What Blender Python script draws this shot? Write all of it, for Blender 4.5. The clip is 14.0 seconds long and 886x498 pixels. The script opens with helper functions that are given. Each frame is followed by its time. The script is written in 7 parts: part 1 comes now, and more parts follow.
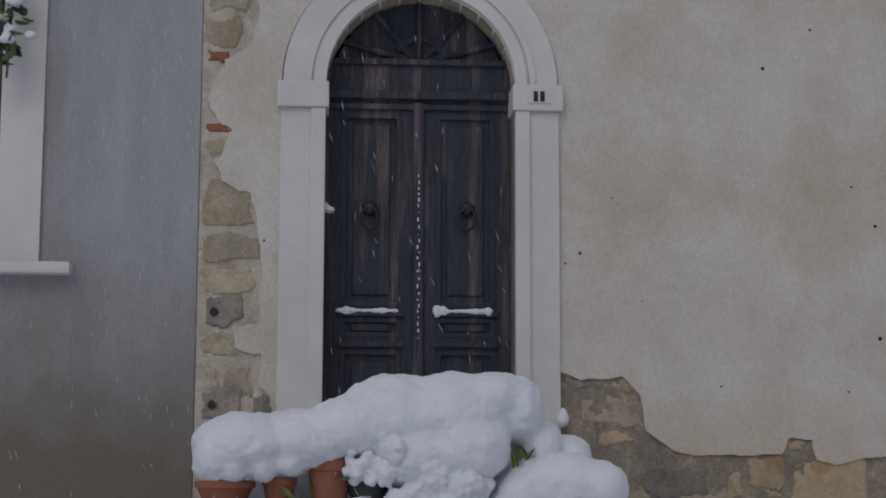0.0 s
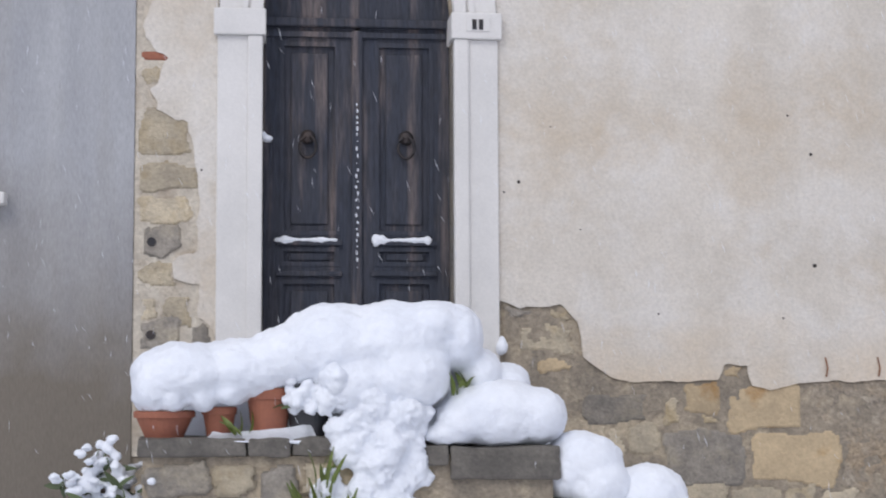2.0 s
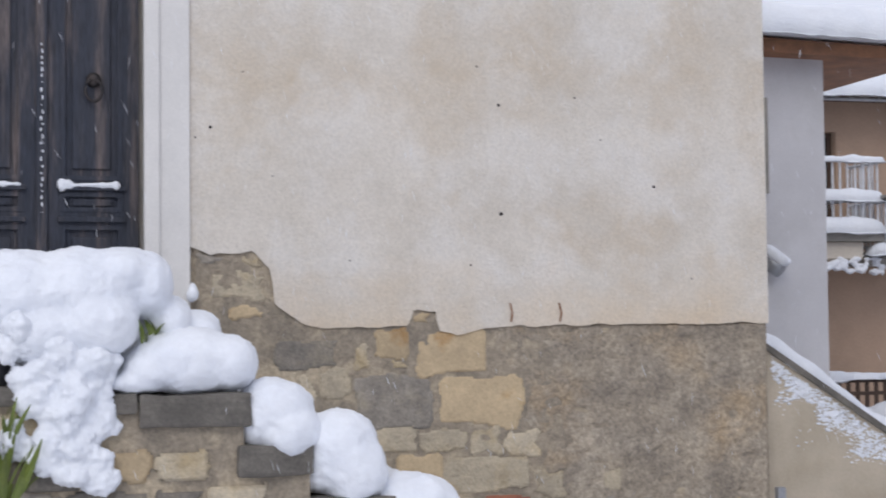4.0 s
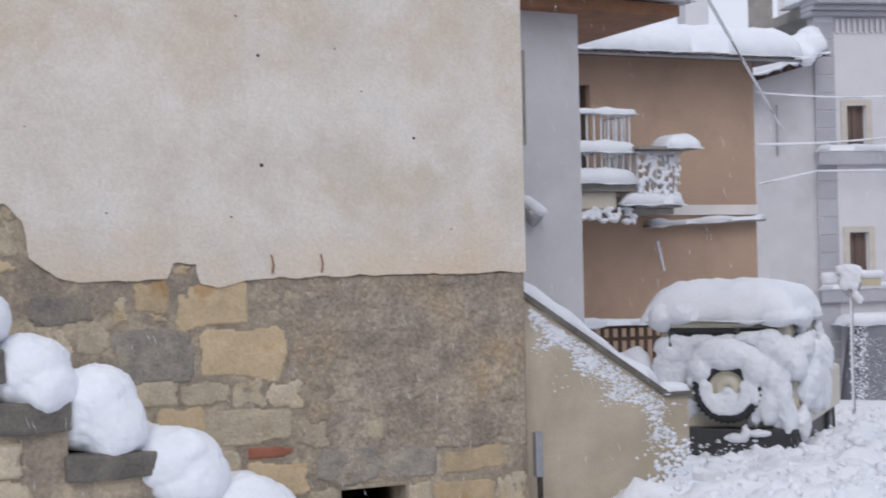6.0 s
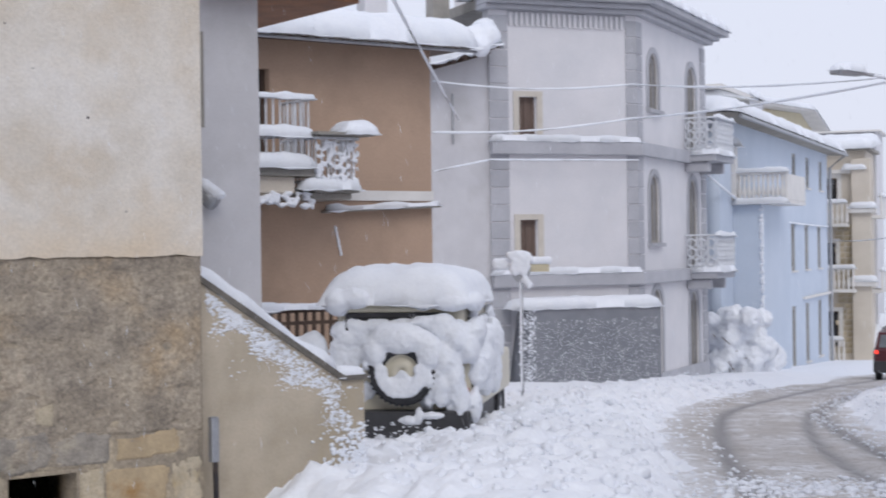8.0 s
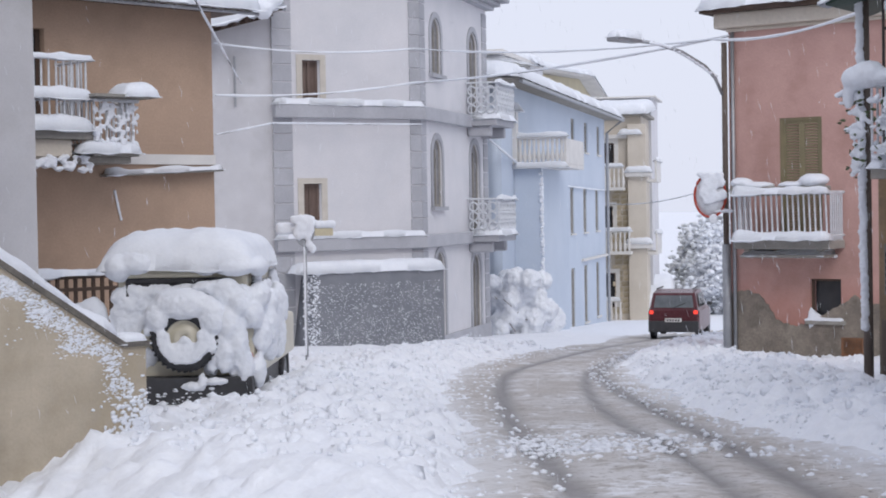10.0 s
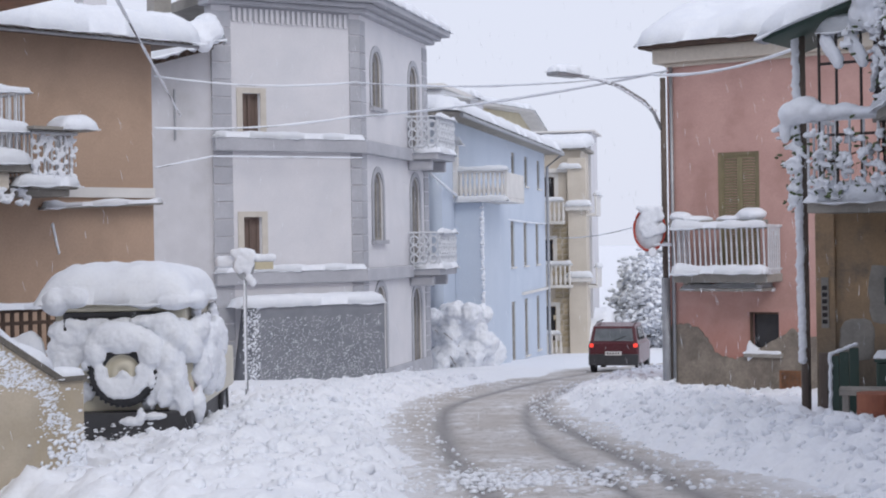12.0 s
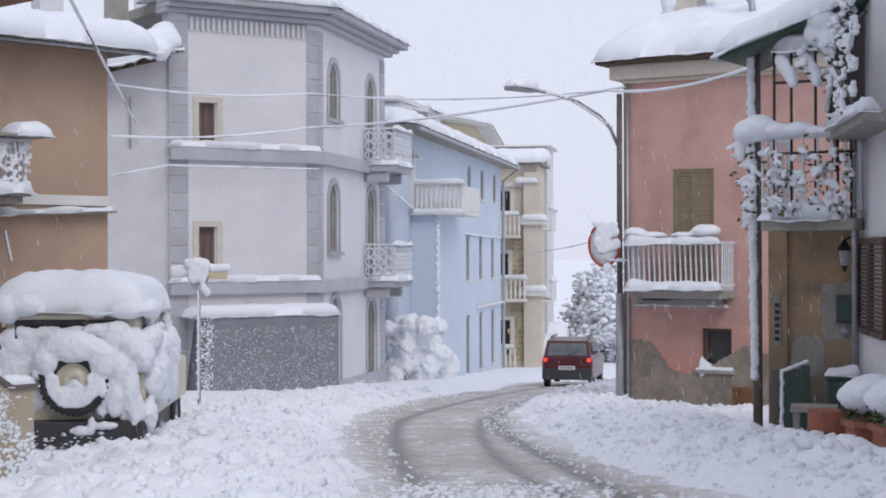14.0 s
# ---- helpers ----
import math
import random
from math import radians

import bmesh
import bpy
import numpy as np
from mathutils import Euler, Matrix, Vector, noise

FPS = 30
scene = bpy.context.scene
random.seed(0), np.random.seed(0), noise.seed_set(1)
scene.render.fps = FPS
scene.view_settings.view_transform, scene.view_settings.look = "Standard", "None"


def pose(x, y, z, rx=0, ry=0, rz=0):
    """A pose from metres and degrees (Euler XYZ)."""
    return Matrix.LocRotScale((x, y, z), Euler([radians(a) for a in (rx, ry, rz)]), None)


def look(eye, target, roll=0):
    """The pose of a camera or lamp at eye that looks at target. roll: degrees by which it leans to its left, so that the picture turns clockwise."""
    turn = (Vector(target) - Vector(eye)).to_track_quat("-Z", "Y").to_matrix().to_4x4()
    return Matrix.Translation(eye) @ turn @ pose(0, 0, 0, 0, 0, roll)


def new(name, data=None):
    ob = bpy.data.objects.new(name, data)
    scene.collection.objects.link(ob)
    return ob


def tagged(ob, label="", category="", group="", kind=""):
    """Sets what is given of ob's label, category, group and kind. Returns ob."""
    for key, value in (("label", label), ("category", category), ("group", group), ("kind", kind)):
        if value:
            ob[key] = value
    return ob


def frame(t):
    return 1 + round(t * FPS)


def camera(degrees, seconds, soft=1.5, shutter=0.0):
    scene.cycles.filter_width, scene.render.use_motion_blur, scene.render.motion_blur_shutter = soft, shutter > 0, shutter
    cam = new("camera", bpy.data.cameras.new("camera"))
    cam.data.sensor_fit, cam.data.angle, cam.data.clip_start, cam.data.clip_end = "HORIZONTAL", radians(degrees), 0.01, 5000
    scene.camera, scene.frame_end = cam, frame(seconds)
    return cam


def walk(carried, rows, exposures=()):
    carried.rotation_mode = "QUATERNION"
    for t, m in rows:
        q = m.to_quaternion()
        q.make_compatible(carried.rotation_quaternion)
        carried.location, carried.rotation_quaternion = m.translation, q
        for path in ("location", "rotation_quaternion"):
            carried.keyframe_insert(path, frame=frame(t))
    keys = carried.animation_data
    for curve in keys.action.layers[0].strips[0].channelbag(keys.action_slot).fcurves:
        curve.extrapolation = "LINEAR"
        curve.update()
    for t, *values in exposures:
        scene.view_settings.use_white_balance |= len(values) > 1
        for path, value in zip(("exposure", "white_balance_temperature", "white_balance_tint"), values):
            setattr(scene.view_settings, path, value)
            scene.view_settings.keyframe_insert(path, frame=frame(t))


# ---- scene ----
cam = camera(31.4, 14.0, soft=1.8, shutter=0.5)

# the camera stands at the roadside and pans from the old door down the street
PATH = [
    (0.0, pose(0, 0, 1.6, 97.268, -0.186, -0.003)),
    (0.5, pose(0, 0, 1.6, 96.978, -0.219, -0.223)),
    (1.0, pose(0, 0, 1.6, 96.315, 0.286, -0.767)),
    (1.5, pose(0, 0, 1.6, 95.341, 0.360, -1.350)),
    (2.0, pose(0, 0, 1.6, 94.684, 0.226, -2.190)),
    (2.5, pose(0, 0, 1.6, 94.150, 0.551, -4.605)),
    (3.0, pose(0, 0, 1.6, 93.587, 0.584, -7.891)),
    (3.5, pose(0, 0, 1.6, 93.116, 0.574, -10.810)),
    (6.0, pose(0, 0, 1.6, 90.753, 1.274, -21.995)),
    (6.5, pose(0, 0, 1.6, 90.232, 1.215, -24.489)),
    (7.0, pose(0, 0, 1.6, 89.972, 0.342, -27.919)),
    (7.5, pose(0, 0, 1.6, 90.158, 0.352, -30.756)),
    (8.0, pose(0, 0, 1.6, 89.972, 0.814, -33.669)),
    (8.5, pose(0, 0, 1.6, 89.594, 0.819, -36.117)),
    (9.0, pose(0, 0, 1.6, 89.166, 0.604, -38.838)),
    (11.5, pose(0, 0, 1.6, 88.798, 1.101, -42.895)),
    (12.0, pose(0, 0, 1.6, 89.723, 0.942, -43.672)),
    (12.5, pose(0, 0, 1.6, 90.227, 0.886, -44.268)),
    (13.0, pose(0, 0, 1.6, 90.423, 0.666, -44.639)),
    (13.5, pose(0, 0, 1.6, 90.306, 0.121, -44.888)),
    (14.0, pose(0, 0, 1.6, 90.169, 0.153, -45.294)),
]
EXPOSURES = [(0.0, -1.08), (0.5, -0.7), (1.0, -0.05), (1.5, 0.27), (2.0, 0.17), (2.5, 0.1), (3.5, 0.1), (6.0, 0.05), (9.0, 0.11), (14.0, 0.07)]
walk(cam, PATH, EXPOSURES)

# ---- overcast winter daylight ----
world = bpy.data.worlds.new("snow_sky")
scene.world = world
world.use_nodes = True
wn, wl = world.node_tree.nodes, world.node_tree.links
sky = wn.new("ShaderNodeTexSky")
sky.sky_type, sky.sun_disc = "NISHITA", False
sky.sun_elevation, sky.sun_rotation = radians(48), radians(200)
sky.dust_density, sky.air_density = 4.0, 1.0
bright = wn.new("ShaderNodeVectorMath")
bright.operation = "SCALE"
bright.inputs["Scale"].default_value = 0.08
cloud = wn.new("ShaderNodeMix")
cloud.data_type = "RGBA"
cloud.inputs[0].default_value = 0.9
cloud.inputs["B"].default_value = (0.763, 0.797, 0.935, 1)
wl.new(sky.outputs[0], bright.inputs[0])
wl.new(bright.outputs[0], cloud.inputs["A"])
wl.new(cloud.outputs["Result"], wn["Background"].inputs["Color"])
wn["Background"].inputs["Strength"].default_value = 1.0

sun = new("sun", bpy.data.lights.new("sun", "SUN"))
sun.data.energy, sun.data.angle, sun.data.color = 0.8, radians(30), (1.0, 0.97, 0.93)
sun.matrix_world = look((-8, -20, 30), (6, 12, 0))

# ---- materials ----
def shade(name, a, b=None, rough=0.85, scale=1.5, fine=30.0, bump=0.25, metal=0.0, vary=0.12, stain=None, stain_at=(0.55, 0.7), stain_scale=0.9,
          stretch=(1, 1, 1), island=0.0, damp=None, deep=0.02, pale=None):
    """Two tones mixed by a broad noise, a fine grain over them, an optional third tone in patches, and relief."""
    m = bpy.data.materials.new(name)
    m.use_nodes = True
    n, l = m.node_tree.nodes, m.node_tree.links
    p = n["Principled BSDF"]
    p.inputs["Metallic"].default_value = metal
    co, mp = n.new("ShaderNodeTexCoord"), n.new("ShaderNodeMapping")
    mp.inputs["Scale"].default_value = stretch
    l.new(co.outputs["Object"], mp.inputs[0])

    def noisy(s, detail, rough_=0.6):
        t = n.new("ShaderNodeTexNoise")
        t.inputs["Scale"].default_value, t.inputs["Detail"].default_value, t.inputs["Roughness"].default_value = s, detail, rough_
        l.new(mp.outputs[0], t.inputs["Vector"])
        return t

    def mix(fac, x, y, blend="MIX"):
        k = n.new("ShaderNodeMix")
        k.data_type, k.blend_type = "RGBA", blend
        for socket, value in ((k.inputs[0], fac), (k.inputs["A"], x), (k.inputs["B"], y)):
            if isinstance(value, bpy.types.NodeSocket):
                l.new(value, socket)
            else:
                socket.default_value = value if isinstance(value, float) else (*value[:3], 1)
        return k.outputs["Result"]

    def ramp(source, lo, hi, x=0.0, y=1.0):
        r = n.new("ShaderNodeMapRange")
        r.inputs["From Min"].default_value, r.inputs["From Max"].default_value = lo, hi
        r.inputs["To Min"].default_value, r.inputs["To Max"].default_value = x, y
        l.new(source, r.inputs["Value"])
        return r.outputs[0]

    big, small = noisy(scale, 6), noisy(fine, 5, 0.7)
    colour = mix(ramp(big.outputs["Fac"], 0.36, 0.64), a, b or [c * 0.8 for c in a])
    if stain:
        patch = noisy(stain_scale, 7, 0.62)
        colour = mix(ramp(patch.outputs["Fac"], *stain_at), colour, stain)
    if pale:
        wash = noisy(stain_scale * 1.7, 8, 0.68)
        colour = mix(ramp(wash.outputs["Fac"], 0.48, 0.72), colour, pale)
    if damp:
        low, high, tint = damp
        sep = n.new("ShaderNodeSeparateXYZ")
        l.new(co.outputs["Object"], sep.inputs[0])
        tide = noisy(1.1, 6, 0.6)
        l.new(co.outputs["Object"], tide.inputs["Vector"])
        level = n.new("ShaderNodeMath")
        level.operation = "MULTIPLY_ADD"
        l.new(tide.outputs["Fac"], level.inputs[0])
        level.inputs[1].default_value = 1.9
        l.new(sep.outputs["Z"], level.inputs[2])
        colour = mix(ramp(level.outputs[0], high + 0.95, low + 0.95), colour, tint)
    grain = ramp(small.outputs["Fac"], 0.3, 0.7, 1 - vary, 1 + vary)
    tone = n.new("ShaderNodeVectorMath")
    tone.operation = "SCALE"
    l.new(colour, tone.inputs[0])
    l.new(grain, tone.inputs["Scale"])
    last = tone.outputs[0]
    if island:
        info = n.new("ShaderNodeObjectInfo")
        again = n.new("ShaderNodeVectorMath")
        again.operation = "SCALE"
        l.new(last, again.inputs[0])
        l.new(ramp(info.outputs["Random"], 0, 1, 1 - island, 1 + island), again.inputs["Scale"])
        last = again.outputs[0]
    l.new(last, p.inputs["Base Color"])
    l.new(ramp(small.outputs["Fac"], 0.3, 0.7, max(0, rough - 0.08), min(1, rough + 0.08)), p.inputs["Roughness"])
    if bump:
        bp = n.new("ShaderNodeBump")
        bp.inputs["Strength"].default_value, bp.inputs["Distance"].default_value = bump, deep
        both = n.new("ShaderNodeMath")
        both.operation = "ADD"
        l.new(big.outputs["Fac"], both.inputs[0])
        l.new(small.outputs["Fac"], both.inputs[1])
        l.new(both.outputs[0], bp.inputs["Height"])
        l.new(bp.outputs[0], p.inputs["Normal"])
    return m


SNOW = shade("snow", (0.82, 0.845, 0.89), (0.77, 0.8, 0.86), 0.6, 3.0, 26, 0.5, vary=0.04)
GROUNDSNOW = shade("trampled_snow", (0.85, 0.87, 0.91), (0.8, 0.825, 0.88), 0.65, 5.0, 22, 0.45, vary=0.05, deep=0.025)
PLASTER = shade("old_plaster", (0.695, 0.645, 0.575), (0.6, 0.55, 0.48), 0.9, 1.5, 42, 0.5, vary=0.1, stain=(0.56, 0.47, 0.36), stain_at=(0.5, 0.72), stain_scale=0.8, damp=(1.25, 2.0, (0.65, 0.53, 0.39)), deep=0.03, pale=(0.72, 0.69, 0.65))
MORTAR = shade("old_mortar", (0.37, 0.31, 0.235), (0.25, 0.215, 0.17), 0.95, 3.5, 34, 0.9, vary=0.3, stain=(0.48, 0.4, 0.29), stain_at=(0.5, 0.62), stain_scale=3.0, deep=0.02)
RENDER = shade("grey_rough_render", (0.38, 0.32, 0.245), (0.24, 0.205, 0.165), 0.95, 3.4, 38, 0.9, vary=0.42, stain=(0.43, 0.325, 0.21), stain_at=(0.5, 0.66), stain_scale=1.3, deep=0.02, pale=(0.48, 0.415, 0.33))
STONE_TAN = shade("tan_sandstone", (0.54, 0.42, 0.265), (0.43, 0.335, 0.215), 0.9, 4, 40, 0.5, vary=0.14, island=0.15, stain=(0.38, 0.22, 0.085), stain_at=(0.56, 0.72), stain_scale=3.5, deep=0.02)
STONE_GREY = shade("grey_limestone", (0.33, 0.295, 0.25), (0.215, 0.195, 0.17), 0.9, 6, 40, 0.8, vary=0.25, island=0.25, stain=(0.38, 0.33, 0.25), stain_at=(0.5, 0.7), stain_scale=4, deep=0.02)
STONE_PALE = shade("pale_stone", (0.56, 0.48, 0.35), (0.43, 0.37, 0.28), 0.9, 6, 40, 0.7, vary=0.18, island=0.2, stain=(0.42, 0.33, 0.2), stain_at=(0.5, 0.7), stain_scale=4, deep=0.03)
SLAB = shade("dark_slate_slab", (0.17, 0.155, 0.135), (0.105, 0.096, 0.085), 0.85, 6, 50, 0.5, vary=0.25)
LIMESTONE = shade("white_limestone_trim", (0.71, 0.69, 0.665), (0.62, 0.605, 0.585), 0.75, 1.6, 60, 0.12, vary=0.05)
DOORWOOD = shade("weathered_black_paint_on_wood", (0.032, 0.038, 0.056), (0.052, 0.052, 0.064), 0.75, 2.5, 22, 0.6, vary=0.55, stain=(0.16, 0.13, 0.125), stain_at=(0.52, 0.68),
                 stain_scale=2.6, stretch=(3.5, 3.5, 0.3))
LEFTWALL = shade("grey_blue_stucco", (0.43, 0.435, 0.45), (0.36, 0.365, 0.385), 0.9, 1.6, 45, 0.5, vary=0.16, stretch=(2.4, 2.4, 0.45), stain=(0.33, 0.32, 0.31), stain_at=(0.48, 0.7), damp=(1.5, 3.0, (0.19, 0.165, 0.135)), deep=0.03)
GREYWALL = shade("pale_grey_stucco", (0.6, 0.595, 0.615), (0.54, 0.535, 0.555), 0.9, 1.2, 40, 0.15, vary=0.05, stain=(0.46, 0.455, 0.46), stain_at=(0.5, 0.75))
LIME_MORTAR = shade("pale_lime_mortar", (0.66, 0.6, 0.5), (0.52, 0.46, 0.38), 0.95, 5, 34, 0.8, vary=0.16, stain=(0.42, 0.35, 0.27), stain_at=(0.52, 0.66), stain_scale=3, deep=0.025)
CREAM = shade("cream_stair_stucco", (0.5, 0.43, 0.335), (0.39, 0.34, 0.27), 0.9, 1.5, 40, 0.2, vary=0.07, stain=(0.38, 0.32, 0.23), stain_at=(0.48, 0.7), stain_scale=1.4)
ORANGE = shade("orange_brown_stucco", (0.45, 0.32, 0.235), (0.4, 0.285, 0.21), 0.9, 0.8, 30, 0.3, vary=0.1, stain=(0.35, 0.25, 0.185), stain_at=(0.5, 0.72))
WHITEWALL = shade("white_grey_stucco", (0.67, 0.66, 0.68), (0.6, 0.6, 0.625), 0.9, 0.7, 25, 0.15, vary=0.05, stain=(0.6, 0.59, 0.6), stain_at=(0.55, 0.8))
SURROUND = shade("beige_window_stone", (0.58, 0.54, 0.48), (0.52, 0.48, 0.42), 0.9, 3, 30, 0.2, vary=0.08)
QUOIN = shade("blue_grey_quoin_stone", (0.43, 0.435, 0.465), (0.37, 0.375, 0.405), 0.9, 1.5, 25, 0.2, vary=0.08, island=0.08)
BLUE = shade("sky_blue_stucco", (0.54, 0.6, 0.69), (0.49, 0.555, 0.65), 0.9, 0.4, 20, 0.1, vary=0.05)
BEIGE = shade("beige_stucco", (0.62, 0.565, 0.49), (0.54, 0.485, 0.415), 0.9, 0.6, 20, 0.15, vary=0.08)
YELLOW = shade("yellow_stucco", (0.6, 0.54, 0.38), (0.54, 0.48, 0.34), 0.9, 0.6, 20, 0.1, vary=0.05)
PINK = shade("faded_pink_stucco", (0.56, 0.35, 0.31), (0.47, 0.285, 0.25), 0.92, 0.9, 30, 0.3, vary=0.08, stain=(0.4, 0.235, 0.2), stain_at=(0.5, 0.7), stain_scale=1.0, damp=(-0.6, 0.6, (0.42, 0.2, 0.16)))
PINKBASE = shade("bare_damp_base_render", (0.29, 0.25, 0.205), (0.19, 0.16, 0.135), 0.95, 2.2, 30, 0.6, vary=0.2, stain=(0.14, 0.12, 0.1), stain_at=(0.5, 0.68), stain_scale=1.8)
OCHRE = shade("peeling_ochre_stucco", (0.43, 0.3, 0.18), (0.33, 0.235, 0.15), 0.92, 1.6, 30, 0.5, vary=0.14, stain=(0.2, 0.165, 0.13), stain_at=(0.5, 0.68), stain_scale=2.2, damp=(-0.2, 0.9, (0.17, 0.145, 0.115)))
CONCRETE = shade("weathered_concrete", (0.33, 0.31, 0.28), (0.24, 0.23, 0.21), 0.9, 2.5, 30, 0.3, vary=0.12)
DARKWOOD = shade("dark_brown_wood", (0.1, 0.065, 0.045), (0.07, 0.045, 0.035), 0.7, 4, 40, 0.3, vary=0.2, stretch=(1, 1, 0.2))
EAVEWOOD = shade("red_brown_eave_boards", (0.26, 0.12, 0.06), (0.18, 0.085, 0.045), 0.7, 4, 30, 0.3, vary=0.2)
POLEWOOD = shade("grey_brown_pole", (0.15, 0.12, 0.1), (0.1, 0.08, 0.07), 0.9, 4, 40, 0.5, vary=0.25, stretch=(1, 1, 0.1))
SHUTTER = shade("olive_shutter_paint", (0.25, 0.21, 0.12), (0.2, 0.17, 0.1), 0.6, 3, 50, 0.1, vary=0.08)
GLASSDARK = shade("dark_window_glass", (0.035, 0.035, 0.04), (0.05, 0.048, 0.05), 0.15, 1.5, 10, 0.0, vary=0.05)
BROWNSHUT = shade("brown_shutter_boards", (0.17, 0.12, 0.1), (0.12, 0.085, 0.07), 0.7, 3, 40, 0.2, vary=0.15, stretch=(6, 6, 0.4))
GREYSHUT = shade("grey_window_blind", (0.24, 0.23, 0.235), (0.17, 0.165, 0.17), 0.6, 2, 30, 0.1, vary=0.1, stretch=(1, 1, 4))
IRON = shade("dark_iron", (0.04, 0.04, 0.045), (0.07, 0.055, 0.05), 0.6, 8, 60, 0.2, metal=0.6)
GALV = shade("galvanised_metal", (0.4, 0.41, 0.43), (0.33, 0.34, 0.36), 0.5, 5, 60, 0.1, metal=0.7)
WHITEIRON = shade("frosted_white_iron", (0.72, 0.74, 0.78), (0.55, 0.57, 0.6), 0.6, 8, 60, 0.2)
TERRACOTTA = shade("terracotta", (0.32, 0.12, 0.07), (0.26, 0.095, 0.06), 0.8, 5, 50, 0.15, vary=0.1)
RUBBER = shade("black_rubber", (0.025, 0.026, 0.03), (0.04, 0.04, 0.045), 0.75, 8, 60, 0.3)
CREAMPAINT = shade("cream_car_paint", (0.62, 0.58, 0.46), (0.56, 0.52, 0.42), 0.35, 3, 60, 0.0, vary=0.04)
REDPAINT = shade("dark_red_car_paint", (0.085, 0.014, 0.02), (0.07, 0.013, 0.018), 0.3, 3, 60, 0.0, vary=0.05)
BLACKTRIM = shade("black_plastic", (0.03, 0.03, 0.033), (0.045, 0.045, 0.05), 0.5, 6, 60, 0.1)
GREEN = shade("dark_leaf_green", (0.07, 0.1, 0.045), (0.11, 0.14, 0.06), 0.6, 6, 40, 0.1, vary=0.2, island=0.3)
GREENPAINT = shade("dark_green_paint", (0.03, 0.06, 0.05), (0.04, 0.07, 0.055), 0.6, 4, 50, 0.2, vary=0.15)
GUNMETAL = shade("blue_grey_boarding", (0.22, 0.23, 0.255), (0.18, 0.19, 0.215), 0.7, 2, 40, 0.1, vary=0.08)


def glow(name, colour, strength):
    m = bpy.data.materials.new(name)
    m.use_nodes = True
    p = m.node_tree.nodes["Principled BSDF"]
    p.inputs["Base Color"].default_value = (*colour, 1)
    p.inputs["Emission Color"].default_value = (*colour, 1)
    p.inputs["Emission Strength"].default_value = strength
    return m


# ---- mesh helpers ----
def thing(name, label, category, at=(0, 0, 0), turn=0.0, group="", kind=""):
    ob = new(name)
    ob.matrix_world = pose(*at, 0, 0, turn)
    return tagged(ob, label, category, group, kind)


def mesh_of(bm, material, smooth=False):
    me = bpy.data.meshes.new("mesh")
    bm.to_mesh(me)
    bm.free()
    me.materials.append(material)
    if smooth:
        me.polygons.foreach_set("use_smooth", [True] * len(me.polygons))
    return me


def part(name, bm, material, parent=None, label="", smooth=False, m=None):
    me = bm if isinstance(bm, bpy.types.Mesh) else mesh_of(bm, material, smooth)
    if isinstance(bm, bpy.types.Mesh) and not me.materials:
        me.materials.append(material)
    ob = new(name, me)
    ob.parent = parent
    if m is not None:
        ob.matrix_basis = m
    if label:
        ob["label"] = label
    return ob


def box(x0, x1, y0, y1, z0, z1, bevel=0.0, bm=None):
    own = bmesh.new()
    bmesh.ops.create_cube(own, size=1)
    for v in own.verts:
        v.co = ((x0 + x1) / 2 + v.co.x * (x1 - x0), (y0 + y1) / 2 + v.co.y * (y1 - y0), (z0 + z1) / 2 + v.co.z * (z1 - z0))
    if bevel:
        bmesh.ops.bevel(own, geom=own.edges[:], offset=bevel, segments=2, affect="EDGES", profile=0.6)
    return merge(bm, own)


def merge(bm, own):
    if bm is None:
        return own
    me = bpy.data.meshes.new("tmp")
    own.to_mesh(me)
    own.free()
    bm.from_mesh(me)
    bpy.data.meshes.remove(me)
    return bm


def inside(x, z, loop):
    hit = False
    for (x0, z0), (x1, z1) in zip(loop, loop[1:] + loop[:1]):
        if (z0 > z) != (z1 > z) and x < (x1 - x0) * (z - z0) / (z1 - z0) + x0:
            hit = not hit
    return hit


def relief(loop, y, amount, step, seed, back=0.0, pits=0.0):
    """An uneven hewn or cast face over an outline of (x, z) points, its rim turned back to the wall behind."""
    x0, x1, z0, z1 = min(p[0] for p in loop), max(p[0] for p in loop), min(p[1] for p in loop), max(p[1] for p in loop)
    nx, nz = int((x1 - x0) / step) + 2, int((z1 - z0) / step) + 2
    keep = {(i, j) for i in range(nx) for j in range(nz) if inside(x0 + i * step, z0 + j * step, loop)}
    bm = bmesh.new()
    made = {}
    for i, j in keep:
        x, z = x0 + i * step, z0 + j * step
        rim = any((i + a, j + b) not in keep for a, b in ((1, 0), (-1, 0), (0, 1), (0, -1)))
        c = Vector((x, z, seed))
        rise = noise.noise(c * 2.6) + 0.6 * noise.noise(c * 7) + 0.45 * noise.noise(c * 17) + 0.3 * noise.noise(c * 36)
        if pits:
            rise -= pits * max(0.0, noise.noise(Vector((x * 7, z * 16, seed + 4))) - 0.2)
        made[i, j] = bm.verts.new((x, back if rim else y - amount * rise, z))
    for i, j in keep:
        quad = [(i, j), (i + 1, j), (i + 1, j + 1), (i, j + 1)]
        if all(q in keep for q in quad):
            f = bm.faces.new([made[q] for q in quad])
            f.smooth = True
    bmesh.ops.delete(bm, geom=[v for v in bm.verts if not v.link_faces], context="VERTS")
    return bm


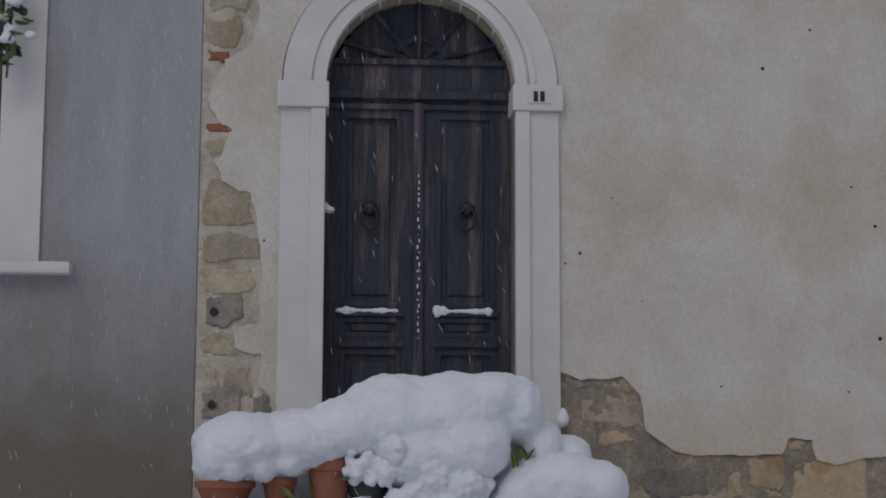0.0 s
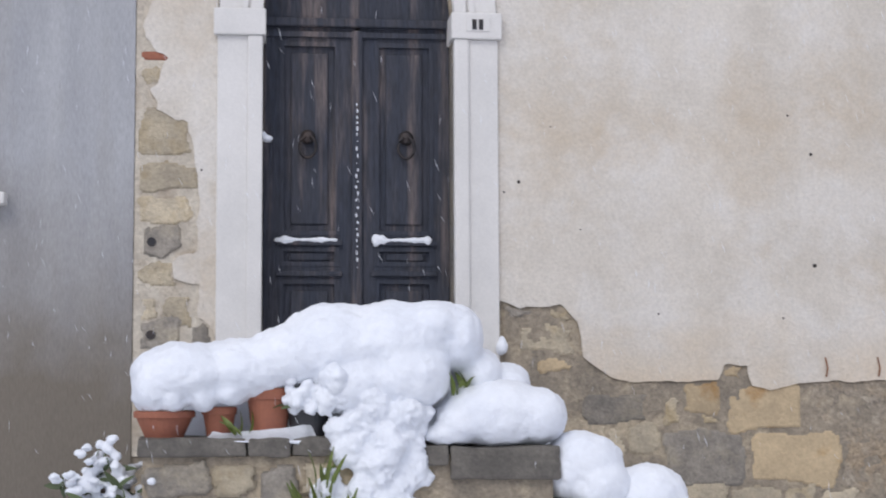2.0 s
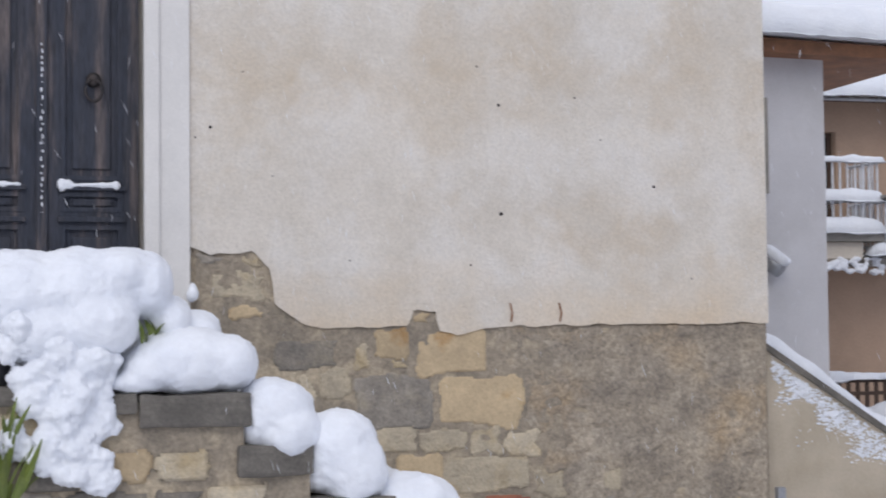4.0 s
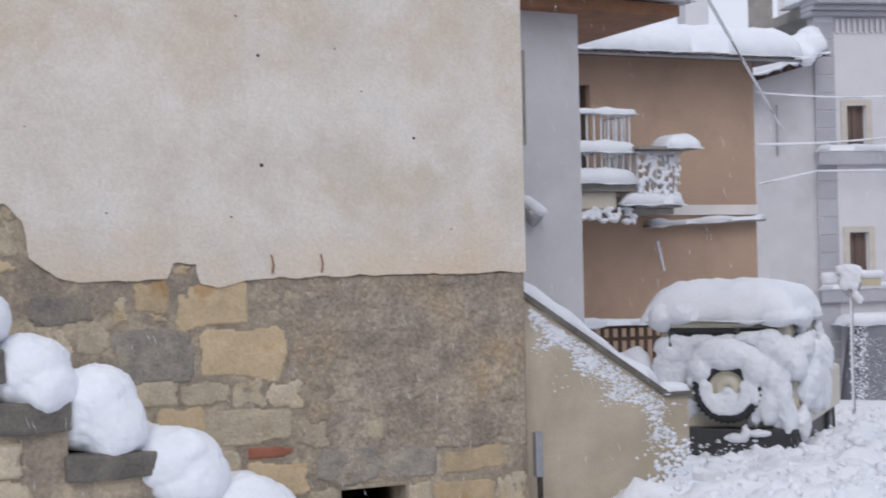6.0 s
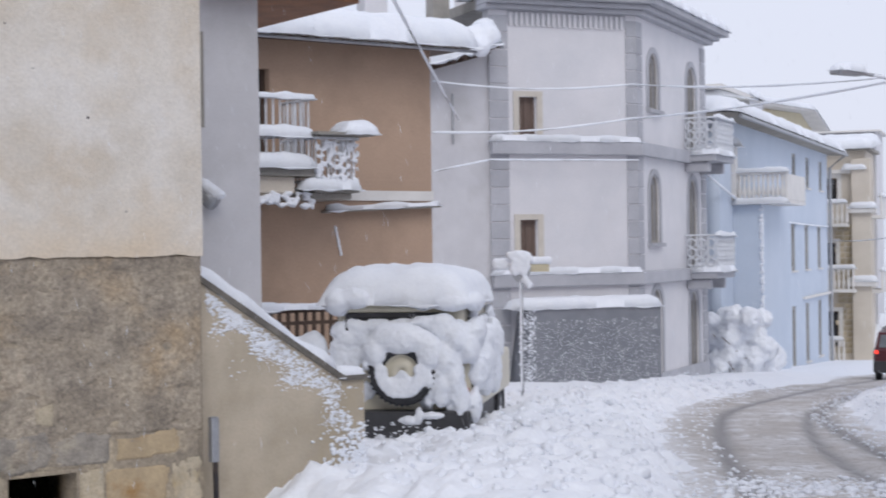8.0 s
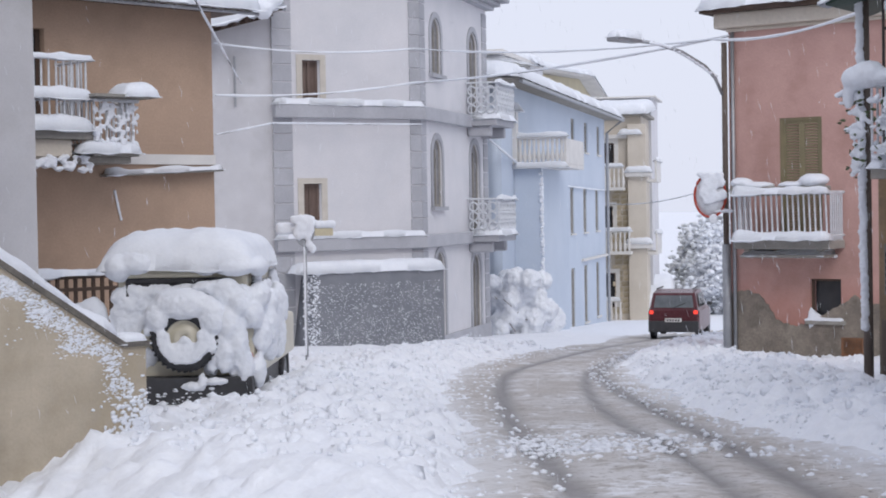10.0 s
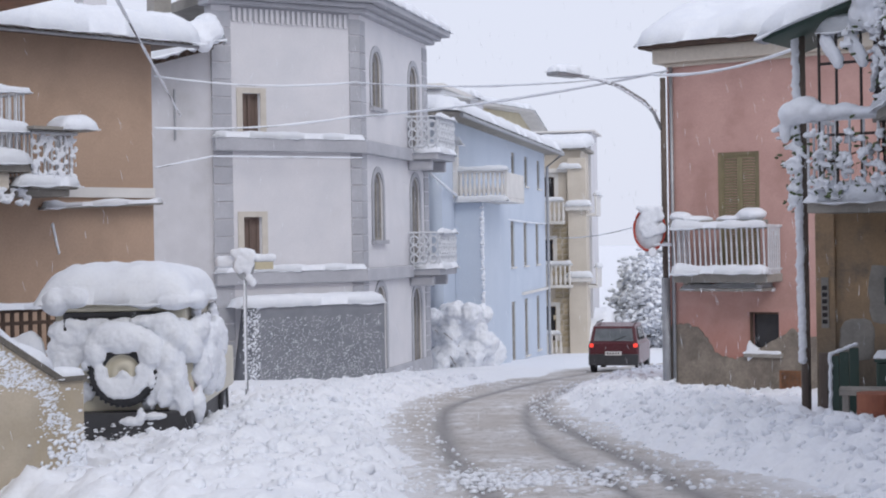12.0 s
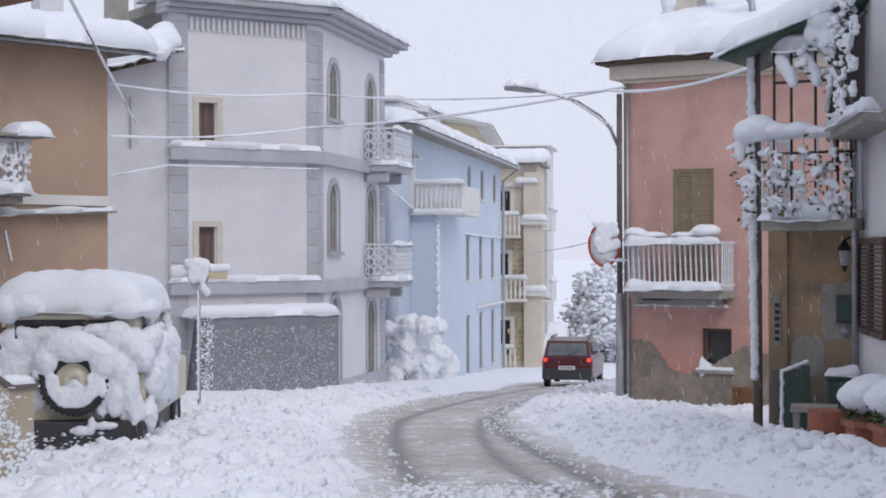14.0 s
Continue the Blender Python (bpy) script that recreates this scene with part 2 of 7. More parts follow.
def rough_block(x0, x1, y0, y1, z0, z1, amount=0.012, seed=0):
    """A hewn slab: worn edges and an uneven face."""
    bm = box(x0, x1, y0, y1, z0, z1, min(0.02, (z1 - z0) * 0.15))
    bmesh.ops.subdivide_edges(bm, edges=[e for e in bm.edges if e.calc_length() > 0.06], cuts=4, use_grid_fill=True)
    bm.normal_update()
    for v in bm.verts:
        c = v.co * 7 + Vector((seed, 0, 0))
        v.co += v.normal * amount * (noise.noise(c) + 0.6 * noise.noise(c * 2.7))
    return bm


def tube(points, radius, sides=8, bm=None, radii=None):
    """A round bar along a line of points."""
    own = bmesh.new()
    pts = [Vector(p) for p in points]
    rings = []
    for i, p in enumerate(pts):
        d = (pts[min(i + 1, len(pts) - 1)] - pts[max(i - 1, 0)]).normalized()
        a = d.orthogonal().normalized() if abs(d.z) > 0.95 else d.cross(Vector((0, 0, 1))).normalized()
        b = d.cross(a)
        r = radii[i] if radii else radius
        rings.append([own.verts.new(p + (a * math.cos(k * math.tau / sides) + b * math.sin(k * math.tau / sides)) * r) for k in range(sides)])
    for r0, r1 in zip(rings, rings[1:]):
        for k in range(sides):
            own.faces.new((r0[k], r0[(k + 1) % sides], r1[(k + 1) % sides], r1[k]))
    own.faces.new(rings[0][::-1])
    own.faces.new(rings[-1])
    bmesh.ops.recalc_face_normals(own, faces=own.faces[:])
    return merge(bm, own)


def lathe(profile, sides=24, bm=None, centre=(0, 0, 0), caps=True):
    """A turned shape round z from (radius, height) pairs."""
    own = bmesh.new()
    rings = [[own.verts.new((centre[0] + r * math.cos(k * math.tau / sides), centre[1] + r * math.sin(k * math.tau / sides), centre[2] + z)) for k in range(sides)] for r, z in profile]
    for r0, r1 in zip(rings, rings[1:]):
        for k in range(sides):
            own.faces.new((r0[k], r0[(k + 1) % sides], r1[(k + 1) % sides], r1[k]))
    if caps:
        own.faces.new(rings[0][::-1])
        own.faces.new(rings[-1])
    bmesh.ops.recalc_face_normals(own, faces=own.faces[:])
    return merge(bm, own)


def plate(outline, holes, y0, y1, bm=None):
    """An upright slab from y0 to y1, its outline and holes drawn as (x, z) loops."""
    cu = bpy.data.curves.new("outline", "CURVE")
    cu.dimensions, cu.fill_mode, cu.extrude = "2D", "BOTH", abs(y1 - y0) / 2
    for loop in (outline, *holes):
        sp = cu.splines.new("POLY")
        sp.points.add(len(loop) - 1)
        for pt, (x, z) in zip(sp.points, loop):
            pt.co = (x, z, 0, 1)
        sp.use_cyclic_u = True
    ob = bpy.data.objects.new("outline", cu)
    me = bpy.data.meshes.new_from_object(ob)
    own = bmesh.new()
    own.from_mesh(me)
    bpy.data.objects.remove(ob)
    bpy.data.curves.remove(cu)
    bpy.data.meshes.remove(me)
    for v in own.verts:
        v.co = (v.co.x, (y0 + y1) / 2 - v.co.z, v.co.y)
    bmesh.ops.remove_doubles(own, verts=own.verts[:], dist=0.0002)
    bmesh.ops.recalc_face_normals(own, faces=own.faces[:])
    return merge(bm, own)


def rect(x0, x1, z0, z1):
    return [(x0, z0), (x1, z0), (x1, z1), (x0, z1)]


def arched(x0, x1, z0, z1, rise=None, n=14):
    """An opening with a round head whose crown is at z1."""
    c, r = (x0 + x1) / 2, (x1 - x0) / 2
    rise = rise or r
    return [(x0, z0), (x1, z0)] + [(c + r * math.cos(math.pi * k / n), z1 - rise + rise * math.sin(math.pi * k / n)) for k in range(n + 1)]


def ragged(points, wobble=0.02, step=0.06, seed=0):
    """A broken line through the points, torn at a small scale."""
    out = []
    for (x0, z0), (x1, z1) in zip(points, points[1:]):
        n = max(1, int(math.hypot(x1 - x0, z1 - z0) / step))
        for k in range(n):
            x, z = x0 + (x1 - x0) * k / n, z0 + (z1 - z0) * k / n
            w = noise.noise_vector((x * 9 + seed, z * 9, seed)) + 0.5 * noise.noise_vector((x * 25, z * 25, seed + 5))
            out.append((x + w.x * wobble, z + w.y * wobble))
    out.append(points[-1])
    return out


def lumps(balls, voxel=0.04, rough=0.02, scale=3.0, flat=None):
    """One skin over many ellipsoids (x, y, z, rx, ry, rz): heaped, rounded snow."""
    own = bmesh.new()
    for x, y, z, rx, ry, rz in balls:
        made = bmesh.ops.create_icosphere(own, subdivisions=3 if len(balls) < 30 else 2, radius=1)["verts"]
        for v in made:
            v.co = (x + v.co.x * rx, y + v.co.y * ry, z + v.co.z * rz)
    me = bpy.data.meshes.new("tmp")
    own.to_mesh(me)
    own.free()
    ob = bpy.data.objects.new("tmp", me)
    scene.collection.objects.link(ob)
    mod = ob.modifiers.new("skin", "REMESH")
    mod.mode, mod.voxel_size = "VOXEL", voxel
    mod = ob.modifiers.new("soft", "SMOOTH")
    mod.factor, mod.iterations = 0.5, 6
    out = bpy.data.meshes.new_from_object(ob.evaluated_get(bpy.context.evaluated_depsgraph_get()))
    bpy.data.objects.remove(ob)
    bpy.data.meshes.remove(me)
    bm = bmesh.new()
    bm.from_mesh(out)
    bpy.data.meshes.remove(out)
    bm.normal_update()
    for v in bm.verts:
        c = v.co * scale
        v.co += v.normal * rough * (noise.noise(c) + 0.6 * noise.noise(c * 2.3) + 0.5 * noise.noise(c * 5.5))
        if flat is not None and v.co.z < flat:
            v.co.z = flat
    return bm


def flecks(balls):
    """Many small loose crumbs, each a dented ball (x, y, z, rx, ry, rz)."""
    own = bmesh.new()
    bmesh.ops.create_icosphere(own, subdivisions=1, radius=1)
    ball = [tuple(v.co) for v in own.verts]
    tris = [[v.index for v in f.verts] for f in own.faces]
    own.free()
    verts, faces = [], []
    for x, y, z, rx, ry, rz in balls:
        n = len(verts)
        for a, b, c in ball:
            k = 1 + 0.6 * noise.noise((x * 9 + a * 1.7, y * 9 + b * 1.7, z * 9 + c * 1.7))
            verts.append((x + a * rx * k, y + b * ry * k, z + c * rz * k))
        faces += [[n + i for i in f] for f in tris]
    me = bpy.data.meshes.new("crumbs")
    me.from_pydata(verts, [], faces)
    bm = bmesh.new()
    bm.from_mesh(me)
    bpy.data.meshes.remove(me)
    return bm


def pillow(x0, x1, y0, y1, z, height, step=0.12, droop=0.05, rough=0.03, seed=0.0, rise=None):
    """A snow cap over a rectangle: rounded rim, uneven top, slightly hanging edge. rise(x, y) lifts it onto a slope."""
    nx, ny = max(3, min(60, int((x1 - x0) / step))), max(3, min(40, int((y1 - y0) / step)))
    own = bmesh.new()
    top, low = {}, {}
    for i in range(nx + 1):
        for j in range(ny + 1):
            s, t = 2 * i / nx - 1, 2 * j / ny - 1
            x, y = x0 + (x1 - x0) * i / nx, y0 + (y1 - y0) * j / ny
            w = noise.noise((x * 1.7 + seed, y * 1.7, seed)) + 0.5 * noise.noise((x * 5, y * 5, seed))
            ex, ey = (x1 - x0) / 2 * (1 - abs(s)) / (height * 1.1), (y1 - y0) / 2 * (1 - abs(t)) / (height * 1.1)
            fx, fy = (math.sqrt(max(0.0, 1 - (1 - min(1, e)) ** 2)) for e in (ex, ey))
            up = fx * fy * (height + w * rough * 2)
            base = z + (rise(x, y) if rise else 0)
            edge = 1 if i in (0, nx) or j in (0, ny) else 0
            out = noise.noise((x * 4, y * 4, seed + 9)) * rough * edge
            top[i, j] = own.verts.new((x + (out if i in (0, nx) else 0), y + (out if j in (0, ny) else 0), base + up - droop * edge * (0.6 + w)))
    for i in range(nx):
        for j in range(ny):
            own.faces.new((top[i, j], top[i + 1, j], top[i + 1, j + 1], top[i, j + 1]))
    made = bmesh.ops.extrude_face_region(own, geom=own.faces[:])
    rim = {v for v in made["geom"] if isinstance(v, bmesh.types.BMVert)}
    for v in own.verts:
        if v not in rim:
            v.co.z = z - droop * 0.3 + (rise(v.co.x, v.co.y) if rise else 0)
    bmesh.ops.recalc_face_normals(own, faces=own.faces[:])
    return own


def snow(name, bm, label, at=(0, 0, 0), turn=0.0):
    ob = new(name, mesh_of(bm, SNOW, True))
    ob.matrix_world = pose(*at, 0, 0, turn)
    return tagged(ob, label, "snow")


# ---- ground, road ----
ROAD = [(-9, -11.5), (-3, -5), (4, 2.4), (9.3, 8.1), (11.8, 11.2), (15.4, 15.3), (20.4, 20.2), (26.2, 24.6), (33, 28.9), (40, 33.3), (48, 38.5), (60, 47.5), (80, 63)]


def catmull(points, per=30):
    pts = [Vector(p) for p in points]
    pts = [pts[0] * 2 - pts[1], *pts, pts[-1] * 2 - pts[-2]]
    out = []
    for a, b, c, d in zip(pts, pts[1:], pts[2:], pts[3:]):
        for k in range(per):
            t = k / per
            out.append(0.5 * (2 * b + (c - a) * t + (2 * a - 5 * b + 4 * c - d) * t * t + (3 * b - a - 3 * c + d) * t ** 3))
    return out + [pts[-2]]


CENTRE = np.array([tuple(p) for p in catmull(ROAD)])


def fall(x, y):
    """The street's surface: it runs downhill away from the old door."""
    s = 0.6947 * x + 0.7193 * y
    s = 7.0 + math.log1p(math.exp(max(-30, min(30, (s - 7.0) * 0.8)))) / 0.8 if s < 40 else s
    return 0.45 - 0.0585 * min(s, 90.0)


def off_road(x, y):
    d = np.hypot(CENTRE[:, 0] - x, CENTRE[:, 1] - y)
    i = int(d.argmin())
    a, b = CENTRE[max(i - 1, 0)], CENTRE[min(i + 1, len(CENTRE) - 1)]
    side = (b[0] - a[0]) * (y - a[1]) - (b[1] - a[1]) * (x - a[0])
    return float(d[i]) * (1 if side > 0 else -1)


def snow_height(x, y):
    d = off_road(x, y)
    w = noise.noise((x * 0.55, y * 0.55, 3.0))
    half = 1.5 + 0.3 * w + 0.2 * noise.noise((x * 1.7, y * 1.7, 8.0)) + 0.12 * noise.noise((x * 4.5, y * 4.5, 2.0))
    e = abs(d) - half
    k = 1 / (1 + math.exp(-max(-20, min(20, e * 8))))
    far = min(1.0, math.hypot(x - 14, y - 14) / 60)
    ridge = math.exp(-((e - 1.2) / 1.0) ** 2) * 0.16
    c = Vector((x, y, 0))
    clump = 0.1 * noise.noise(c * 1.6) + 0.12 * abs(noise.noise(c * 2.3)) + 0.06 * abs(noise.noise(c * 13))
    warp = c + 0.12 * noise.noise_vector(c * 3.0)
    for size, tall in ((2.6, 0.13), (5.2, 0.1), (9.5, 0.055)):
        near = noise.voronoi(warp * size + Vector((size, 0, 0)))[0][0]
        clump += tall * max(0.0, 1 - near * 1.5) ** 0.7 * (0.4 + 0.6 * abs(noise.noise(c * size * 0.35 + Vector((7, 3, 0)))) * 2)
    clump *= 0.9
    dip = 0.2 * math.exp(-((x - 9.4) ** 2 + (y - 14.9) ** 2) / 0.9)
    dip += 0.42 / (1 + math.exp(max(-20, min(20, (x - 5.4) * 3.5)))) / (1 + math.exp(max(-20, min(20, (6.5 - y) * 2))))
    return fall(x, y) - dip - 0.13 * (1 - k) + k * (0.0 + ridge + clump * (1 - 0.6 * far))


def spaced(lo, hi, step, reach):
    mid = list(np.arange(lo, hi + 1e-6, step))
    side, d = [], step
    while sum(side) < reach:
        d *= 1.35
        side.append(d)
    sums = np.cumsum(side)
    return [lo - s for s in sums[::-1]] + mid + [hi + s for s in sums]


def sheet(xs, ys, height):
    verts = [(x, y, height(x, y)) for x in xs for y in ys]
    n = len(ys)
    faces = [(i * n + j, (i + 1) * n + j, (i + 1) * n + j + 1, i * n + j + 1) for i in range(len(xs) - 1) for j in range(n - 1)]
    me = bpy.data.meshes.new("sheet")
    me.from_pydata(verts, [], faces)
    me.polygons.foreach_set("use_smooth", [True] * len(faces))
    return me


ground = sheet(spaced(3.9, 25, 0.06, 900), spaced(4.6, 24, 0.06, 900), snow_height)
tagged(part("ground", ground, GROUNDSNOW), "trampled and ploughed white snow over the whole street", "snow", kind="structure")

TRACKS = [catmull(t, 8) for t in ([(4.0, 3.0), (9.4, 9.6), (12.4, 13.0), (15.9, 16.7), (18.7, 19.3), (23.4, 22.8), (28.8, 26.5), (33.5, 29.4), (48, 39)],
                                  [(3.6, 1.4), (9.2, 7.7), (10.6, 9.4), (13.0, 12.1), (16.5, 15.6), (20.1, 18.8), (23.9, 21.6), (30.2, 25.9), (36, 29.8), (48, 38)],
                                  [(3.8, 0.9), (9.5, 7.3), (10.9, 8.9), (12.9, 11.2), (15.2, 13.8), (17.9, 16.6), (20.3, 18.7), (24.5, 21.9), (30, 25.4)])]
TRACKS = [np.array([tuple(p) for p in t]) for t in TRACKS]


def worn(x, y):
    """How far wheels have worn the slush at a place: 1 in the middle of a track."""
    best = 0.0
    for t, (line, w) in enumerate(zip(TRACKS, (0.12, 0.085, 0.13))):
        a, b = line[:-1], line[1:]
        ab = b - a
        k = np.clip(((x - a[:, 0]) * ab[:, 0] + (y - a[:, 1]) * ab[:, 1]) / (ab ** 2).sum(1), 0, 1)
        d = np.hypot(a[:, 0] + k * ab[:, 0] - x, a[:, 1] + k * ab[:, 1] - y).min()
        best = max(best, math.exp(-(d / w) ** 2))
    return best


verts, faces, wear, edge = [], [], [], []
ACROSS = np.linspace(-2.6, 2.6, 53)
for i, (x, y) in enumerate(CENTRE):
    a, b = CENTRE[max(i - 1, 0)], CENTRE[min(i + 1, len(CENTRE) - 1)]
    d = Vector((b[0] - a[0], b[1] - a[1])).normalized()
    for w in ACROSS:
        px, py = x - d.y * w, y + d.x * w
        wet = worn(px, py) if 5 < px < 45 else 0.0
        c = Vector((px, py, 0))
        slush = 0.02 * noise.noise(c * 2.2) + 0.018 * abs(noise.noise(c * 6)) + 0.01 * noise.noise(c * 14)
        verts.append((px, py, fall(px, py) - 0.05 + slush * (1 - wet) - 0.02 * wet))
        wear.append(wet)
        edge.append(abs(w))
n = len(ACROSS)
faces = [(i * n + j, i * n + j + 1, (i + 1) * n + j + 1, (i + 1) * n + j) for i in range(len(CENTRE) - 1) for j in range(n - 1)]
strip = bpy.data.meshes.new("strip")
strip.from_pydata(verts, [], [f[::-1] for f in faces])
strip.polygons.foreach_set("use_smooth", [True] * len(faces))
for title, values in (("wear", wear), ("edge", edge)):
    strip.attributes.new(title, "FLOAT", "POINT").data.foreach_set("value", values)


def road_material():
    """Packed grey snow and brown slush, thinning to clean snow at the verge, with the wet lines that wheels have worn."""
    m = bpy.data.materials.new("slush_with_wheel_tracks")
    m.use_nodes = True
    n, l = m.node_tree.nodes, m.node_tree.links
    p = n["Principled BSDF"]
    co = n.new("ShaderNodeTexCoord")

    def grain(s, detail, lo, hi):
        t, r = n.new("ShaderNodeTexNoise"), n.new("ShaderNodeMapRange")
        t.inputs["Scale"].default_value, t.inputs["Detail"].default_value, t.inputs["Roughness"].default_value = s, detail, 0.65
        l.new(co.outputs["Object"], t.inputs["Vector"])
        l.new(t.outputs["Fac"], r.inputs["Value"])
        r.inputs["From Min"].default_value, r.inputs["From Max"].default_value = lo, hi
        return r.outputs[0]

    def mix(fac, a, b):
        k = n.new("ShaderNodeMix")
        k.data_type = "RGBA"
        l.new(fac, k.inputs[0])
        for s, v in ((k.inputs["A"], a), (k.inputs["B"], b)):
            if isinstance(v, tuple):
                s.default_value = (*v, 1)
            else:
                l.new(v, s)
        return k.outputs["Result"]

    def field(title):
        a = n.new("ShaderNodeAttribute")
        a.attribute_name = title
        return a.outputs["Fac"]

    def calc(op, a, b):
        k = n.new("ShaderNodeMath")
        k.operation, k.use_clamp = op, True
        for s, v in ((k.inputs[0], a), (k.inputs[1], b)):
            if isinstance(v, float):
                s.default_value = v
            else:
                l.new(v, s)
        return k.outputs[0]

    c = mix(grain(0.7, 6, 0.42, 0.6), (0.44, 0.405, 0.375), (0.58, 0.565, 0.56))
    c = mix(grain(1.3, 7, 0.56, 0.64), c, (0.74, 0.75, 0.78))
    c = mix(grain(6, 6, 0.5, 0.64), c, (0.35, 0.32, 0.29))
    c = mix(grain(16, 4, 0.58, 0.67), c, (0.19, 0.17, 0.15))
    wet = calc("MULTIPLY", field("wear"), grain(2.5, 5, 0.1, 0.42))
    c = mix(wet, c, (0.2, 0.19, 0.188))
    rim = n.new("ShaderNodeMapRange")
    rim.inputs["From Min"].default_value, rim.inputs["From Max"].default_value = 1.0, 1.7
    l.new(field("edge"), rim.inputs["Value"])
    c = mix(calc("MULTIPLY", rim.outputs[0], grain(3.0, 6, 0.3, 0.5)), c, (0.8, 0.82, 0.86))
    l.new(c, p.inputs["Base Color"])
    p.inputs["Roughness"].default_value = 0.55
    bp = n.new("ShaderNodeBump")
    bp.inputs["Strength"].default_value, bp.inputs["Distance"].default_value = 0.6, 0.03
    l.new(grain(12, 6, 0.0, 1.0), bp.inputs["Height"])
    l.new(bp.outputs[0], p.inputs["Normal"])
    return m


road = part("road", strip, road_material())
tagged(road, "street covered in grey-brown slush with dark wheel tracks", "road", kind="structure")


# ---- the old house with the arched door ----
DO, DT = (-0.16, 10.5, 0), 4.0
house = thing("old_house", "old plastered house with a black arched door and bare stone base", "house", DO, DT)
opening = arched(-0.64, 0.64, 1.2, 4.70, 0.64)
part("wall", plate([(-1.48, -0.6), (5.22, -0.6), (5.22, 6.4), (-1.48, 6.4)], [opening, rect(3.69, 4.2, -0.25, 0.04)], 0.0, 0.5), MORTAR, house, "bare mortar and stone core")
part("wall", box(4.72, 5.22, 0.5, 7.0, -0.6, 6.4), RENDER, house)
part("wall", box(-1.48, -0.98, 0.5, 7.0, -0.6, 6.4), RENDER, house)
part("wall", box(-0.98, 4.72, 6.5, 7.0, -0.6, 6.4), RENDER, house)
part("floor", box(-0.98, 4.72, 0.5, 6.5, 1.0, 1.2), CONCRETE, house)
part("roof", box(-1.6, 5.5, -0.4, 7.2, 6.4, 6.6), EAVEWOOD, house)
# plaster coat with its torn lower and left edge
torn = ragged([(5.225, 1.575), (4.11, 1.57), (3.45, 1.57), (3.04, 1.555), (2.8, 1.51), (2.67, 1.54), (2.64, 1.67), (2.48, 1.685), (2.44, 1.58), (2.16, 1.57), (1.84, 1.575), (1.69, 1.61), (1.52, 1.74), (1.48, 1.97), (1.36, 2.1),
               (1.2, 2.07), (1.08, 2.07), (0.94, 2.12)], 0.016, 0.04, 1)
leftedge = ragged([(-0.95, 1.2), (-0.95, 1.88), (-1.05, 2.02), (-1.05, 2.22), (-1.22, 2.26), (-1.22, 2.37), (-1.06, 2.46), (-1.06, 2.78), (-1.08, 3.04), (-1.13, 3.28), (-1.33, 3.38), (-1.37, 3.52), (-1.26, 3.72), (-1.42, 3.86), (-1.42, 3.98),
                   (-1.32, 4.22), (-1.14, 4.32), (-1.1, 4.6), (-1.16, 5.0), (-1.1, 6.4)], 0.03, 0.04, 4)
coat_r = torn + [(0.94, 4.0)] + [(0.0 + 0.94 * math.cos(a), 4.06 + 0.94 * math.sin(a)) for a in np.linspace(0, math.pi / 2, 12)] + [(0, 6.4), (5.225, 6.4)]
part("plaster", plate(coat_r, [], -0.03, 0.0), PLASTER, house, "stained cream plaster with a torn lower edge")
coat_l = leftedge + [(0, 6.4)] + [(0.0 + 0.94 * math.cos(a), 4.06 + 0.94 * math.sin(a)) for a in np.linspace(math.pi / 2, math.pi, 12)] + [(-0.94, 1.2)]
part("plaster", plate(coat_l, [], -0.03, 0.0), PLASTER, house, "patch of cream plaster flaking from stone")
part("render", relief(ragged([(3.06, 1.57), (3.08, 1.4), (3.2, 1.22), (3.33, 1.1), (3.3, 0.86), (3.45, 0.7), (3.42, 0.5), (3.62, 0.36), (3.48, 0.3), (3.6, 0.1)], 0.03, 0.05, 7) + [(4.3, 0.08), (4.45, 0.28), (5.21, 0.25), (5.21, 1.585), (3.06, 1.585)], -0.014, 0.011, 0.013, 3, 0.0, 3.6), RENDER, house,
     "coarse grey-brown render")
part("mortar", relief([(0.96, 2.14), (1.5, 2.14), (3.5, 1.6), (3.7, 0.3), (5.2, 0.3), (5.2, -0.4), (4.22, -0.4), (4.22, 0.06), (3.67, 0.06), (3.67, -0.4), (0.96, -0.4)], -0.012, 0.008, 0.018, 9, 0.002, 0.8), MORTAR, house, "crumbling grey-brown mortar")
part("lime_coat", plate([(-1.475, 1.1), (-0.95, 1.1), (-0.95, 6.38), (-1.475, 6.38)], [], -0.012, 0.0), LIME_MORTAR, house, "pale crumbling lime mortar")
# door surround
for s in (-1, 1):
    part("jamb", box(min(s * 0.64, s * 0.94), max(s * 0.64, s * 0.94), -0.06, 0.3, 1.2, 3.88, 0.008), LIMESTONE, house)
    part("jamb", box(min(s * 0.64, s * 0.74), max(s * 0.64, s * 0.74), -0.085, -0.058, 1.2, 3.88, 0.012), LIMESTONE, house)
    part("impost", box(min(s * 0.62, s * 0.965), max(s * 0.62, s * 0.965), -0.1, 0.3, 3.88, 4.06, 0.012), LIMESTONE, house)


def band(r0, r1, y0, y1):
    n = 28
    return plate([(r1 * math.cos(a), 4.06 + r1 * math.sin(a)) for a in np.linspace(0, math.pi, n)] + [(r0 * math.cos(a), 4.06 + r0 * math.sin(a)) for a in np.linspace(math.pi, 0, n)], [], y0, y1)


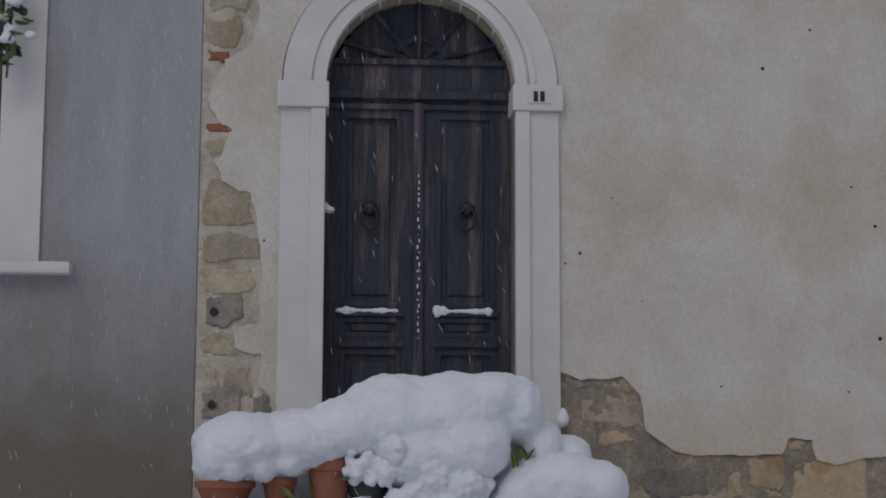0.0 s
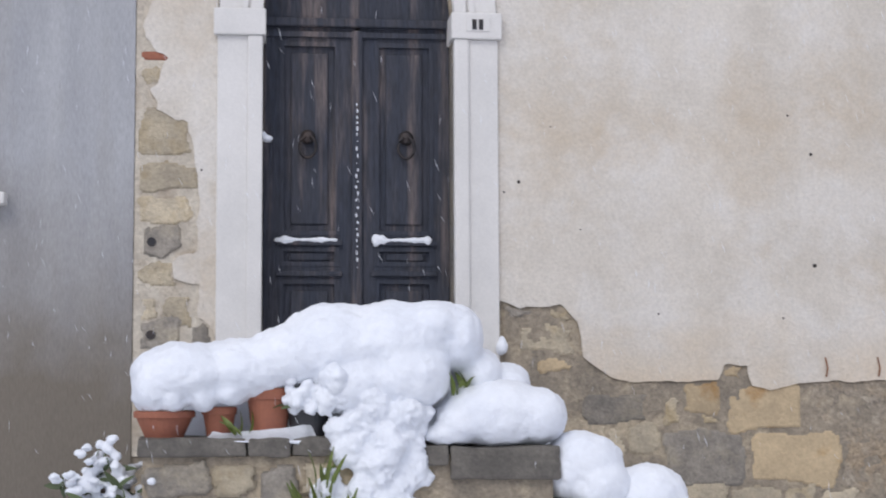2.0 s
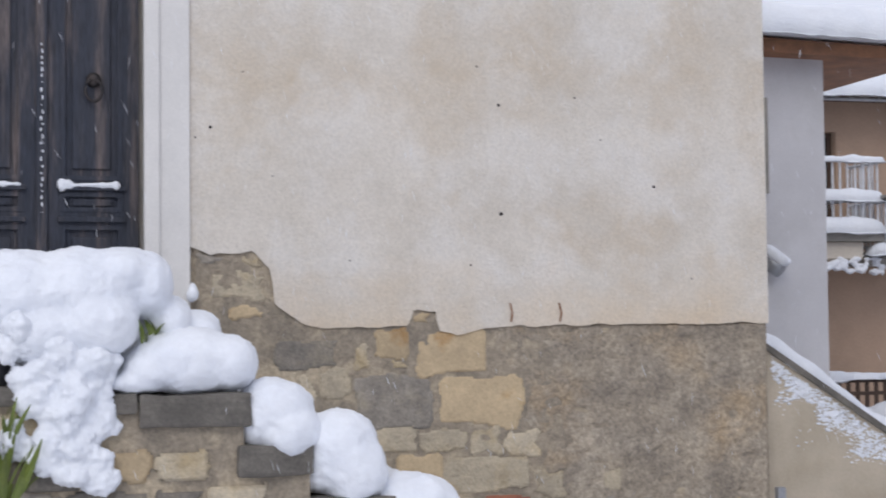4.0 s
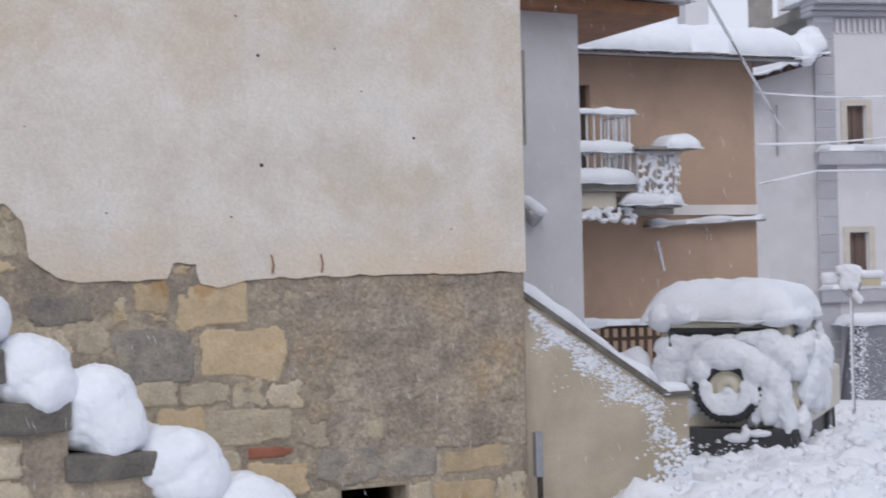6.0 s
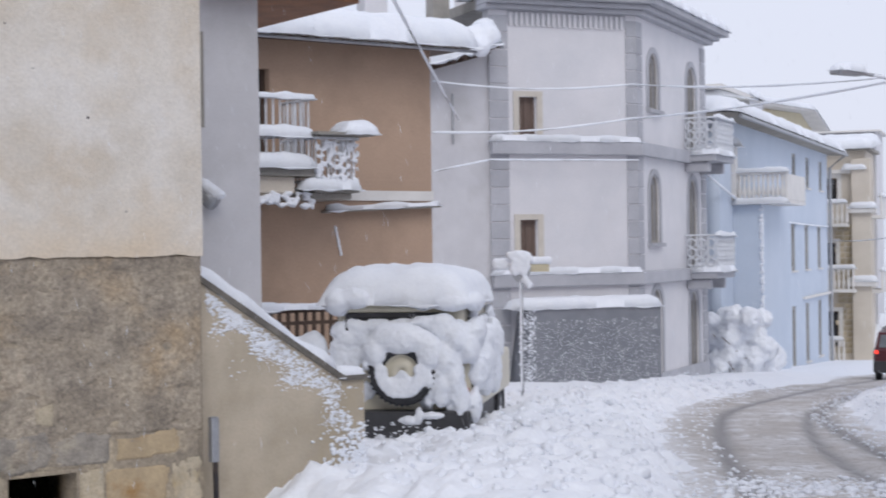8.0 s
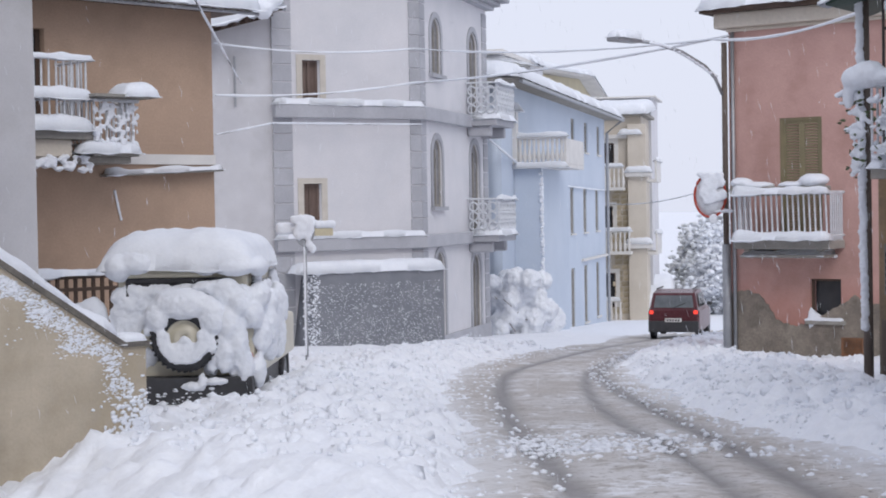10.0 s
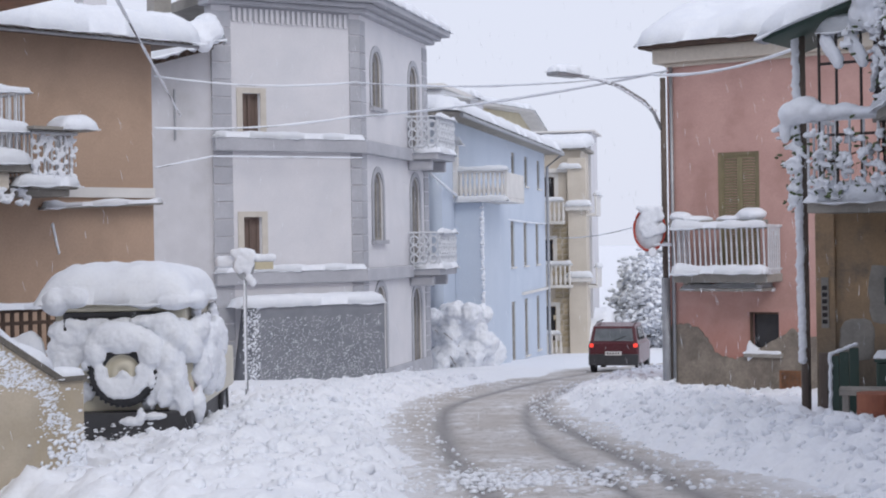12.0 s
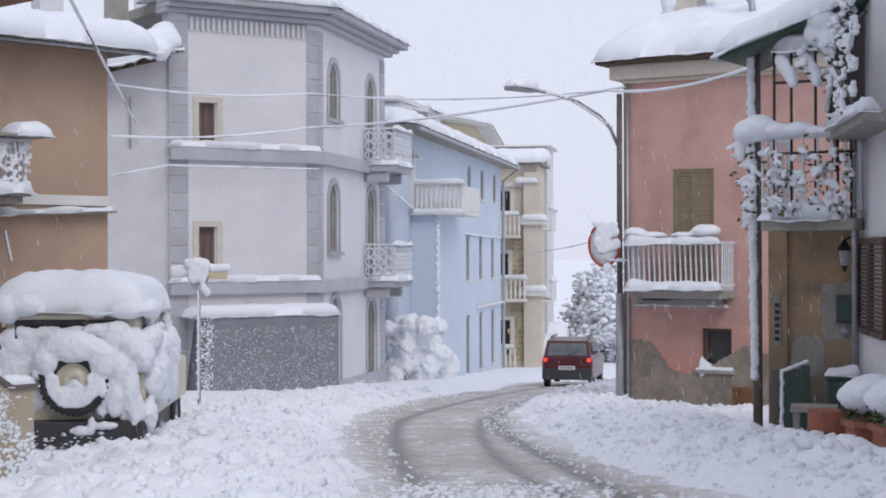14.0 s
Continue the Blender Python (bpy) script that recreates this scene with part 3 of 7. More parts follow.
part("arch", band(0.64, 0.93, -0.06, 0.3), LIMESTONE, house)
part("arch", band(0.64, 0.72, -0.085, -0.058), LIMESTONE, house)
part("arch", band(0.74, 0.78, -0.075, -0.058), LIMESTONE, house)
number = part("number_plate", box(0.72, 0.88, -0.108, -0.099, 3.93, 4.02), LIMESTONE, house)
for x in (0.775, 0.82):
    part("bar", box(x - 0.015, x + 0.015, -0.112, -0.107, 3.94, 4.01), IRON, number, "plain black bar")

# ---- neighbouring grey facade ----
left = thing("grey_house", "grey rough-stuccoed house with a damp dark base", "house", DO, DT)
part("wall", plate([(-5.5, -0.6), (-1.48, -0.6), (-1.48, 6.4), (-5.5, 6.4)], [rect(-3.6, -2.79, 2.81, 4.6)], -0.02, 0.4), LEFTWALL, left, "grey stucco, damp and brown towards the ground")
win = part("window", plate(rect(-3.9, -2.51, 2.81, 4.9), [rect(-3.6, -2.79, 2.81, 4.6)], -0.05, -0.02), LIMESTONE, left, "pale stone window surround")
part("pane", box(-3.6, -2.79, 0.1, 0.12, 2.81, 4.6), DARKWOOD, win)
part("sill", box(-4.1, -2.29, -0.16, 0.0, 2.73, 2.81, 0.015), LIMESTONE, win)


# ---- black double door ----
door = thing("double_door", "weathered black wooden double door with arched fanlight", "door", DO, DT)
YD = 0.2


def panelled(x0, x1, z0, z1, y, depth=0.03):
    """A raised and fielded panel inside its moulding."""
    bm = plate(rect(x0, x1, z0, z1), [rect(x0 + 0.03, x1 - 0.03, z0 + 0.03, z1 - 0.03)], y - 0.018, y + 0.02)
    bm = box(x0 + 0.02, x1 - 0.02, y + 0.012, y + 0.02, z0 + 0.02, z1 - 0.02, bm=bm)
    return box(x0 + 0.075, x1 - 0.075, y - 0.004, y + 0.014, z0 + 0.075, z1 - 0.075, 0.012, bm)


for s in (-1, 1):
    a, b = sorted((s * 0.012, s * 0.635))
    cuts = [(a + 0.11, b - 0.11, 1.42, 2.27), (a + 0.11, b - 0.11, 2.36, 2.49), (a + 0.11, b - 0.11, 2.57, 3.9)]
    leaf = part("leaf", plate(rect(a, b, 1.22, 4.0), [rect(*c) for c in cuts], YD, YD + 0.05), DOORWOOD, door)
    for c in cuts:
        part("panel", panelled(*c, YD + 0.012), DOORWOOD, leaf)
    part("ledge", box(a + 0.09, b - 0.09, YD - 0.03, YD, 2.5, 2.535, 0.006), DOORWOOD, leaf)
    part("ledge", box(a + 0.09, b - 0.09, YD - 0.03, YD, 2.29, 2.325, 0.006), DOORWOOD, leaf)
    part("ledge", box(a + 0.02, b - 0.02, YD - 0.025, YD, 3.93, 3.97, 0.006), DOORWOOD, leaf)
    knock = lathe([(0.005, 0), (0.045, 0.004), (0.05, 0.015), (0.03, 0.03), (0.004, 0.034)], 18)
    for v in knock.verts:
        v.co = (s * 0.335 + v.co.x, YD - 0.005 - v.co.z, 3.24 + v.co.y)
    kn = part("knocker", knock, IRON, leaf, "round iron door knocker", True)
    ring = tube([(s * 0.335 + 0.055 * math.sin(t), YD - 0.04, 3.17 + 0.075 * math.cos(t)) for t in np.linspace(0.3, math.tau - 0.3, 18)], 0.011)
    part("ring", ring, IRON, kn, smooth=True)
part("astragal", box(-0.035, 0.035, YD - 0.03, YD + 0.01, 1.22, 3.98, 0.01), DOORWOOD, door)
part("transom", box(-0.635, 0.635, YD - 0.05, YD + 0.06, 4.0, 4.06, 0.012), DOORWOOD, door)
part("transom", box(-0.635, 0.635, YD - 0.02, YD + 0.05, 4.06, 4.24), DOORWOOD, door)
part("transom", box(-0.61, 0.61, YD - 0.05, YD + 0.06, 4.24, 4.285, 0.01), DOORWOOD, door)
fan = part("fanlight", plate([(0.61 * math.cos(a), 4.06 + 0.64 * math.sin(a)) for a in np.linspace(0.36, math.pi - 0.36, 20)], [], YD + 0.03, YD + 0.05), DOORWOOD, door)
for ang in (25, 58, 90, 122, 155):
    a = radians(ang)
    part("ray", tube([(0.08 * math.cos(a), YD + 0.015, 4.28 + 0.02 * math.sin(a)), (0.58 * math.cos(a), YD + 0.015, 4.2 + 0.5 * math.sin(a))], 0.022, 6), DOORWOOD, fan)
part("ray", tube([(0.16 * math.cos(a), YD + 0.012, 4.28 + 0.16 * math.sin(a)) for a in np.linspace(0, math.pi, 14)], 0.02, 6), DOORWOOD, fan)



def dusting(x0, x1, y, z, h, seed):
    r = random.Random(seed)
    n = max(3, int((x1 - x0) / 0.035))
    return lumps([(x0 + (x1 - x0) * k / (n - 1), y, z, 0.035, 0.02, h * (0.3 + 0.7 * r.random() * abs(2 * k / (n - 1) - 1))) for k in range(n)], 0.009, 0.004, 20)


snow("snow_dusting", dusting(-0.53, -0.16, YD - 0.02, 2.535, 0.045, 1), "thin line of snow on a door ledge", DO, DT)
snow("snow_dusting", dusting(0.13, 0.48, YD - 0.02, 2.535, 0.05, 2), "thin line of snow on a door ledge", DO, DT)
snow("snow_dusting", lumps([(0.0 + 0.006 * math.sin(k * 3), YD - 0.035, 2.35 + k * 0.045 + 0.01 * math.sin(k * 7), 0.008, 0.008, 0.006 + 0.016 * abs(math.sin(k * 5.3))) for k in range(26)], 0.006, 0.002, 30),
     "specks of snow in the seam between the door leaves", DO, DT)["kind"] = "stuff"
snow("snow_dusting", lumps([(-0.61, 0.02, 3.2, 0.04, 0.05, 0.025), (-0.635, 0.02, 3.225, 0.02, 0.04, 0.03)], 0.01, 0.003, 20), "small clot of snow on the door jamb", DO, DT)
snow("snow_dusting", lumps([(0.95, -0.08, 1.8, 0.04, 0.06, 0.05), (0.955, -0.07, 1.85, 0.022, 0.04, 0.035)], 0.012, 0.006, 14), "clot of snow at the foot of the door jamb", DO, DT)


# ---- stones of the house wall ----
def stone(x0, x1, z0, z1, y, proud, seed, corner=0.3):
    """One rough block with a broken outline and an uneven domed face, its back at y."""
    r = random.Random(seed)
    cx, cz, hx, hz = (x0 + x1) / 2, (z0 + z1) / 2, (x1 - x0) / 2, (z1 - z0) / 2
    n = 18
    skew, lean = r.uniform(-0.12, 0.12), r.uniform(-0.1, 0.1)
    wob = [r.uniform(0.9, 1.04) for _ in range(n)]
    bm = bmesh.new()
    rings = []
    for scale, depth in ((1.0, 0.0), (0.97, 0.62), (0.88, 0.95), (0.5, 1.05)):
        ring = []
        for k in range(n):
            a = math.tau * (k + 0.5) / n
            c, s = math.cos(a), math.sin(a)
            e = 1 / max(abs(c), abs(s)) * (1 - corner) + corner
            px, pz = c * e * wob[k] * scale, s * e * wob[k] * scale
            rough = 0.22 * noise.noise((cx * 3 + px * 2.2, cz * 3 + pz * 2.2, seed * 1.7)) * (depth > 0)
            ring.append(bm.verts.new((cx + hx * (px + skew * pz), y - proud * (depth + rough), cz + hz * (pz + lean * px))))
        rings.append(ring)
    for r0, r1 in zip(rings, rings[1:]):
        for k in range(n):
            bm.faces.new((r0[k], r0[(k + 1) % n], r1[(k + 1) % n], r1[k]))
    bm.faces.new(rings[-1])
    bmesh.ops.recalc_face_normals(bm, faces=bm.faces[:])
    for f in bm.faces:
        f.smooth = True
    return bm


T, G, P = STONE_TAN, STONE_GREY, STONE_PALE
BLOCKS = [(2.19, 2.46, 1.33, 1.56, T), (2.48, 3.03, 1.23, 1.55, T), (2.66, 3.28, 0.86, 1.22, T), (2.04, 2.62, 0.87, 1.25, G), (2.2, 2.52, 0.72, 0.88, P), (2.3, 2.46, 1.27, 1.34, P), (2.48, 2.62, 1.58, 1.67, T),
          (2.54, 2.87, 0.71, 0.88, P), (2.88, 3.14, 0.68, 0.86, P), (3.16, 3.42, 0.66, 0.84, P), (2.36, 2.68, 0.42, 0.7, T), (2.7, 3.32, 0.4, 0.67, P), (2.98, 3.36, 0.3, 0.38, TERRACOTTA),
          (2.99, 3.45, 0.02, 0.28, T), (2.52, 2.96, 0.02, 0.36, P), (3.51, 4.0, 0.08, 0.32, G), (4.02, 4.46, 0.09, 0.32, G), (4.5, 5.0, 0.08, 0.29, T), (4.22, 4.41, -0.3, 0.06, P),
          (4.43, 4.92, -0.3, 0.06, T), (4.95, 5.2, -0.28, 0.05, P), (3.45, 3.66, -0.3, 0.06, P), (3.36, 3.6, 0.37, 0.54, P), (3.9, 4.02, 0.36, 0.55, P), (1.07, 1.44, 1.76, 1.96, P), (1.2, 1.42, 1.62, 1.73, T),
          (1.28, 1.44, 1.99, 2.06, P), (0.98, 1.2, 1.99, 2.07, G), (1.52, 1.95, 1.3, 1.5, G), (1.82, 2.04, 1.08, 1.3, P), (1.6, 1.8, 1.1, 1.26, P), (2.06, 2.18, 1.3, 1.46, P), (1.62, 1.98, 0.72, 0.98, T),
          (2.0, 2.18, 0.6, 0.84, P), (2.02, 2.3, 0.2, 0.5, P), (-1.45, -1.12, 3.06, 3.38, P), (-1.45, -1.08, 2.82, 3.04, P), (-1.45, -1.12, 2.62, 2.8, P), (-1.44, -1.24, 3.7, 3.8, TERRACOTTA), (-1.43, -1.26, 3.56, 3.68, P),
          (-1.24, -1.08, 3.97, 4.02, TERRACOTTA), (-1.45, -1.3, 4.2, 4.27, TERRACOTTA), (-1.45, -1.22, 4.3, 4.5, P), (-1.44, -1.16, 4.56, 4.78, P), (-1.45, -1.3, 1.98, 2.16, P), (-1.26, -1.08, 1.96, 2.16, P),
          (-1.45, -1.2, 2.2, 2.36, P), (-1.08, -0.97, 1.72, 1.98, G)]


def hewn(x0, x1, z0, z1, y, proud, seed, jitter=0.02, step=0.016, amount=0.006):
    """A roughly squared stone with broken corners and a tooled, uneven face."""
    r = random.Random(seed)
    x0, x1, z0, z1 = x0 - 0.012, x1 + 0.012, z0 - 0.012, z1 + 0.012
    w = lambda: r.uniform(-jitter, jitter)
    b = 0.13 * min(x1 - x0, z1 - z0)
    loop = [(x0 + b, z0 + w()), ((x0 + x1) / 2, z0 + w() * 0.6), (x1 - b, z0 + w()), (x1 + w() * 0.5, z0 + b), (x1 + w(), (z0 + z1) / 2), (x1 + w() * 0.5, z1 - b), (x1 - b, z1 + w()), ((x0 + x1) / 2, z1 + w() * 0.6),
            (x0 + b, z1 + w()), (x0 + w() * 0.5, z1 - b), (x0 + w(), (z0 + z1) / 2), (x0 + w() * 0.5, z0 + b)]
    return relief(ragged(loop + loop[:1], 0.012, 0.03, seed)[:-1], y - proud, amount, step, seed * 1.3, y)


for k, (x0, x1, z0, z1, m) in enumerate(BLOCKS):
    part("stone", hewn(x0, x1, z0, z1, 0.004, 0.024, k, 0.04), m, house)
for z in (2.51, 1.9):
    patch = part("cement_patch", relief(ragged([(-1.43, z - 0.1), (-1.3, z - 0.13), (-1.17, z - 0.05), (-1.15, z + 0.09), (-1.3, z + 0.13), (-1.44, z + 0.08), (-1.43, z - 0.1)], 0.03, 0.03, z)[:-1], -0.028, 0.006, 0.014, z, 0.0), STONE_GREY, house, "grey cement patch round a socket hole")
    # a solid dark disc paints the shade of the socket hole
    part("socket", tube([(-1.36, -0.038, z - 0.01), (-1.36, -0.02, z - 0.01)], 0.03, 12), IRON, patch, "dark round disc in place of a hole's shade")
# iron stubs and pits in the plaster
for x, z, r in ((3.13, 2.36, 0.02), (3.12, 3.13, 0.016), (4.31, 2.57, 0.015), (1.08, 2.92, 0.016), (0.98, 2.85, 0.01), (2.36, 4.22, 0.018), (2.03, 2.03, 0.009), (2.96, 3.4, 0.01), (1.5, 2.6, 0.007),
                (1.3, 3.3, 0.007), (2.9, 2.0, 0.01), (3.7, 3.2, 0.009), (2.7, 4.5, 0.012), (4.6, 1.9, 0.008), (3.9, 2.9, 0.007), (-1.04, 2.98, 0.01)):
    part("iron_stub", tube([(x, -0.029, z), (x, -0.036, z - 0.003)], r * 0.7, 7), IRON, house)
for x in (3.19, 3.56):
    part("rust_hook", tube([(x, -0.032, 1.73), (x + 0.01, -0.05, 1.66), (x + 0.004, -0.036, 1.6)], 0.006, 6), EAVEWOOD, house, "rusted iron hook")
part("downpipe", tube([(5.29, -0.05, 0.32), (5.3, -0.05, -0.5)], 0.022, 8), IRON, house, smooth=True)
part("downpipe", box(5.245, 5.31, -0.09, -0.03, 0.02, 0.36, 0.01), GALV, house)

# ---- stone landing in front of the door ----
landing = thing("stone_landing", "rubble-stone landing and stair with dark slate slabs", "stairs", DO, DT)
part("wall", plate([(-1.28, -0.6), (2.9, -0.6), (2.9, 0.0), (2.4, 0.0), (2.4, 0.22), (1.88, 0.22), (1.88, 0.52), (1.4, 0.52), (1.4, 0.83), (1.02, 0.83), (1.02, 1.17), (-1.28, 1.17)], [], -1.58, -1.3), MORTAR, landing)
part("landing_floor", box(-1.28, 0.95, -1.3, -0.062, -0.6, 1.2), CONCRETE, landing)
for k in range(6):
    part("step", box(0.95 + 0.3 * k, 1.25 + 0.3 * k, -1.3, -0.04, -0.6, 1.02 - 0.18 * k), CONCRETE, landing)
for x0, x1, z0, z1 in ((-1.31, -0.71, 1.17, 1.275), (-0.70, -0.47, 1.17, 1.27), (-0.46, 0.0, 1.17, 1.275), (0.01, 0.42, 1.11, 1.23), (0.43, 1.06, 1.03, 1.215), (0.98, 1.42, 0.74, 0.92),
                       (1.38, 1.9, 0.45, 0.6), (1.86, 2.42, 0.17, 0.3)):
    part("slab", rough_block(x0, x1, -1.63, -1.26, z0, z1, 0.014, x0 * 9), SLAB, landing)
r = random.Random(11)
z, k = 1.15, 100
while z > 0.2:
    h = r.uniform(0.18, 0.29)
    x = -1.27
    while x < 2.2:
        w = r.uniform(0.2, 0.5)
        top = 1.15 if x + w < 0.42 else 1.0 if x + w < 1.02 else 0.72 if x + w < 1.4 else 0.43 if x + w < 1.88 else 0.15
        if z <= top + 0.02:
            part("stone", hewn(x + 0.012, x + w - 0.012, z - h + 0.014 + r.uniform(-0.03, 0.02), z - 0.014 + r.uniform(-0.02, 0.02), -1.576, r.uniform(0.025, 0.045), k, 0.035, 0.018, 0.01), r.choice((G, P, P, T, G)), landing)
        x, k = x + w, k + 1
    z -= h

# snow heaped over the pots and down the stair
MASS = [(-1.06, -1.45, 1.63, 0.31, 0.3, 0.18), (-1.22, -1.47, 1.56, 0.14, 0.24, 0.17), (-1.12, -1.56, 1.53, 0.1, 0.14, 0.13), (-0.95, -1.55, 1.52, 0.09, 0.14, 0.1), (-0.75, -1.42, 1.65, 0.33, 0.28, 0.18), (-0.8, -1.55, 1.53, 0.1, 0.12, 0.08), (-0.45, -1.42, 1.72, 0.3, 0.3, 0.19), (-0.2, -1.4, 1.77, 0.36, 0.32, 0.27),
        (0.12, -1.4, 1.8, 0.38, 0.34, 0.25), (0.34, -1.42, 1.9, 0.22, 0.28, 0.15), (0.5, -1.4, 1.83, 0.14, 0.26, 0.2), (-0.1, -1.5, 1.58, 0.26, 0.24, 0.2), (0.2, -1.55, 1.62, 0.24, 0.22, 0.22),
        (0.62, -1.3, 1.62, 0.15, 0.26, 0.16), (0.8, -1.2, 1.55, 0.16, 0.24, 0.14)]
snow("snow_mound", lumps(MASS, 0.017, 0.014, 7), "thick rounded snow heaped over the potted plants", DO, DT)
r = random.Random(3)
DRAPE = [(r.uniform(-0.28, 0.22), -1.64 + r.uniform(-0.05, 0.03), zz, r.uniform(0.06, 0.12), r.uniform(0.05, 0.09), r.uniform(0.06, 0.11)) for zz in np.arange(0.72, 1.62, 0.018)]
DRAPE += [(0.25 + r.uniform(-0.07, 0.08), -1.62, zz, 0.055, 0.05, 0.07) for zz in np.arange(1.05, 1.6, 0.05)]
DRAPE = [b for b in DRAPE if not (b[2] < 0.95 and abs(b[0] + 0.22) < 0.08)]
snow("snow_drape", lumps(DRAPE, 0.014, 0.022, 13), "clotted snow hanging on trailing plants", DO, DT)
snow("snow_mound", lumps([(0.72, -1.45, 1.4, 0.34, 0.26, 0.2), (0.95, -1.45, 1.38, 0.18, 0.24, 0.17), (0.5, -1.45, 1.35, 0.18, 0.22, 0.14), (0.42, -1.45, 1.28, 0.2, 0.2, 0.07)], 0.02, 0.016, 5),
     "rounded snow cushion on the parapet slab", DO, DT)
for u, zc, rx, rz in ((1.22, 1.1, 0.24, 0.2), (1.6, 0.86, 0.25, 0.26), (2.05, 0.5, 0.3, 0.22), (2.45, 0.2, 0.36, 0.2)):
    snow("snow_mound", lumps([(u, -1.44, zc, rx, 0.24, rz), (u + 0.08, -1.5, zc - 0.1, rx * 0.8, 0.2, rz * 0.9), (u - 0.1, -1.4, zc - 0.06, rx * 0.7, 0.2, rz * 0.8)], 0.02, 0.018, 5),
         "rounded snow cushion on the stepped parapet", DO, DT)
for k in range(6):
    snow("snow_drift", pillow(0.95 + 0.3 * k, 1.29 + 0.3 * k, -1.28, -0.05, 1.02 - 0.18 * k, 0.28, seed=k), "snow on a stair tread", DO, DT)
snow("snow_drift", pillow(-1.27, 0.97, -1.28, -0.07, 1.2, 0.35), "snow covering the landing", DO, DT)
snow("snow_dusting", pillow(-0.95, -0.3, -1.62, -1.3, 1.273, 0.05, 0.05), "snow along the slab edge", DO, DT)


def pot(x, r0, r1, z0, z1, label, material=TERRACOTTA, y=-1.46):
    p = thing("plant_pot", label, "plant pot", (0, 0, 0), 0, "pots on the landing")
    p.matrix_world = pose(*DO, 0, 0, DT) @ pose(x, y, z0)
    h = z1 - z0
    part("bowl", lathe([(r0, 0), (r0 * 1.02, 0.01), (r1 * 0.96, h * 0.78), (r1 * 0.97, h), (r1 * 0.86, h), (r1 * 0.84, h * 0.8), (0.01, h * 0.78)], 28), material, p, smooth=False)
    part("rim", lathe([(r1 * 0.95, h * 0.76), (r1 * 1.04, h * 0.77), (r1 * 1.05, h * 0.97), (r1 * 1.0, h + 0.004), (r1 * 0.9, h + 0.004), (r1 * 0.9, h * 0.76)], 28), material, p)
    part("soil", lathe([(r1 * 0.88, h * 0.83), (0.02, h * 0.87)], 20), BLACKTRIM, p, "dark soil")
    return p


pot(-1.17, 0.11, 0.165, 1.275, 1.42, "low terracotta bowl under heavy snow")
pot(-0.865, 0.07, 0.095, 1.28, 1.44, "small terracotta pot under heavy snow")
pot(-0.585, 0.095, 0.128, 1.285, 1.545, "terracotta flower pot capped with snow")
pot(-0.36, 0.1, 0.13, 1.275, 1.46, "black plastic pot with frosted leaves", BLACKTRIM)


def leaf_blade(length, width, bend):
    bm = bmesh.new()
    last = None
    for k in range(6):
        t = k / 5
        w = width * math.sin(math.pi * (0.12 + 0.85 * t)) + 0.001
        y, zz = bend * t * t * length, length * t
        row = [bm.verts.new((-w, y, zz)), bm.verts.new((0, y + w * 0.4, zz)), bm.verts.new((w, y, zz))]
        if last:
            bm.faces.new((last[0], last[1], row[1], row[0]))
            bm.faces.new((last[1], last[2], row[2], row[1]))
        last = row
    return bm


def plant(label, base, n, length, width, spread, seed, material=GREEN, name="potted_plant"):
    p = thing(name, label, "plant")
    p.matrix_world = pose(*DO, 0, 0, DT) @ pose(*base)
    mesh = mesh_of(leaf_blade(length, width, 0.5), material)
    r = random.Random(seed)
    for k in range(n):
        ob = part("leaf", mesh, material, p)
        ob.matrix_basis = pose(r.uniform(-0.05, 0.05), r.uniform(-0.03, 0.03), 0, r.uniform(-spread, spread), r.uniform(-spread, spread), r.uniform(0, 360))
    return p


LIME = shade("yellow_green_leaf", (0.16, 0.2, 0.04), (0.1, 0.14, 0.03), 0.55, 8, 40, 0.1, vary=0.2, island=0.3)
plant("spiky green leaves pushing through the snow", (-0.3, -1.68, 0.62), 16, 0.4, 0.022, 28, 1, LIME, "spiky_plant")
plant("green leaf tips under the snow", (0.5, -1.5, 1.5), 7, 0.14, 0.02, 40, 2, LIME)
plant("frosted dark leaves in a pot", (-0.36, -1.5, 1.45), 22, 0.17, 0.02, 75, 3)
plant("green leaf beside a small pot", (-0.74, -1.6, 1.29), 4, 0.13, 0.018, 40, 4, LIME)
plant("green stems by the landing wall", (-0.3, -1.66, 0.95), 8, 0.25, 0.014, 30, 5, LIME)
r = random.Random(8)
snow("snow_crust", lumps([(-0.36 + r.uniform(-0.13, 0.1), -1.6 + r.uniform(-0.04, 0.04), 1.44 + r.uniform(-0.03, 0.15), 0.035, 0.035, 0.03) for _ in range(26)], 0.012, 0.01, 18), "clots of snow on frosted leaves", DO, DT)
shrub = thing("snowy_shrub", "low shrub loaded with snow beside the landing", "shrub")
shrub.matrix_world = pose(*DO, 0, 0, DT) @ pose(-1.5, -1.45, 0.6)
mesh = mesh_of(leaf_blade(0.14, 0.02, 0.4), GREEN)
for k in range(60):
    a, b = r.uniform(0, math.tau), r.uniform(0, 0.3)
    ob = part("leaf", mesh, GREEN, shrub)
    ob.matrix_basis = pose(b * math.cos(a), b * math.sin(a) * 0.6, r.uniform(0.1, 0.62 - b), r.uniform(-70, 70), r.uniform(-70, 70), r.uniform(0, 360))
part("stem", tube([(0, 0, -0.8), (0.02, 0, 0.2), (0.0, 0, 0.4)], 0.03), DARKWOOD, shrub)
snow("snow_crust", lumps([(-1.5 + r.gauss(0, 0.13), -1.45 + r.gauss(0, 0.08), 0.98 + r.gauss(0, 0.12), 0.035, 0.035, 0.025) for _ in range(150)], 0.012, 0.012, 16), "clotted snow on a shrub", DO, DT)
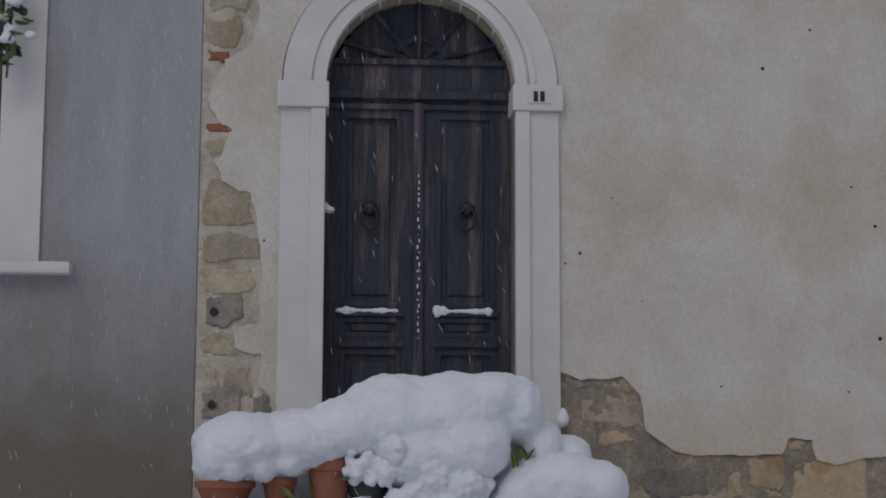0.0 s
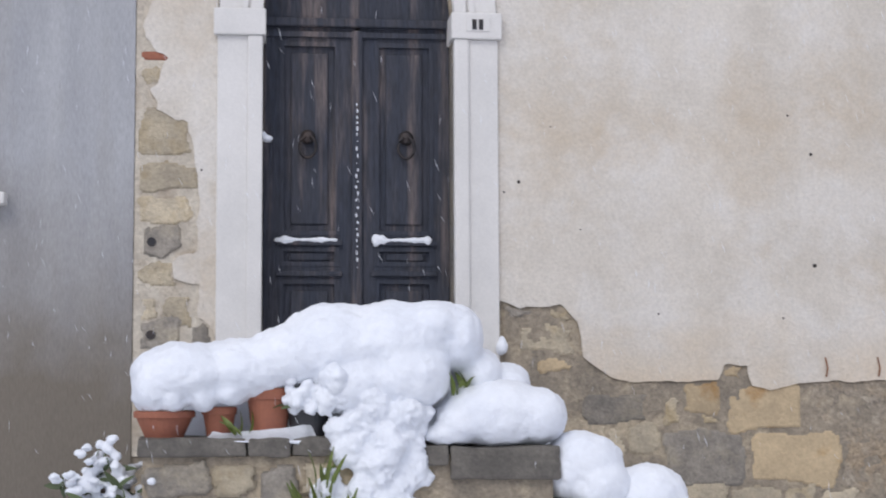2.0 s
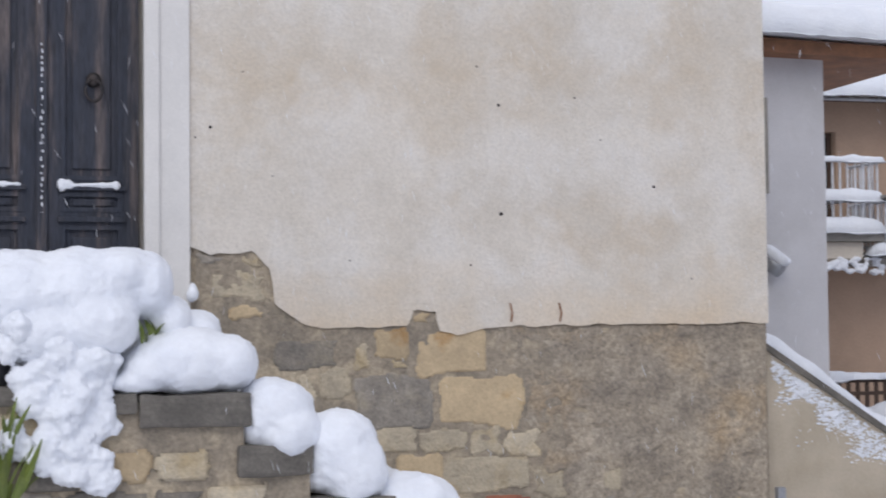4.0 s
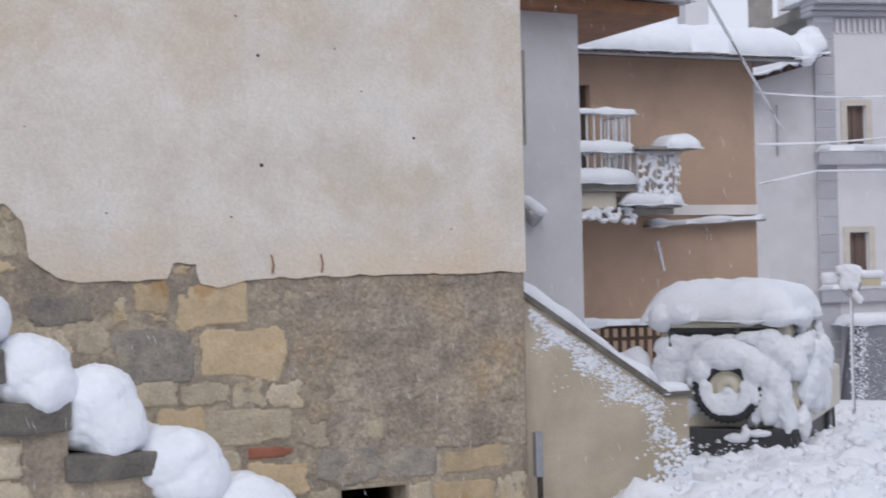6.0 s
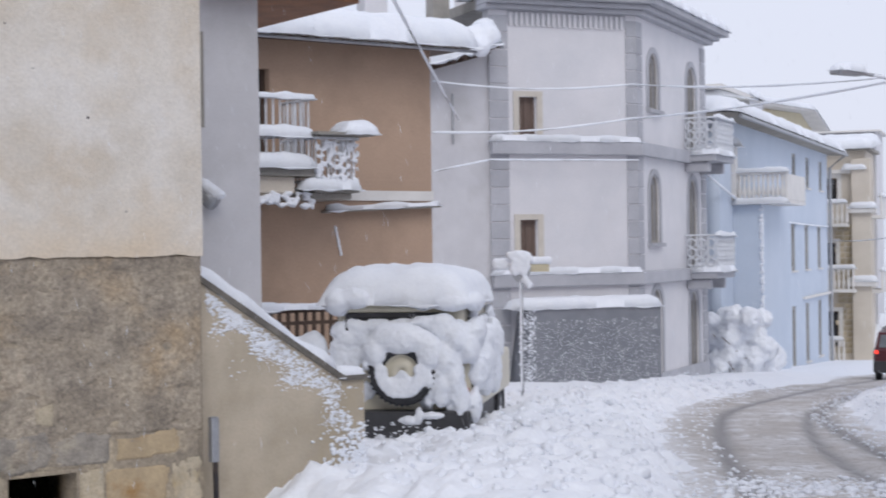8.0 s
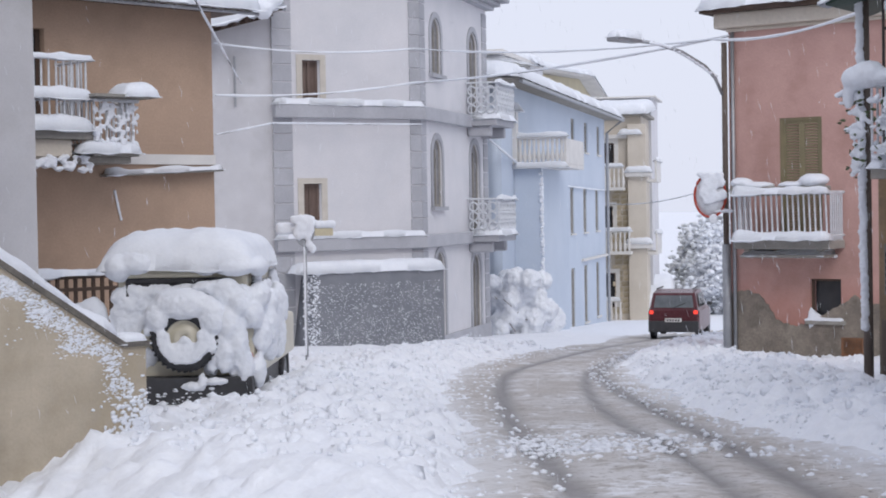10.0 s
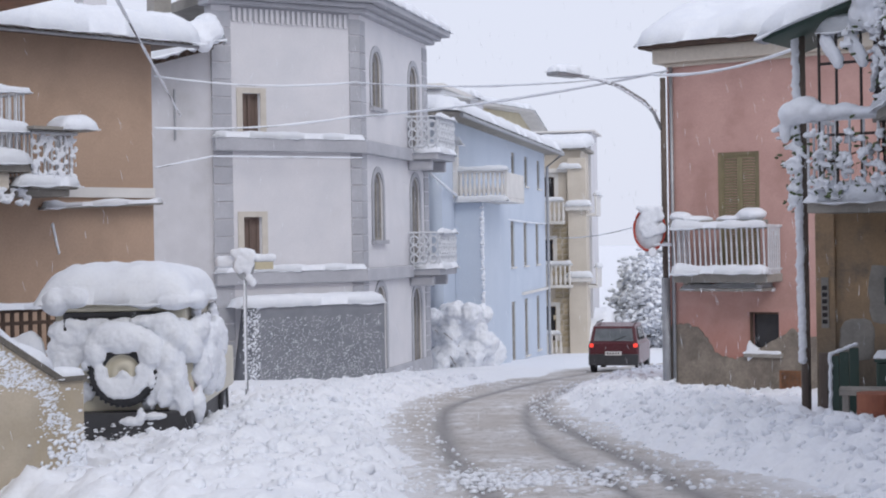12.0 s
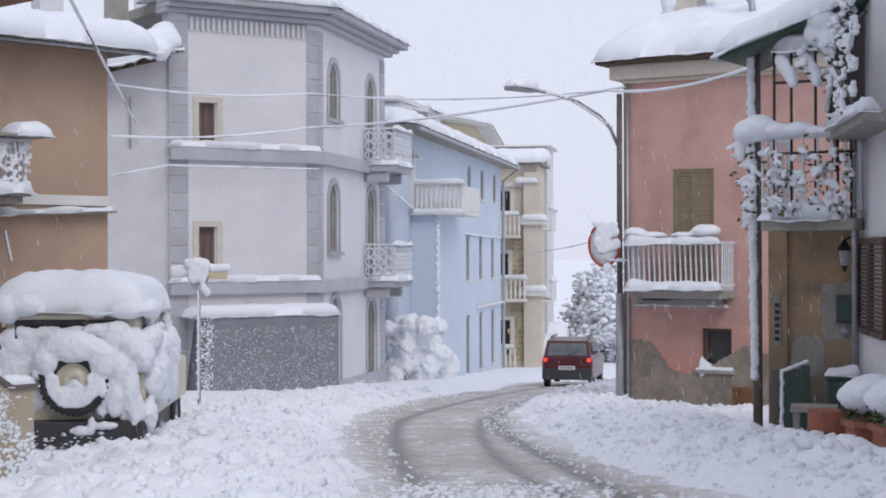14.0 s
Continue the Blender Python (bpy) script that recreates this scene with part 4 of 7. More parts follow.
vine = thing("hanging_vine", "green vine leaves with snow hanging by the window", "plant")
vine.matrix_world = pose(*DO, 0, 0, DT) @ pose(-2.72, -0.25, 4.5)
mesh = mesh_of(leaf_blade(0.1, 0.03, 0.3), GREEN)
part("stem", tube([(0, 0.25, 0.9), (0, 0.02, 0.4), (0.02, 0, 0), (0.0, 0, -0.5)], 0.008), DARKWOOD, vine)
for k in range(70):
    ob = part("leaf", mesh, r.choice((GREEN, LIME)), vine)
    zz = r.uniform(-0.42, 0.6)
    ob.matrix_basis = pose(r.uniform(-0.16, 0.13) * (0.6 + zz * 0.6), r.uniform(-0.08, 0.08), zz, r.uniform(90, 200), r.uniform(-50, 50), r.uniform(0, 360))
snow("snow_crust", lumps([(-2.74 + r.gauss(0, 0.07), -0.27, 4.5 + r.uniform(-0.25, 0.6), 0.045, 0.04, 0.03) for _ in range(26)], 0.015, 0.012, 14), "clotted snow on vine leaves", DO, DT)


# ---- street houses ----
def frame_m(x, y, turn):
    return pose(x, y, 0, 0, 0, turn)


def window(parent, x0, x1, z0, z1, material=DARKWOOD, depth=0.14, head=False, m=None, name="window", rim=0.07, glass=GLASSDARK):
    """A framed window or door set back in its opening."""
    loop = arched(x0, x1, z0, z1) if head else rect(x0, x1, z0, z1)
    inner = arched(x0 + rim, x1 - rim, z0 + rim, z1 - rim) if head else rect(x0 + rim, x1 - rim, z0 + rim, z1 - rim)
    w = part(name, plate(loop, [inner], depth, depth + 0.06), material, parent, m=m)
    part("pane", plate(inner, [], depth + 0.03, depth + 0.04), glass, w)
    c = (x0 + x1) / 2
    part("mullion", box(c - 0.03, c + 0.03, depth - 0.005, depth + 0.05, z0 + rim, z1 - rim - (0.2 if head else 0)), material, w)
    return w


# white corner house
WX = (26.1, 30.3, 0)
white = thing("white_house", "white three-storey corner house with grey stone bands", "house", WX, 0)
ml, mr = pose(0, 0, 0, 0, 0, -11.9), pose(0, 0, 0, 0, 0, 32)
part("wall", plate(rect(-4.03, 0, -2.6, 7.4), [rect(-3.26, -2.78, 4.3, 5.28), rect(-3.27, -2.79, 1.15, 2.27)], 0, 0.4), WHITEWALL, white, m=ml)
holes = [arched(1.01, 1.89, 5.12, 6.6), arched(4.65, 5.56, 4.3, 6.6), arched(1.01, 1.86, 1.66, 3.44), arched(4.70, 5.6, 1.0, 3.44), arched(1.1, 2.0, -2.4, 0.47), arched(4.7, 5.6, -2.5, 0.3)]
part("wall", plate(rect(0, 6.6, -2.8, 7.4), holes, 0, 0.4), WHITEWALL, white, m=mr)
part("wall", box(6.2, 6.6, 0.4, 8, -2.8, 7.4), WHITEWALL, white, m=mr)
for x0, x1, z0, z1 in ((-3.26, -2.78, 4.3, 5.28), (-3.27, -2.79, 1.15, 2.27)):
    w = window(white, x0, x1, z0, z1, BROWNSHUT, m=ml, glass=BROWNSHUT)
    part("surround", plate(rect(x0 - 0.15, x1 + 0.15, z0, z1 + 0.13), [rect(x0, x1, z0, z1)], -0.03, 0.0), SURROUND, w, "beige stone surround")
for k, h in enumerate(holes):
    x0, x1, z0, z1 = h[0][0], h[1][0], h[0][1], max(p[1] for p in h)
    w = window(white, x0, x1, z0, z1, CONCRETE, head=True, m=mr, depth=0.04, name="door" if z0 < -2 else "window", glass=GREYSHUT)
    part("surround", plate(arched(x0 - 0.15, x1 + 0.15, z0, z1 + 0.15), [h], -0.03, 0.0), QUOIN, w, "blue-grey stone surround")
    if k in (0, 2):
        part("sill", box(x0 - 0.2, x1 + 0.2, -0.12, 0, z0 - 0.1, z0), QUOIN, w)
for z0, z1, o in ((0.62, 0.95, 0.16), (3.86, 4.2, 0.18)):
    part("cornice", box(-4.05, 0.07, -o, 0, z0, z1, 0.03), QUOIN, white, m=ml)
    part("cornice", box(-0.07, 6.7, -o, 0, z0, z1, 0.03), QUOIN, white, m=mr)
for o, z0, z1 in ((0.22, 7.38, 7.5), (0.38, 7.5, 7.62), (0.6, 7.62, 7.8)):
    part("eave", box(-4.2, o * 0.4, -o, 0.4, z0, z1, 0.04), QUOIN, white, m=ml)
    part("eave", box(-o * 0.4, 6.6 + o, -o, 0.4, z0, z1, 0.04), QUOIN, white, m=mr)
for z in np.arange(-2.4, 7.1, 0.42):
    part("quoin", box(-4.05, -3.54, -0.025, 0.0, z + 0.015, z + 0.405, 0.01), QUOIN, white, m=ml)
    part("quoin", box(-0.3, 0.0, -0.025, 0.0, z + 0.015, z + 0.405, 0.01), QUOIN, white, m=ml)
    part("quoin", box(0.0, 0.45, -0.025, 0.0, z + 0.015, z + 0.405, 0.01), QUOIN, white, m=mr)
    part("quoin", box(6.1, 6.6, -0.025, 0.0, z + 0.015, z + 0.405, 0.01), QUOIN, white, m=mr)
part("roof", box(-4.0, -0.1, 0.3, 6, 7.5, 7.75), CONCRETE, white, m=ml)
part("roof", box(0.2, 6.55, 0.3, 6, 7.5, 7.76), CONCRETE, white, m=mr)
part("attic", box(1.2, 6.0, 1.6, 5.5, 7.76, 9.9), WHITEWALL, white, m=mr)
for x in np.arange(-3.5, -0.35, 0.145):
    part("dentil", box(x, x + 0.075, -0.06, 0.0, 7.0, 7.33), WHITEWALL, white, m=ml)
part("band", box(-3.54, -0.3, -0.02, 0, 7.04, 7.38), QUOIN, white, m=ml)
part("plinth", box(0.0, 6.6, -0.05, 0, -2.8, -1.75), QUOIN, white, m=mr)
annex = part("annex", plate([(-3.75, -2.6), (0.1, -2.6), (0.1, 0.12), (-3.35, 0.12)], [], -0.9, 0.0), GUNMETAL, white, "blue-grey boarded porch crusted with snow", m=ml)
snow("snow_drift", pillow(-3.8, 0.2, -0.95, 0.02, 0.12, 0.26), "thick snow on the porch roof", WX, -11.9)
snow("snow_drift", pillow(-4.1, 0.1, -0.2, 0.0, 4.2, 0.22), "snow along the upper stone band", WX, -11.9)
snow("snow_drift", pillow(-4.1, 0.1, -0.18, 0.0, 0.95, 0.22), "snow along the lower stone band", WX, -11.9)
snow("snow_drift", pillow(-4.3, 0.5, -0.66, 1.5, 7.8, 0.28), "deep snow on the roof edge", WX, -11.9)
snow("snow_drift", pillow(-0.5, 7.3, -0.66, 1.5, 7.8, 0.3), "deep snow on the roof edge", WX, 32)

# grey strip between the white and the orange house
strip_house = thing("grey_terrace_house", "plain pale grey stuccoed house wall with wires", "house", WX, -11.9)
part("wall", plate([(-9.5, -2.4), (-4.04, -2.4), (-4.04, 6.4), (-6.2, 5.78), (-9.5, 5.78)], [], 0.05, 0.45), GREYWALL, strip_house)
part("roof", plate([(-6.3, 5.72), (-4.06, 6.36), (-4.06, 6.5), (-6.3, 5.86)], [], -0.75, 5), DARKWOOD, strip_house, "dark boarded eave")
for k in range(7):
    part("rafter", plate([(-6.2 + 0.3 * k, 5.66 + 0.086 * k), (-6.1 + 0.3 * k, 5.69 + 0.086 * k), (-6.1 + 0.3 * k, 5.79 + 0.086 * k), (-6.2 + 0.3 * k, 5.76 + 0.086 * k)], [], -0.72, 0.04), DARKWOOD, strip_house)
part("chimney", box(-5.0, -4.55, 1.2, 1.7, 6.2, 8.6, 0.02), CONCRETE, strip_house)
part("conduit", tube([(-5.0, -0.0, 5.3), (-5.0, 0.0, 4.7), (-5.0, 0.0, 4.1)], 0.025, 6), GALV, strip_house)
snow("snow_drift", pillow(-6.3, -4.06, -0.98, 5, 5.86, 0.62, 0.1, 0.2, 0.07, rise=lambda x, y: 0.286 * (x + 6.3)), "deep snow hanging over a roof corner", WX, -11.9)
snow("snow_mound", lumps([(-4.35, -0.7, 6.6, 0.3, 0.35, 0.32), (-4.6, -0.85, 6.35, 0.22, 0.25, 0.26), (-4.3, -0.3, 6.85, 0.28, 0.5, 0.25)], 0.05, 0.04, 4), "overhanging lump of snow at a roof end", WX, -11.9)

# orange house
OX, OT = (14.25, 21.75, 0), 2.0
orange = thing("orange_house", "orange-brown stuccoed house with a snowy balcony", "house", OX, OT)
part("wall", plate(rect(-7, 0.03, -1.4, 4.86), [rect(-3.6, -3.0, 2.8, 4.4)], 0, 0.4), ORANGE, orange)
part("wall", box(-0.37, 0.03, 0.4, 6, -1.4, 4.86), ORANGE, orange)
window(orange, -3.6, -3.0, 2.8, 4.4)
part("band", box(-2.5, 0.04, -0.04, 0, 2.38, 2.54), LIMESTONE, orange)
part("roof", plate([(-7, 4.86), (0.5, 4.86), (0.5, 4.9), (-7, 4.9)], [], -0.5, 6), DARKWOOD, orange)
snow("snow_drift", pillow(-7, 0.62, -0.78, 6, 4.88, 0.46, 0.07, 0.06, 0.05, rise=lambda x, y: 0.06 * (y + 0.72)), "deep snow on the orange house roof", OX, OT)
part("upper_roof", plate([(-2.6, 5.2), (-0.5, 5.2), (-0.5, 5.5), (-2.6, 5.45)], [], 2.6, 6.0), DARKWOOD, orange)
snow("snow_drift", pillow(-2.7, -0.4, 2.4, 6.0, 5.46, 0.5, 0.1, 0.08, 0.06, rise=lambda x, y: 0.42 * (y - 2.4)), "deep snow on a raised roof", OX, OT)
snow("snow_drift", pillow(-4.6, -2.9, 2.2, 5.0, 5.2, 0.34, 0.1, 0.08, 0.06, rise=lambda x, y: 0.16 * (x + 4.6)), "sloping snow on a lower roof", OX, OT)
for k, (x, w) in enumerate(((0.02, 0.2), (0.72, 0.5))):
    part("chimney", box(x, x + w, 3.0, 3.3, 4.9, 7.6, 0.02), CONCRETE if k == 0 else WHITEWALL, orange)
snow("snow_mound", lumps([(0.2, 2.8, 5.5, 0.3, 0.3, 0.3), (0.5, 2.8, 5.6, 0.3, 0.3, 0.35), (0.85, 2.75, 5.45, 0.3, 0.3, 0.35)], 0.05, 0.03, 4), "snow banked against the chimneys", OX, OT)

# grey house behind the stair
GX, GT = (7.74, 15.14, 0), 2.0
grey = thing("grey_stair_house", "pale blue-grey house wall with wooden eaves", "house", GX, GT)
part("wall", box(-5, 0, 0, 0.4, -0.9, 4.4), GREYWALL, grey)
part("wall", box(-0.4, 0, 0.4, 5, -0.9, 4.4), GREYWALL, grey)
part("roof", plate([(-5, 4.4), (1.1, 4.3), (1.1, 4.42), (-5, 4.6)], [], -0.3, 5), EAVEWOOD, grey)

# stair with a stuccoed parapet
SX, ST = (5.18, 11.05, 0), 2.0
stair = thing("outside_stair", "cream-stuccoed stair parapet with snow on its coping", "stairs", SX, ST)
part("parapet", plate([(-0.6, -1.0), (1.42, -1.0), (1.42, 0.54), (1.2, 0.54), (-0.6, 1.72)], [], 0, 0.22), CREAM, stair)
part("coping", plate([(-0.6, 1.72), (1.2, 0.54), (1.45, 0.54), (1.45, 0.58), (1.22, 0.58), (-0.6, 1.77)], [], -0.03, 0.25), SLAB, stair)

# blue house
BX, BT = (39.68, 39.52, 0), 34.6
blue = thing("blue_house", "sky-blue three-storey house with tall narrow windows", "house", BX, BT)
bh = [rect(x, x + 0.95, z0, z1) for x in (3.3, 6.2, 9.55, 12.95) for z0, z1 in ((0.54, 2.35), (-3.2, -0.84))]
uh = [rect(x, x + 0.9, 3.85, 5.1) for x in (6.6, 10.0, 13.6)]
part("wall", plate(rect(-7, 16, -4.4, 5.5), bh + uh, 0, 0.4), BLUE, blue)
part("terrace_block", box(-5, 0.3, -0.9, 0, -4.4, 2.85, 0.02), BLUE, blue, "lower blue block under the terrace")
for h in bh + uh:
    w = window(blue, h[0][0], h[1][0], h[0][1], h[2][1], CONCRETE, 0.05, rim=0.14, glass=GREYSHUT)
    part("sill", box(h[0][0] - 0.08, h[1][0] + 0.08, -0.08, 0.0, h[0][1] - 0.07, h[0][1]), LIMESTONE, w)
part("wall", box(-7, -6.6, 0.4, 8, -4.4, 5.5), BLUE, blue)
part("roof", plate([(-7.5, 5.5), (17, 5.5), (17, 5.62), (-7.5, 5.62)], [], -0.7, 8), CONCRETE, blue)
part("gutter", tube([(-7.4, -0.74, 5.5), (17, -0.74, 5.5)], 0.07, 8), GALV, blue)
part("downpipe", tube([(16.6, -0.74, 5.5), (16.0, -0.12, 4.9), (16.0, -0.12, -4)], 0.07, 8), GALV, blue)
part("ledge", box(8.8, 16.0, -0.12, 0, -0.65, -0.55), LIMESTONE, blue)
bb = part("balcony", box(-5.1, -1.5, -1.75, -0.05, 2.85, 2.98, 0.02), LIMESTONE, blue, "white terrace balcony with stone balusters")
part("parapet", box(-5.1, -1.5, -1.75, -1.65, 2.98, 3.8, 0.02), LIMESTONE, bb)
for k in range(11):
    part("baluster", lathe([(0.045, 2.98), (0.045, 3.07), (0.08, 3.2), (0.035, 3.5), (0.06, 3.7), (0.045, 3.78)], 8, centre=(-5.05, -1.58 + k * 0.15, 0)), LIMESTONE, bb, smooth=True)
part("rail", box(-5.14, -4.98, -1.77, 0.0, 3.78, 3.88, 0.02), LIMESTONE, bb)
part("pillar", box(-5.2, -4.9, -0.15, 0.15, 2.98, 4.7, 0.02), LIMESTONE, bb)
snow("snow_drift", pillow(-5.2, -4.9, -1.85, 0.05, 3.88, 0.14), "snow on a balcony rail", BX, BT)
snow("snow_drift", pillow(-5.4, -4.7, -0.35, 0.35, 4.7, 0.28), "snow cushion on a terrace pillar", BX, BT)
snow("snow_drift", pillow(-5.3, -5.0, -1.85, 0.05, 2.88, 0.22), "snow along the balcony foot", BX, BT)
r = random.Random(71)
tagged(snow("snow_crust", flecks([(-5.0 + r.uniform(-0.02, 0.1), -0.9 + r.uniform(-0.03, 0.05), r.uniform(-4, 2.8), 0.06, 0.05, 0.06) for _ in range(260)]), "snow crusted on a house corner", BX, BT), kind="stuff")
snow("snow_drift", pillow(-7.6, 17.1, -0.8, 8, 5.62, 0.42, 0.3, rise=lambda x, y: 0.12 * (y + 0.8)), "deep snow on the blue house roof", BX, BT)
# yellow house behind the blue roof
YX, YT = (55.6, 56.6, 0), 34.6
yellow = thing("yellow_house", "pale yellow gabled house behind the blue one", "house", YX, YT)
part("wall", plate([(-9, -4), (27, -4), (27, 8.0), (18.2, 9.4), (1.4, 8.5), (-9, 8.4)], [], 0, 6), YELLOW, yellow)
part("eave", plate([(-9.3, 8.44), (1.4, 8.54), (18.2, 9.44), (28.4, 7.82), (28.4, 8.02), (18.2, 9.64), (1.4, 8.74), (-9.3, 8.64)], [], -0.9, 6), LIMESTONE, yellow)
part("chimney", box(-2.3, 1.2, -0.8, 0.0, 6.5, 8.7), WHITEWALL, yellow)
snow("snow_drift", pillow(-9.4, 28.3, -1.0, 6, 8.7, 0.32, 0.3, rise=lambda x, y: 0.053 * (x - 1.4) if x < 18.2 else 0.89 - 0.16 * (x - 18.2)), "snow on the yellow house roof", YX, YT)
snow("snow_drift", pillow(-2.5, 1.4, -1.0, 0.2, 8.7, 0.5, 0.2), "snow cushion on a far chimney", YX, YT)

# beige house further down, its end wall towards the street
EX, ET = (58.6, 51.5, 0), 36.0
beige = thing("beige_house", "beige stone house with snowy balconies", "house", EX, ET)
me_ = pose(0, 0, 0, 0, 0, -90)
eh = [rect(-2.2, -1.3, 3.5, 4.7), rect(-2.3, -1.4, 0.2, 1.6), rect(-2.3, -1.3, -3.4, -1.7)]
part("wall", plate(rect(-6, 0, -6, 6.0), eh, 0, 0.4), BEIGE, beige, m=me_)
part("wall", plate(rect(0.4, 4.6, -6, 6.0), [rect(2, 3.2, 2.5, 4.6), rect(2, 3.2, -1.2, 1.0)], 0, 0.4), BEIGE, beige)
for h in eh:
    w = window(beige, h[0][0], h[1][0], h[0][1], h[2][1], m=me_)
    part("surround", plate(rect(h[0][0] - 0.2, h[1][0] + 0.2, h[0][1], h[2][1] + 0.2), [h], -0.05, 0.0), LIMESTONE, w)
for x in (2,):
    for z0, z1 in ((2.5, 4.6), (-1.2, 1.0)):
        window(beige, x, x + 1.2, z0, z1)
part("pier", box(-0.62, 0.3, -0.35, 0, -6, 5.6, 0.04), BEIGE, beige, m=me_)
for z in (3.0, -0.5):
    part("cornice", box(-0.75, 0.55, -0.6, 0.3, z, z + 0.25, 0.06), LIMESTONE, beige, m=me_)
    snow("snow_drift", pillow(-0.8, 0.6, -0.65, 0.0, z + 0.25, 0.3), "snow on a stone cornice", EX, ET - 90)
quarry = mesh_of(box(-0.19, 0.19, -0.03, 0.0, -0.12, 0.12, 0.02), STONE_PALE)
for z in np.arange(-3.6, 2.4, 0.27):
    for k in range(3):
        part("stone", quarry, STONE_PALE, beige, m=me_ @ pose(-1.25 + 0.42 * k + 0.1 * (int(z * 10) % 2), 0, z))
part("cornice", box(-6, 0.15, -0.25, 0, 4.9, 5.1, 0.03), LIMESTONE, beige, m=me_)
part("roof", box(-6, 0.3, -0.4, 4.6, 6.0, 6.15, 0.02), CONCRETE, beige, m=me_)
part("tower", box(-4.2, 0.1, 5, 9, -6, 7.2), WHITEWALL, beige, "pale rear wall", m=me_)
part("tower_cap", box(-4.4, 0.35, 4.7, 9.3, 7.2, 7.3, 0.02), LIMESTONE, beige, m=me_)
for x0, x1, z in ((-2.6, -0.75, 2.5), (-1.9, -0.4, -0.62), (-2.6, -1.0, -4.0)):
    b = part("balcony", box(x0, x1, -1.1, 0, z - 0.15, z, 0.02), LIMESTONE, beige, m=me_)
    part("rail", box(x0, x1, -1.1, -1.0, z + 0.92, z + 1.02, 0.02), LIMESTONE, b)
    bar = mesh_of(lathe([(0.05, 0), (0.08, 0.25), (0.04, 0.6), (0.06, 0.92)], 8), LIMESTONE)
    for k in range(int((x1 - x0) / 0.22) + 1):
        part("baluster", bar, LIMESTONE, b, m=pose(x0 + 0.07 + k * 0.22, -1.05, z))
    snow("snow_drift", pillow(x0 - 0.05, x1 + 0.05, -1.2, -0.9, z + 1.02, 0.2), "snow on a balcony rail", EX, ET - 90)
snow("snow_drift", pillow(-6, 0.4, -0.5, 5, 6.15, 0.5, 0.2, rise=lambda x, y: 0.1 * y), "snow on the beige house roof", EX, ET - 90)
snow("snow_drift", pillow(-1.1, 0.15, -0.5, 0, 5.1, 0.3), "snow on a wall pier", EX, ET - 90)
for x0, z in ((0.9, 2.9), (0.9, -0.7)):
    b = part("balcony", box(x0, x0 + 2.6, -0.7, 0, z - 0.15, z, 0.02), LIMESTONE, beige)
    part("parapet", box(x0, x0 + 2.6, -0.7, -0.6, z, z + 0.9, 0.02), LIMESTONE, b)
    snow("snow_drift", pillow(x0, x0 + 2.6, -0.8, -0.5, z + 0.9, 0.25), "snow on a balcony rail", EX, ET)

# pink house
PX, PT = (22.02, 17.3, 0), -77.0
pink = thing("pink_house", "faded pink stuccoed house with bare damp base", "house", PX, PT)
part("wall", plate(rect(0, 6.5, -1.8, 4.64), [rect(0.93, 1.69, 1.0, 3.05), rect(1.44, 2.0, -0.39, 0.31)], 0, 0.4), PINK, pink)
part("wall", box(0, 0.4, 0.4, 7, -1.8, 4.64), PINK, pink)
part("eave", box(-0.18, 6.5, -0.22, 0.4, 4.64, 4.9, 0.03), BEIGE, pink)
part("roof", plate([(-0.35, 4.9), (6.5, 4.9), (6.5, 4.98), (-0.35, 4.98)], [], -0.42, 7), DARKWOOD, pink)
snow("snow_drift", pillow(-0.42, 6.5, -0.52, 7, 4.98, 0.33, 0.09, 0.05, 0.05, rise=lambda x, y: 0.33 * (y + 0.5) + 0.02 * x), "deep snow on the pink house roof", PX, PT)
part("chimney", box(-0.05, 0.55, 2.0, 2.5, 5.2, 6.75, 0.02), BEIGE, pink, "plastered chimney stack")
snow("snow_mound", lumps([(0.25, 2.2, 6.85, 0.42, 0.35, 0.22), (0.0, 2.0, 6.35, 0.16, 0.2, 0.3), (0.7, 2.1, 6.5, 0.35, 0.3, 0.16)], 0.04, 0.03, 5), "snow heaped round a chimney", PX, PT)
part("vent_pipe", tube([(1.55, 1.2, 6.3), (1.8, 1.1, 6.22), (1.98, 1.05, 6.0), (2.05, 1.0, 5.5)], 0.06, 8), GALV, pink, "curved metal vent pipe", smooth=True)
snow("snow_ridge", lumps([(1.5 + 0.05 * k, 1.2 - 0.015 * k, 6.36 - 0.0028 * k * k, 0.08, 0.07, 0.07) for k in range(11)], 0.02, 0.01, 8), "snow along a bent vent pipe", PX, PT)
w = part("window", plate(rect(0.93, 1.69, 1.0, 3.05), [rect(0.98, 1.64, 1.0, 3.0)], 0.02, 0.16), SHUTTER, pink, "closed louvred shutters")
for x0, x1 in ((0.98, 1.31), (1.315, 1.64)):
    part("shutter", plate(rect(x0, x1, 1.02, 3.0), [rect(x0 + 0.045, x1 - 0.045, 1.08, 2.94)], 0.05, 0.09), SHUTTER, w)
    slat = box(x0 + 0.045, x1 - 0.045, -0.022, 0.0, -0.006, 0.006)
    for v in slat.verts:
        v.co.z += v.co.y * 1.2
    slat = mesh_of(slat, SHUTTER)
    for z in np.arange(1.1, 2.94, 0.048):
        part("slat", slat, SHUTTER, w, m=pose(0, 0.082, z))
pw = part("window", plate(rect(1.44, 2.0, -0.39, 0.31), [rect(1.48, 1.96, -0.35, 0.27)], 0.1, 0.16), DARKWOOD, pink, "unglazed cellar window with a dark sheet for its unlit inside")
# no glass here: a dark sheet stands in for the shade inside the opening
part("pane", plate(rect(1.48, 1.96, -0.35, 0.27), [], 0.2, 0.22), GLASSDARK, pw)
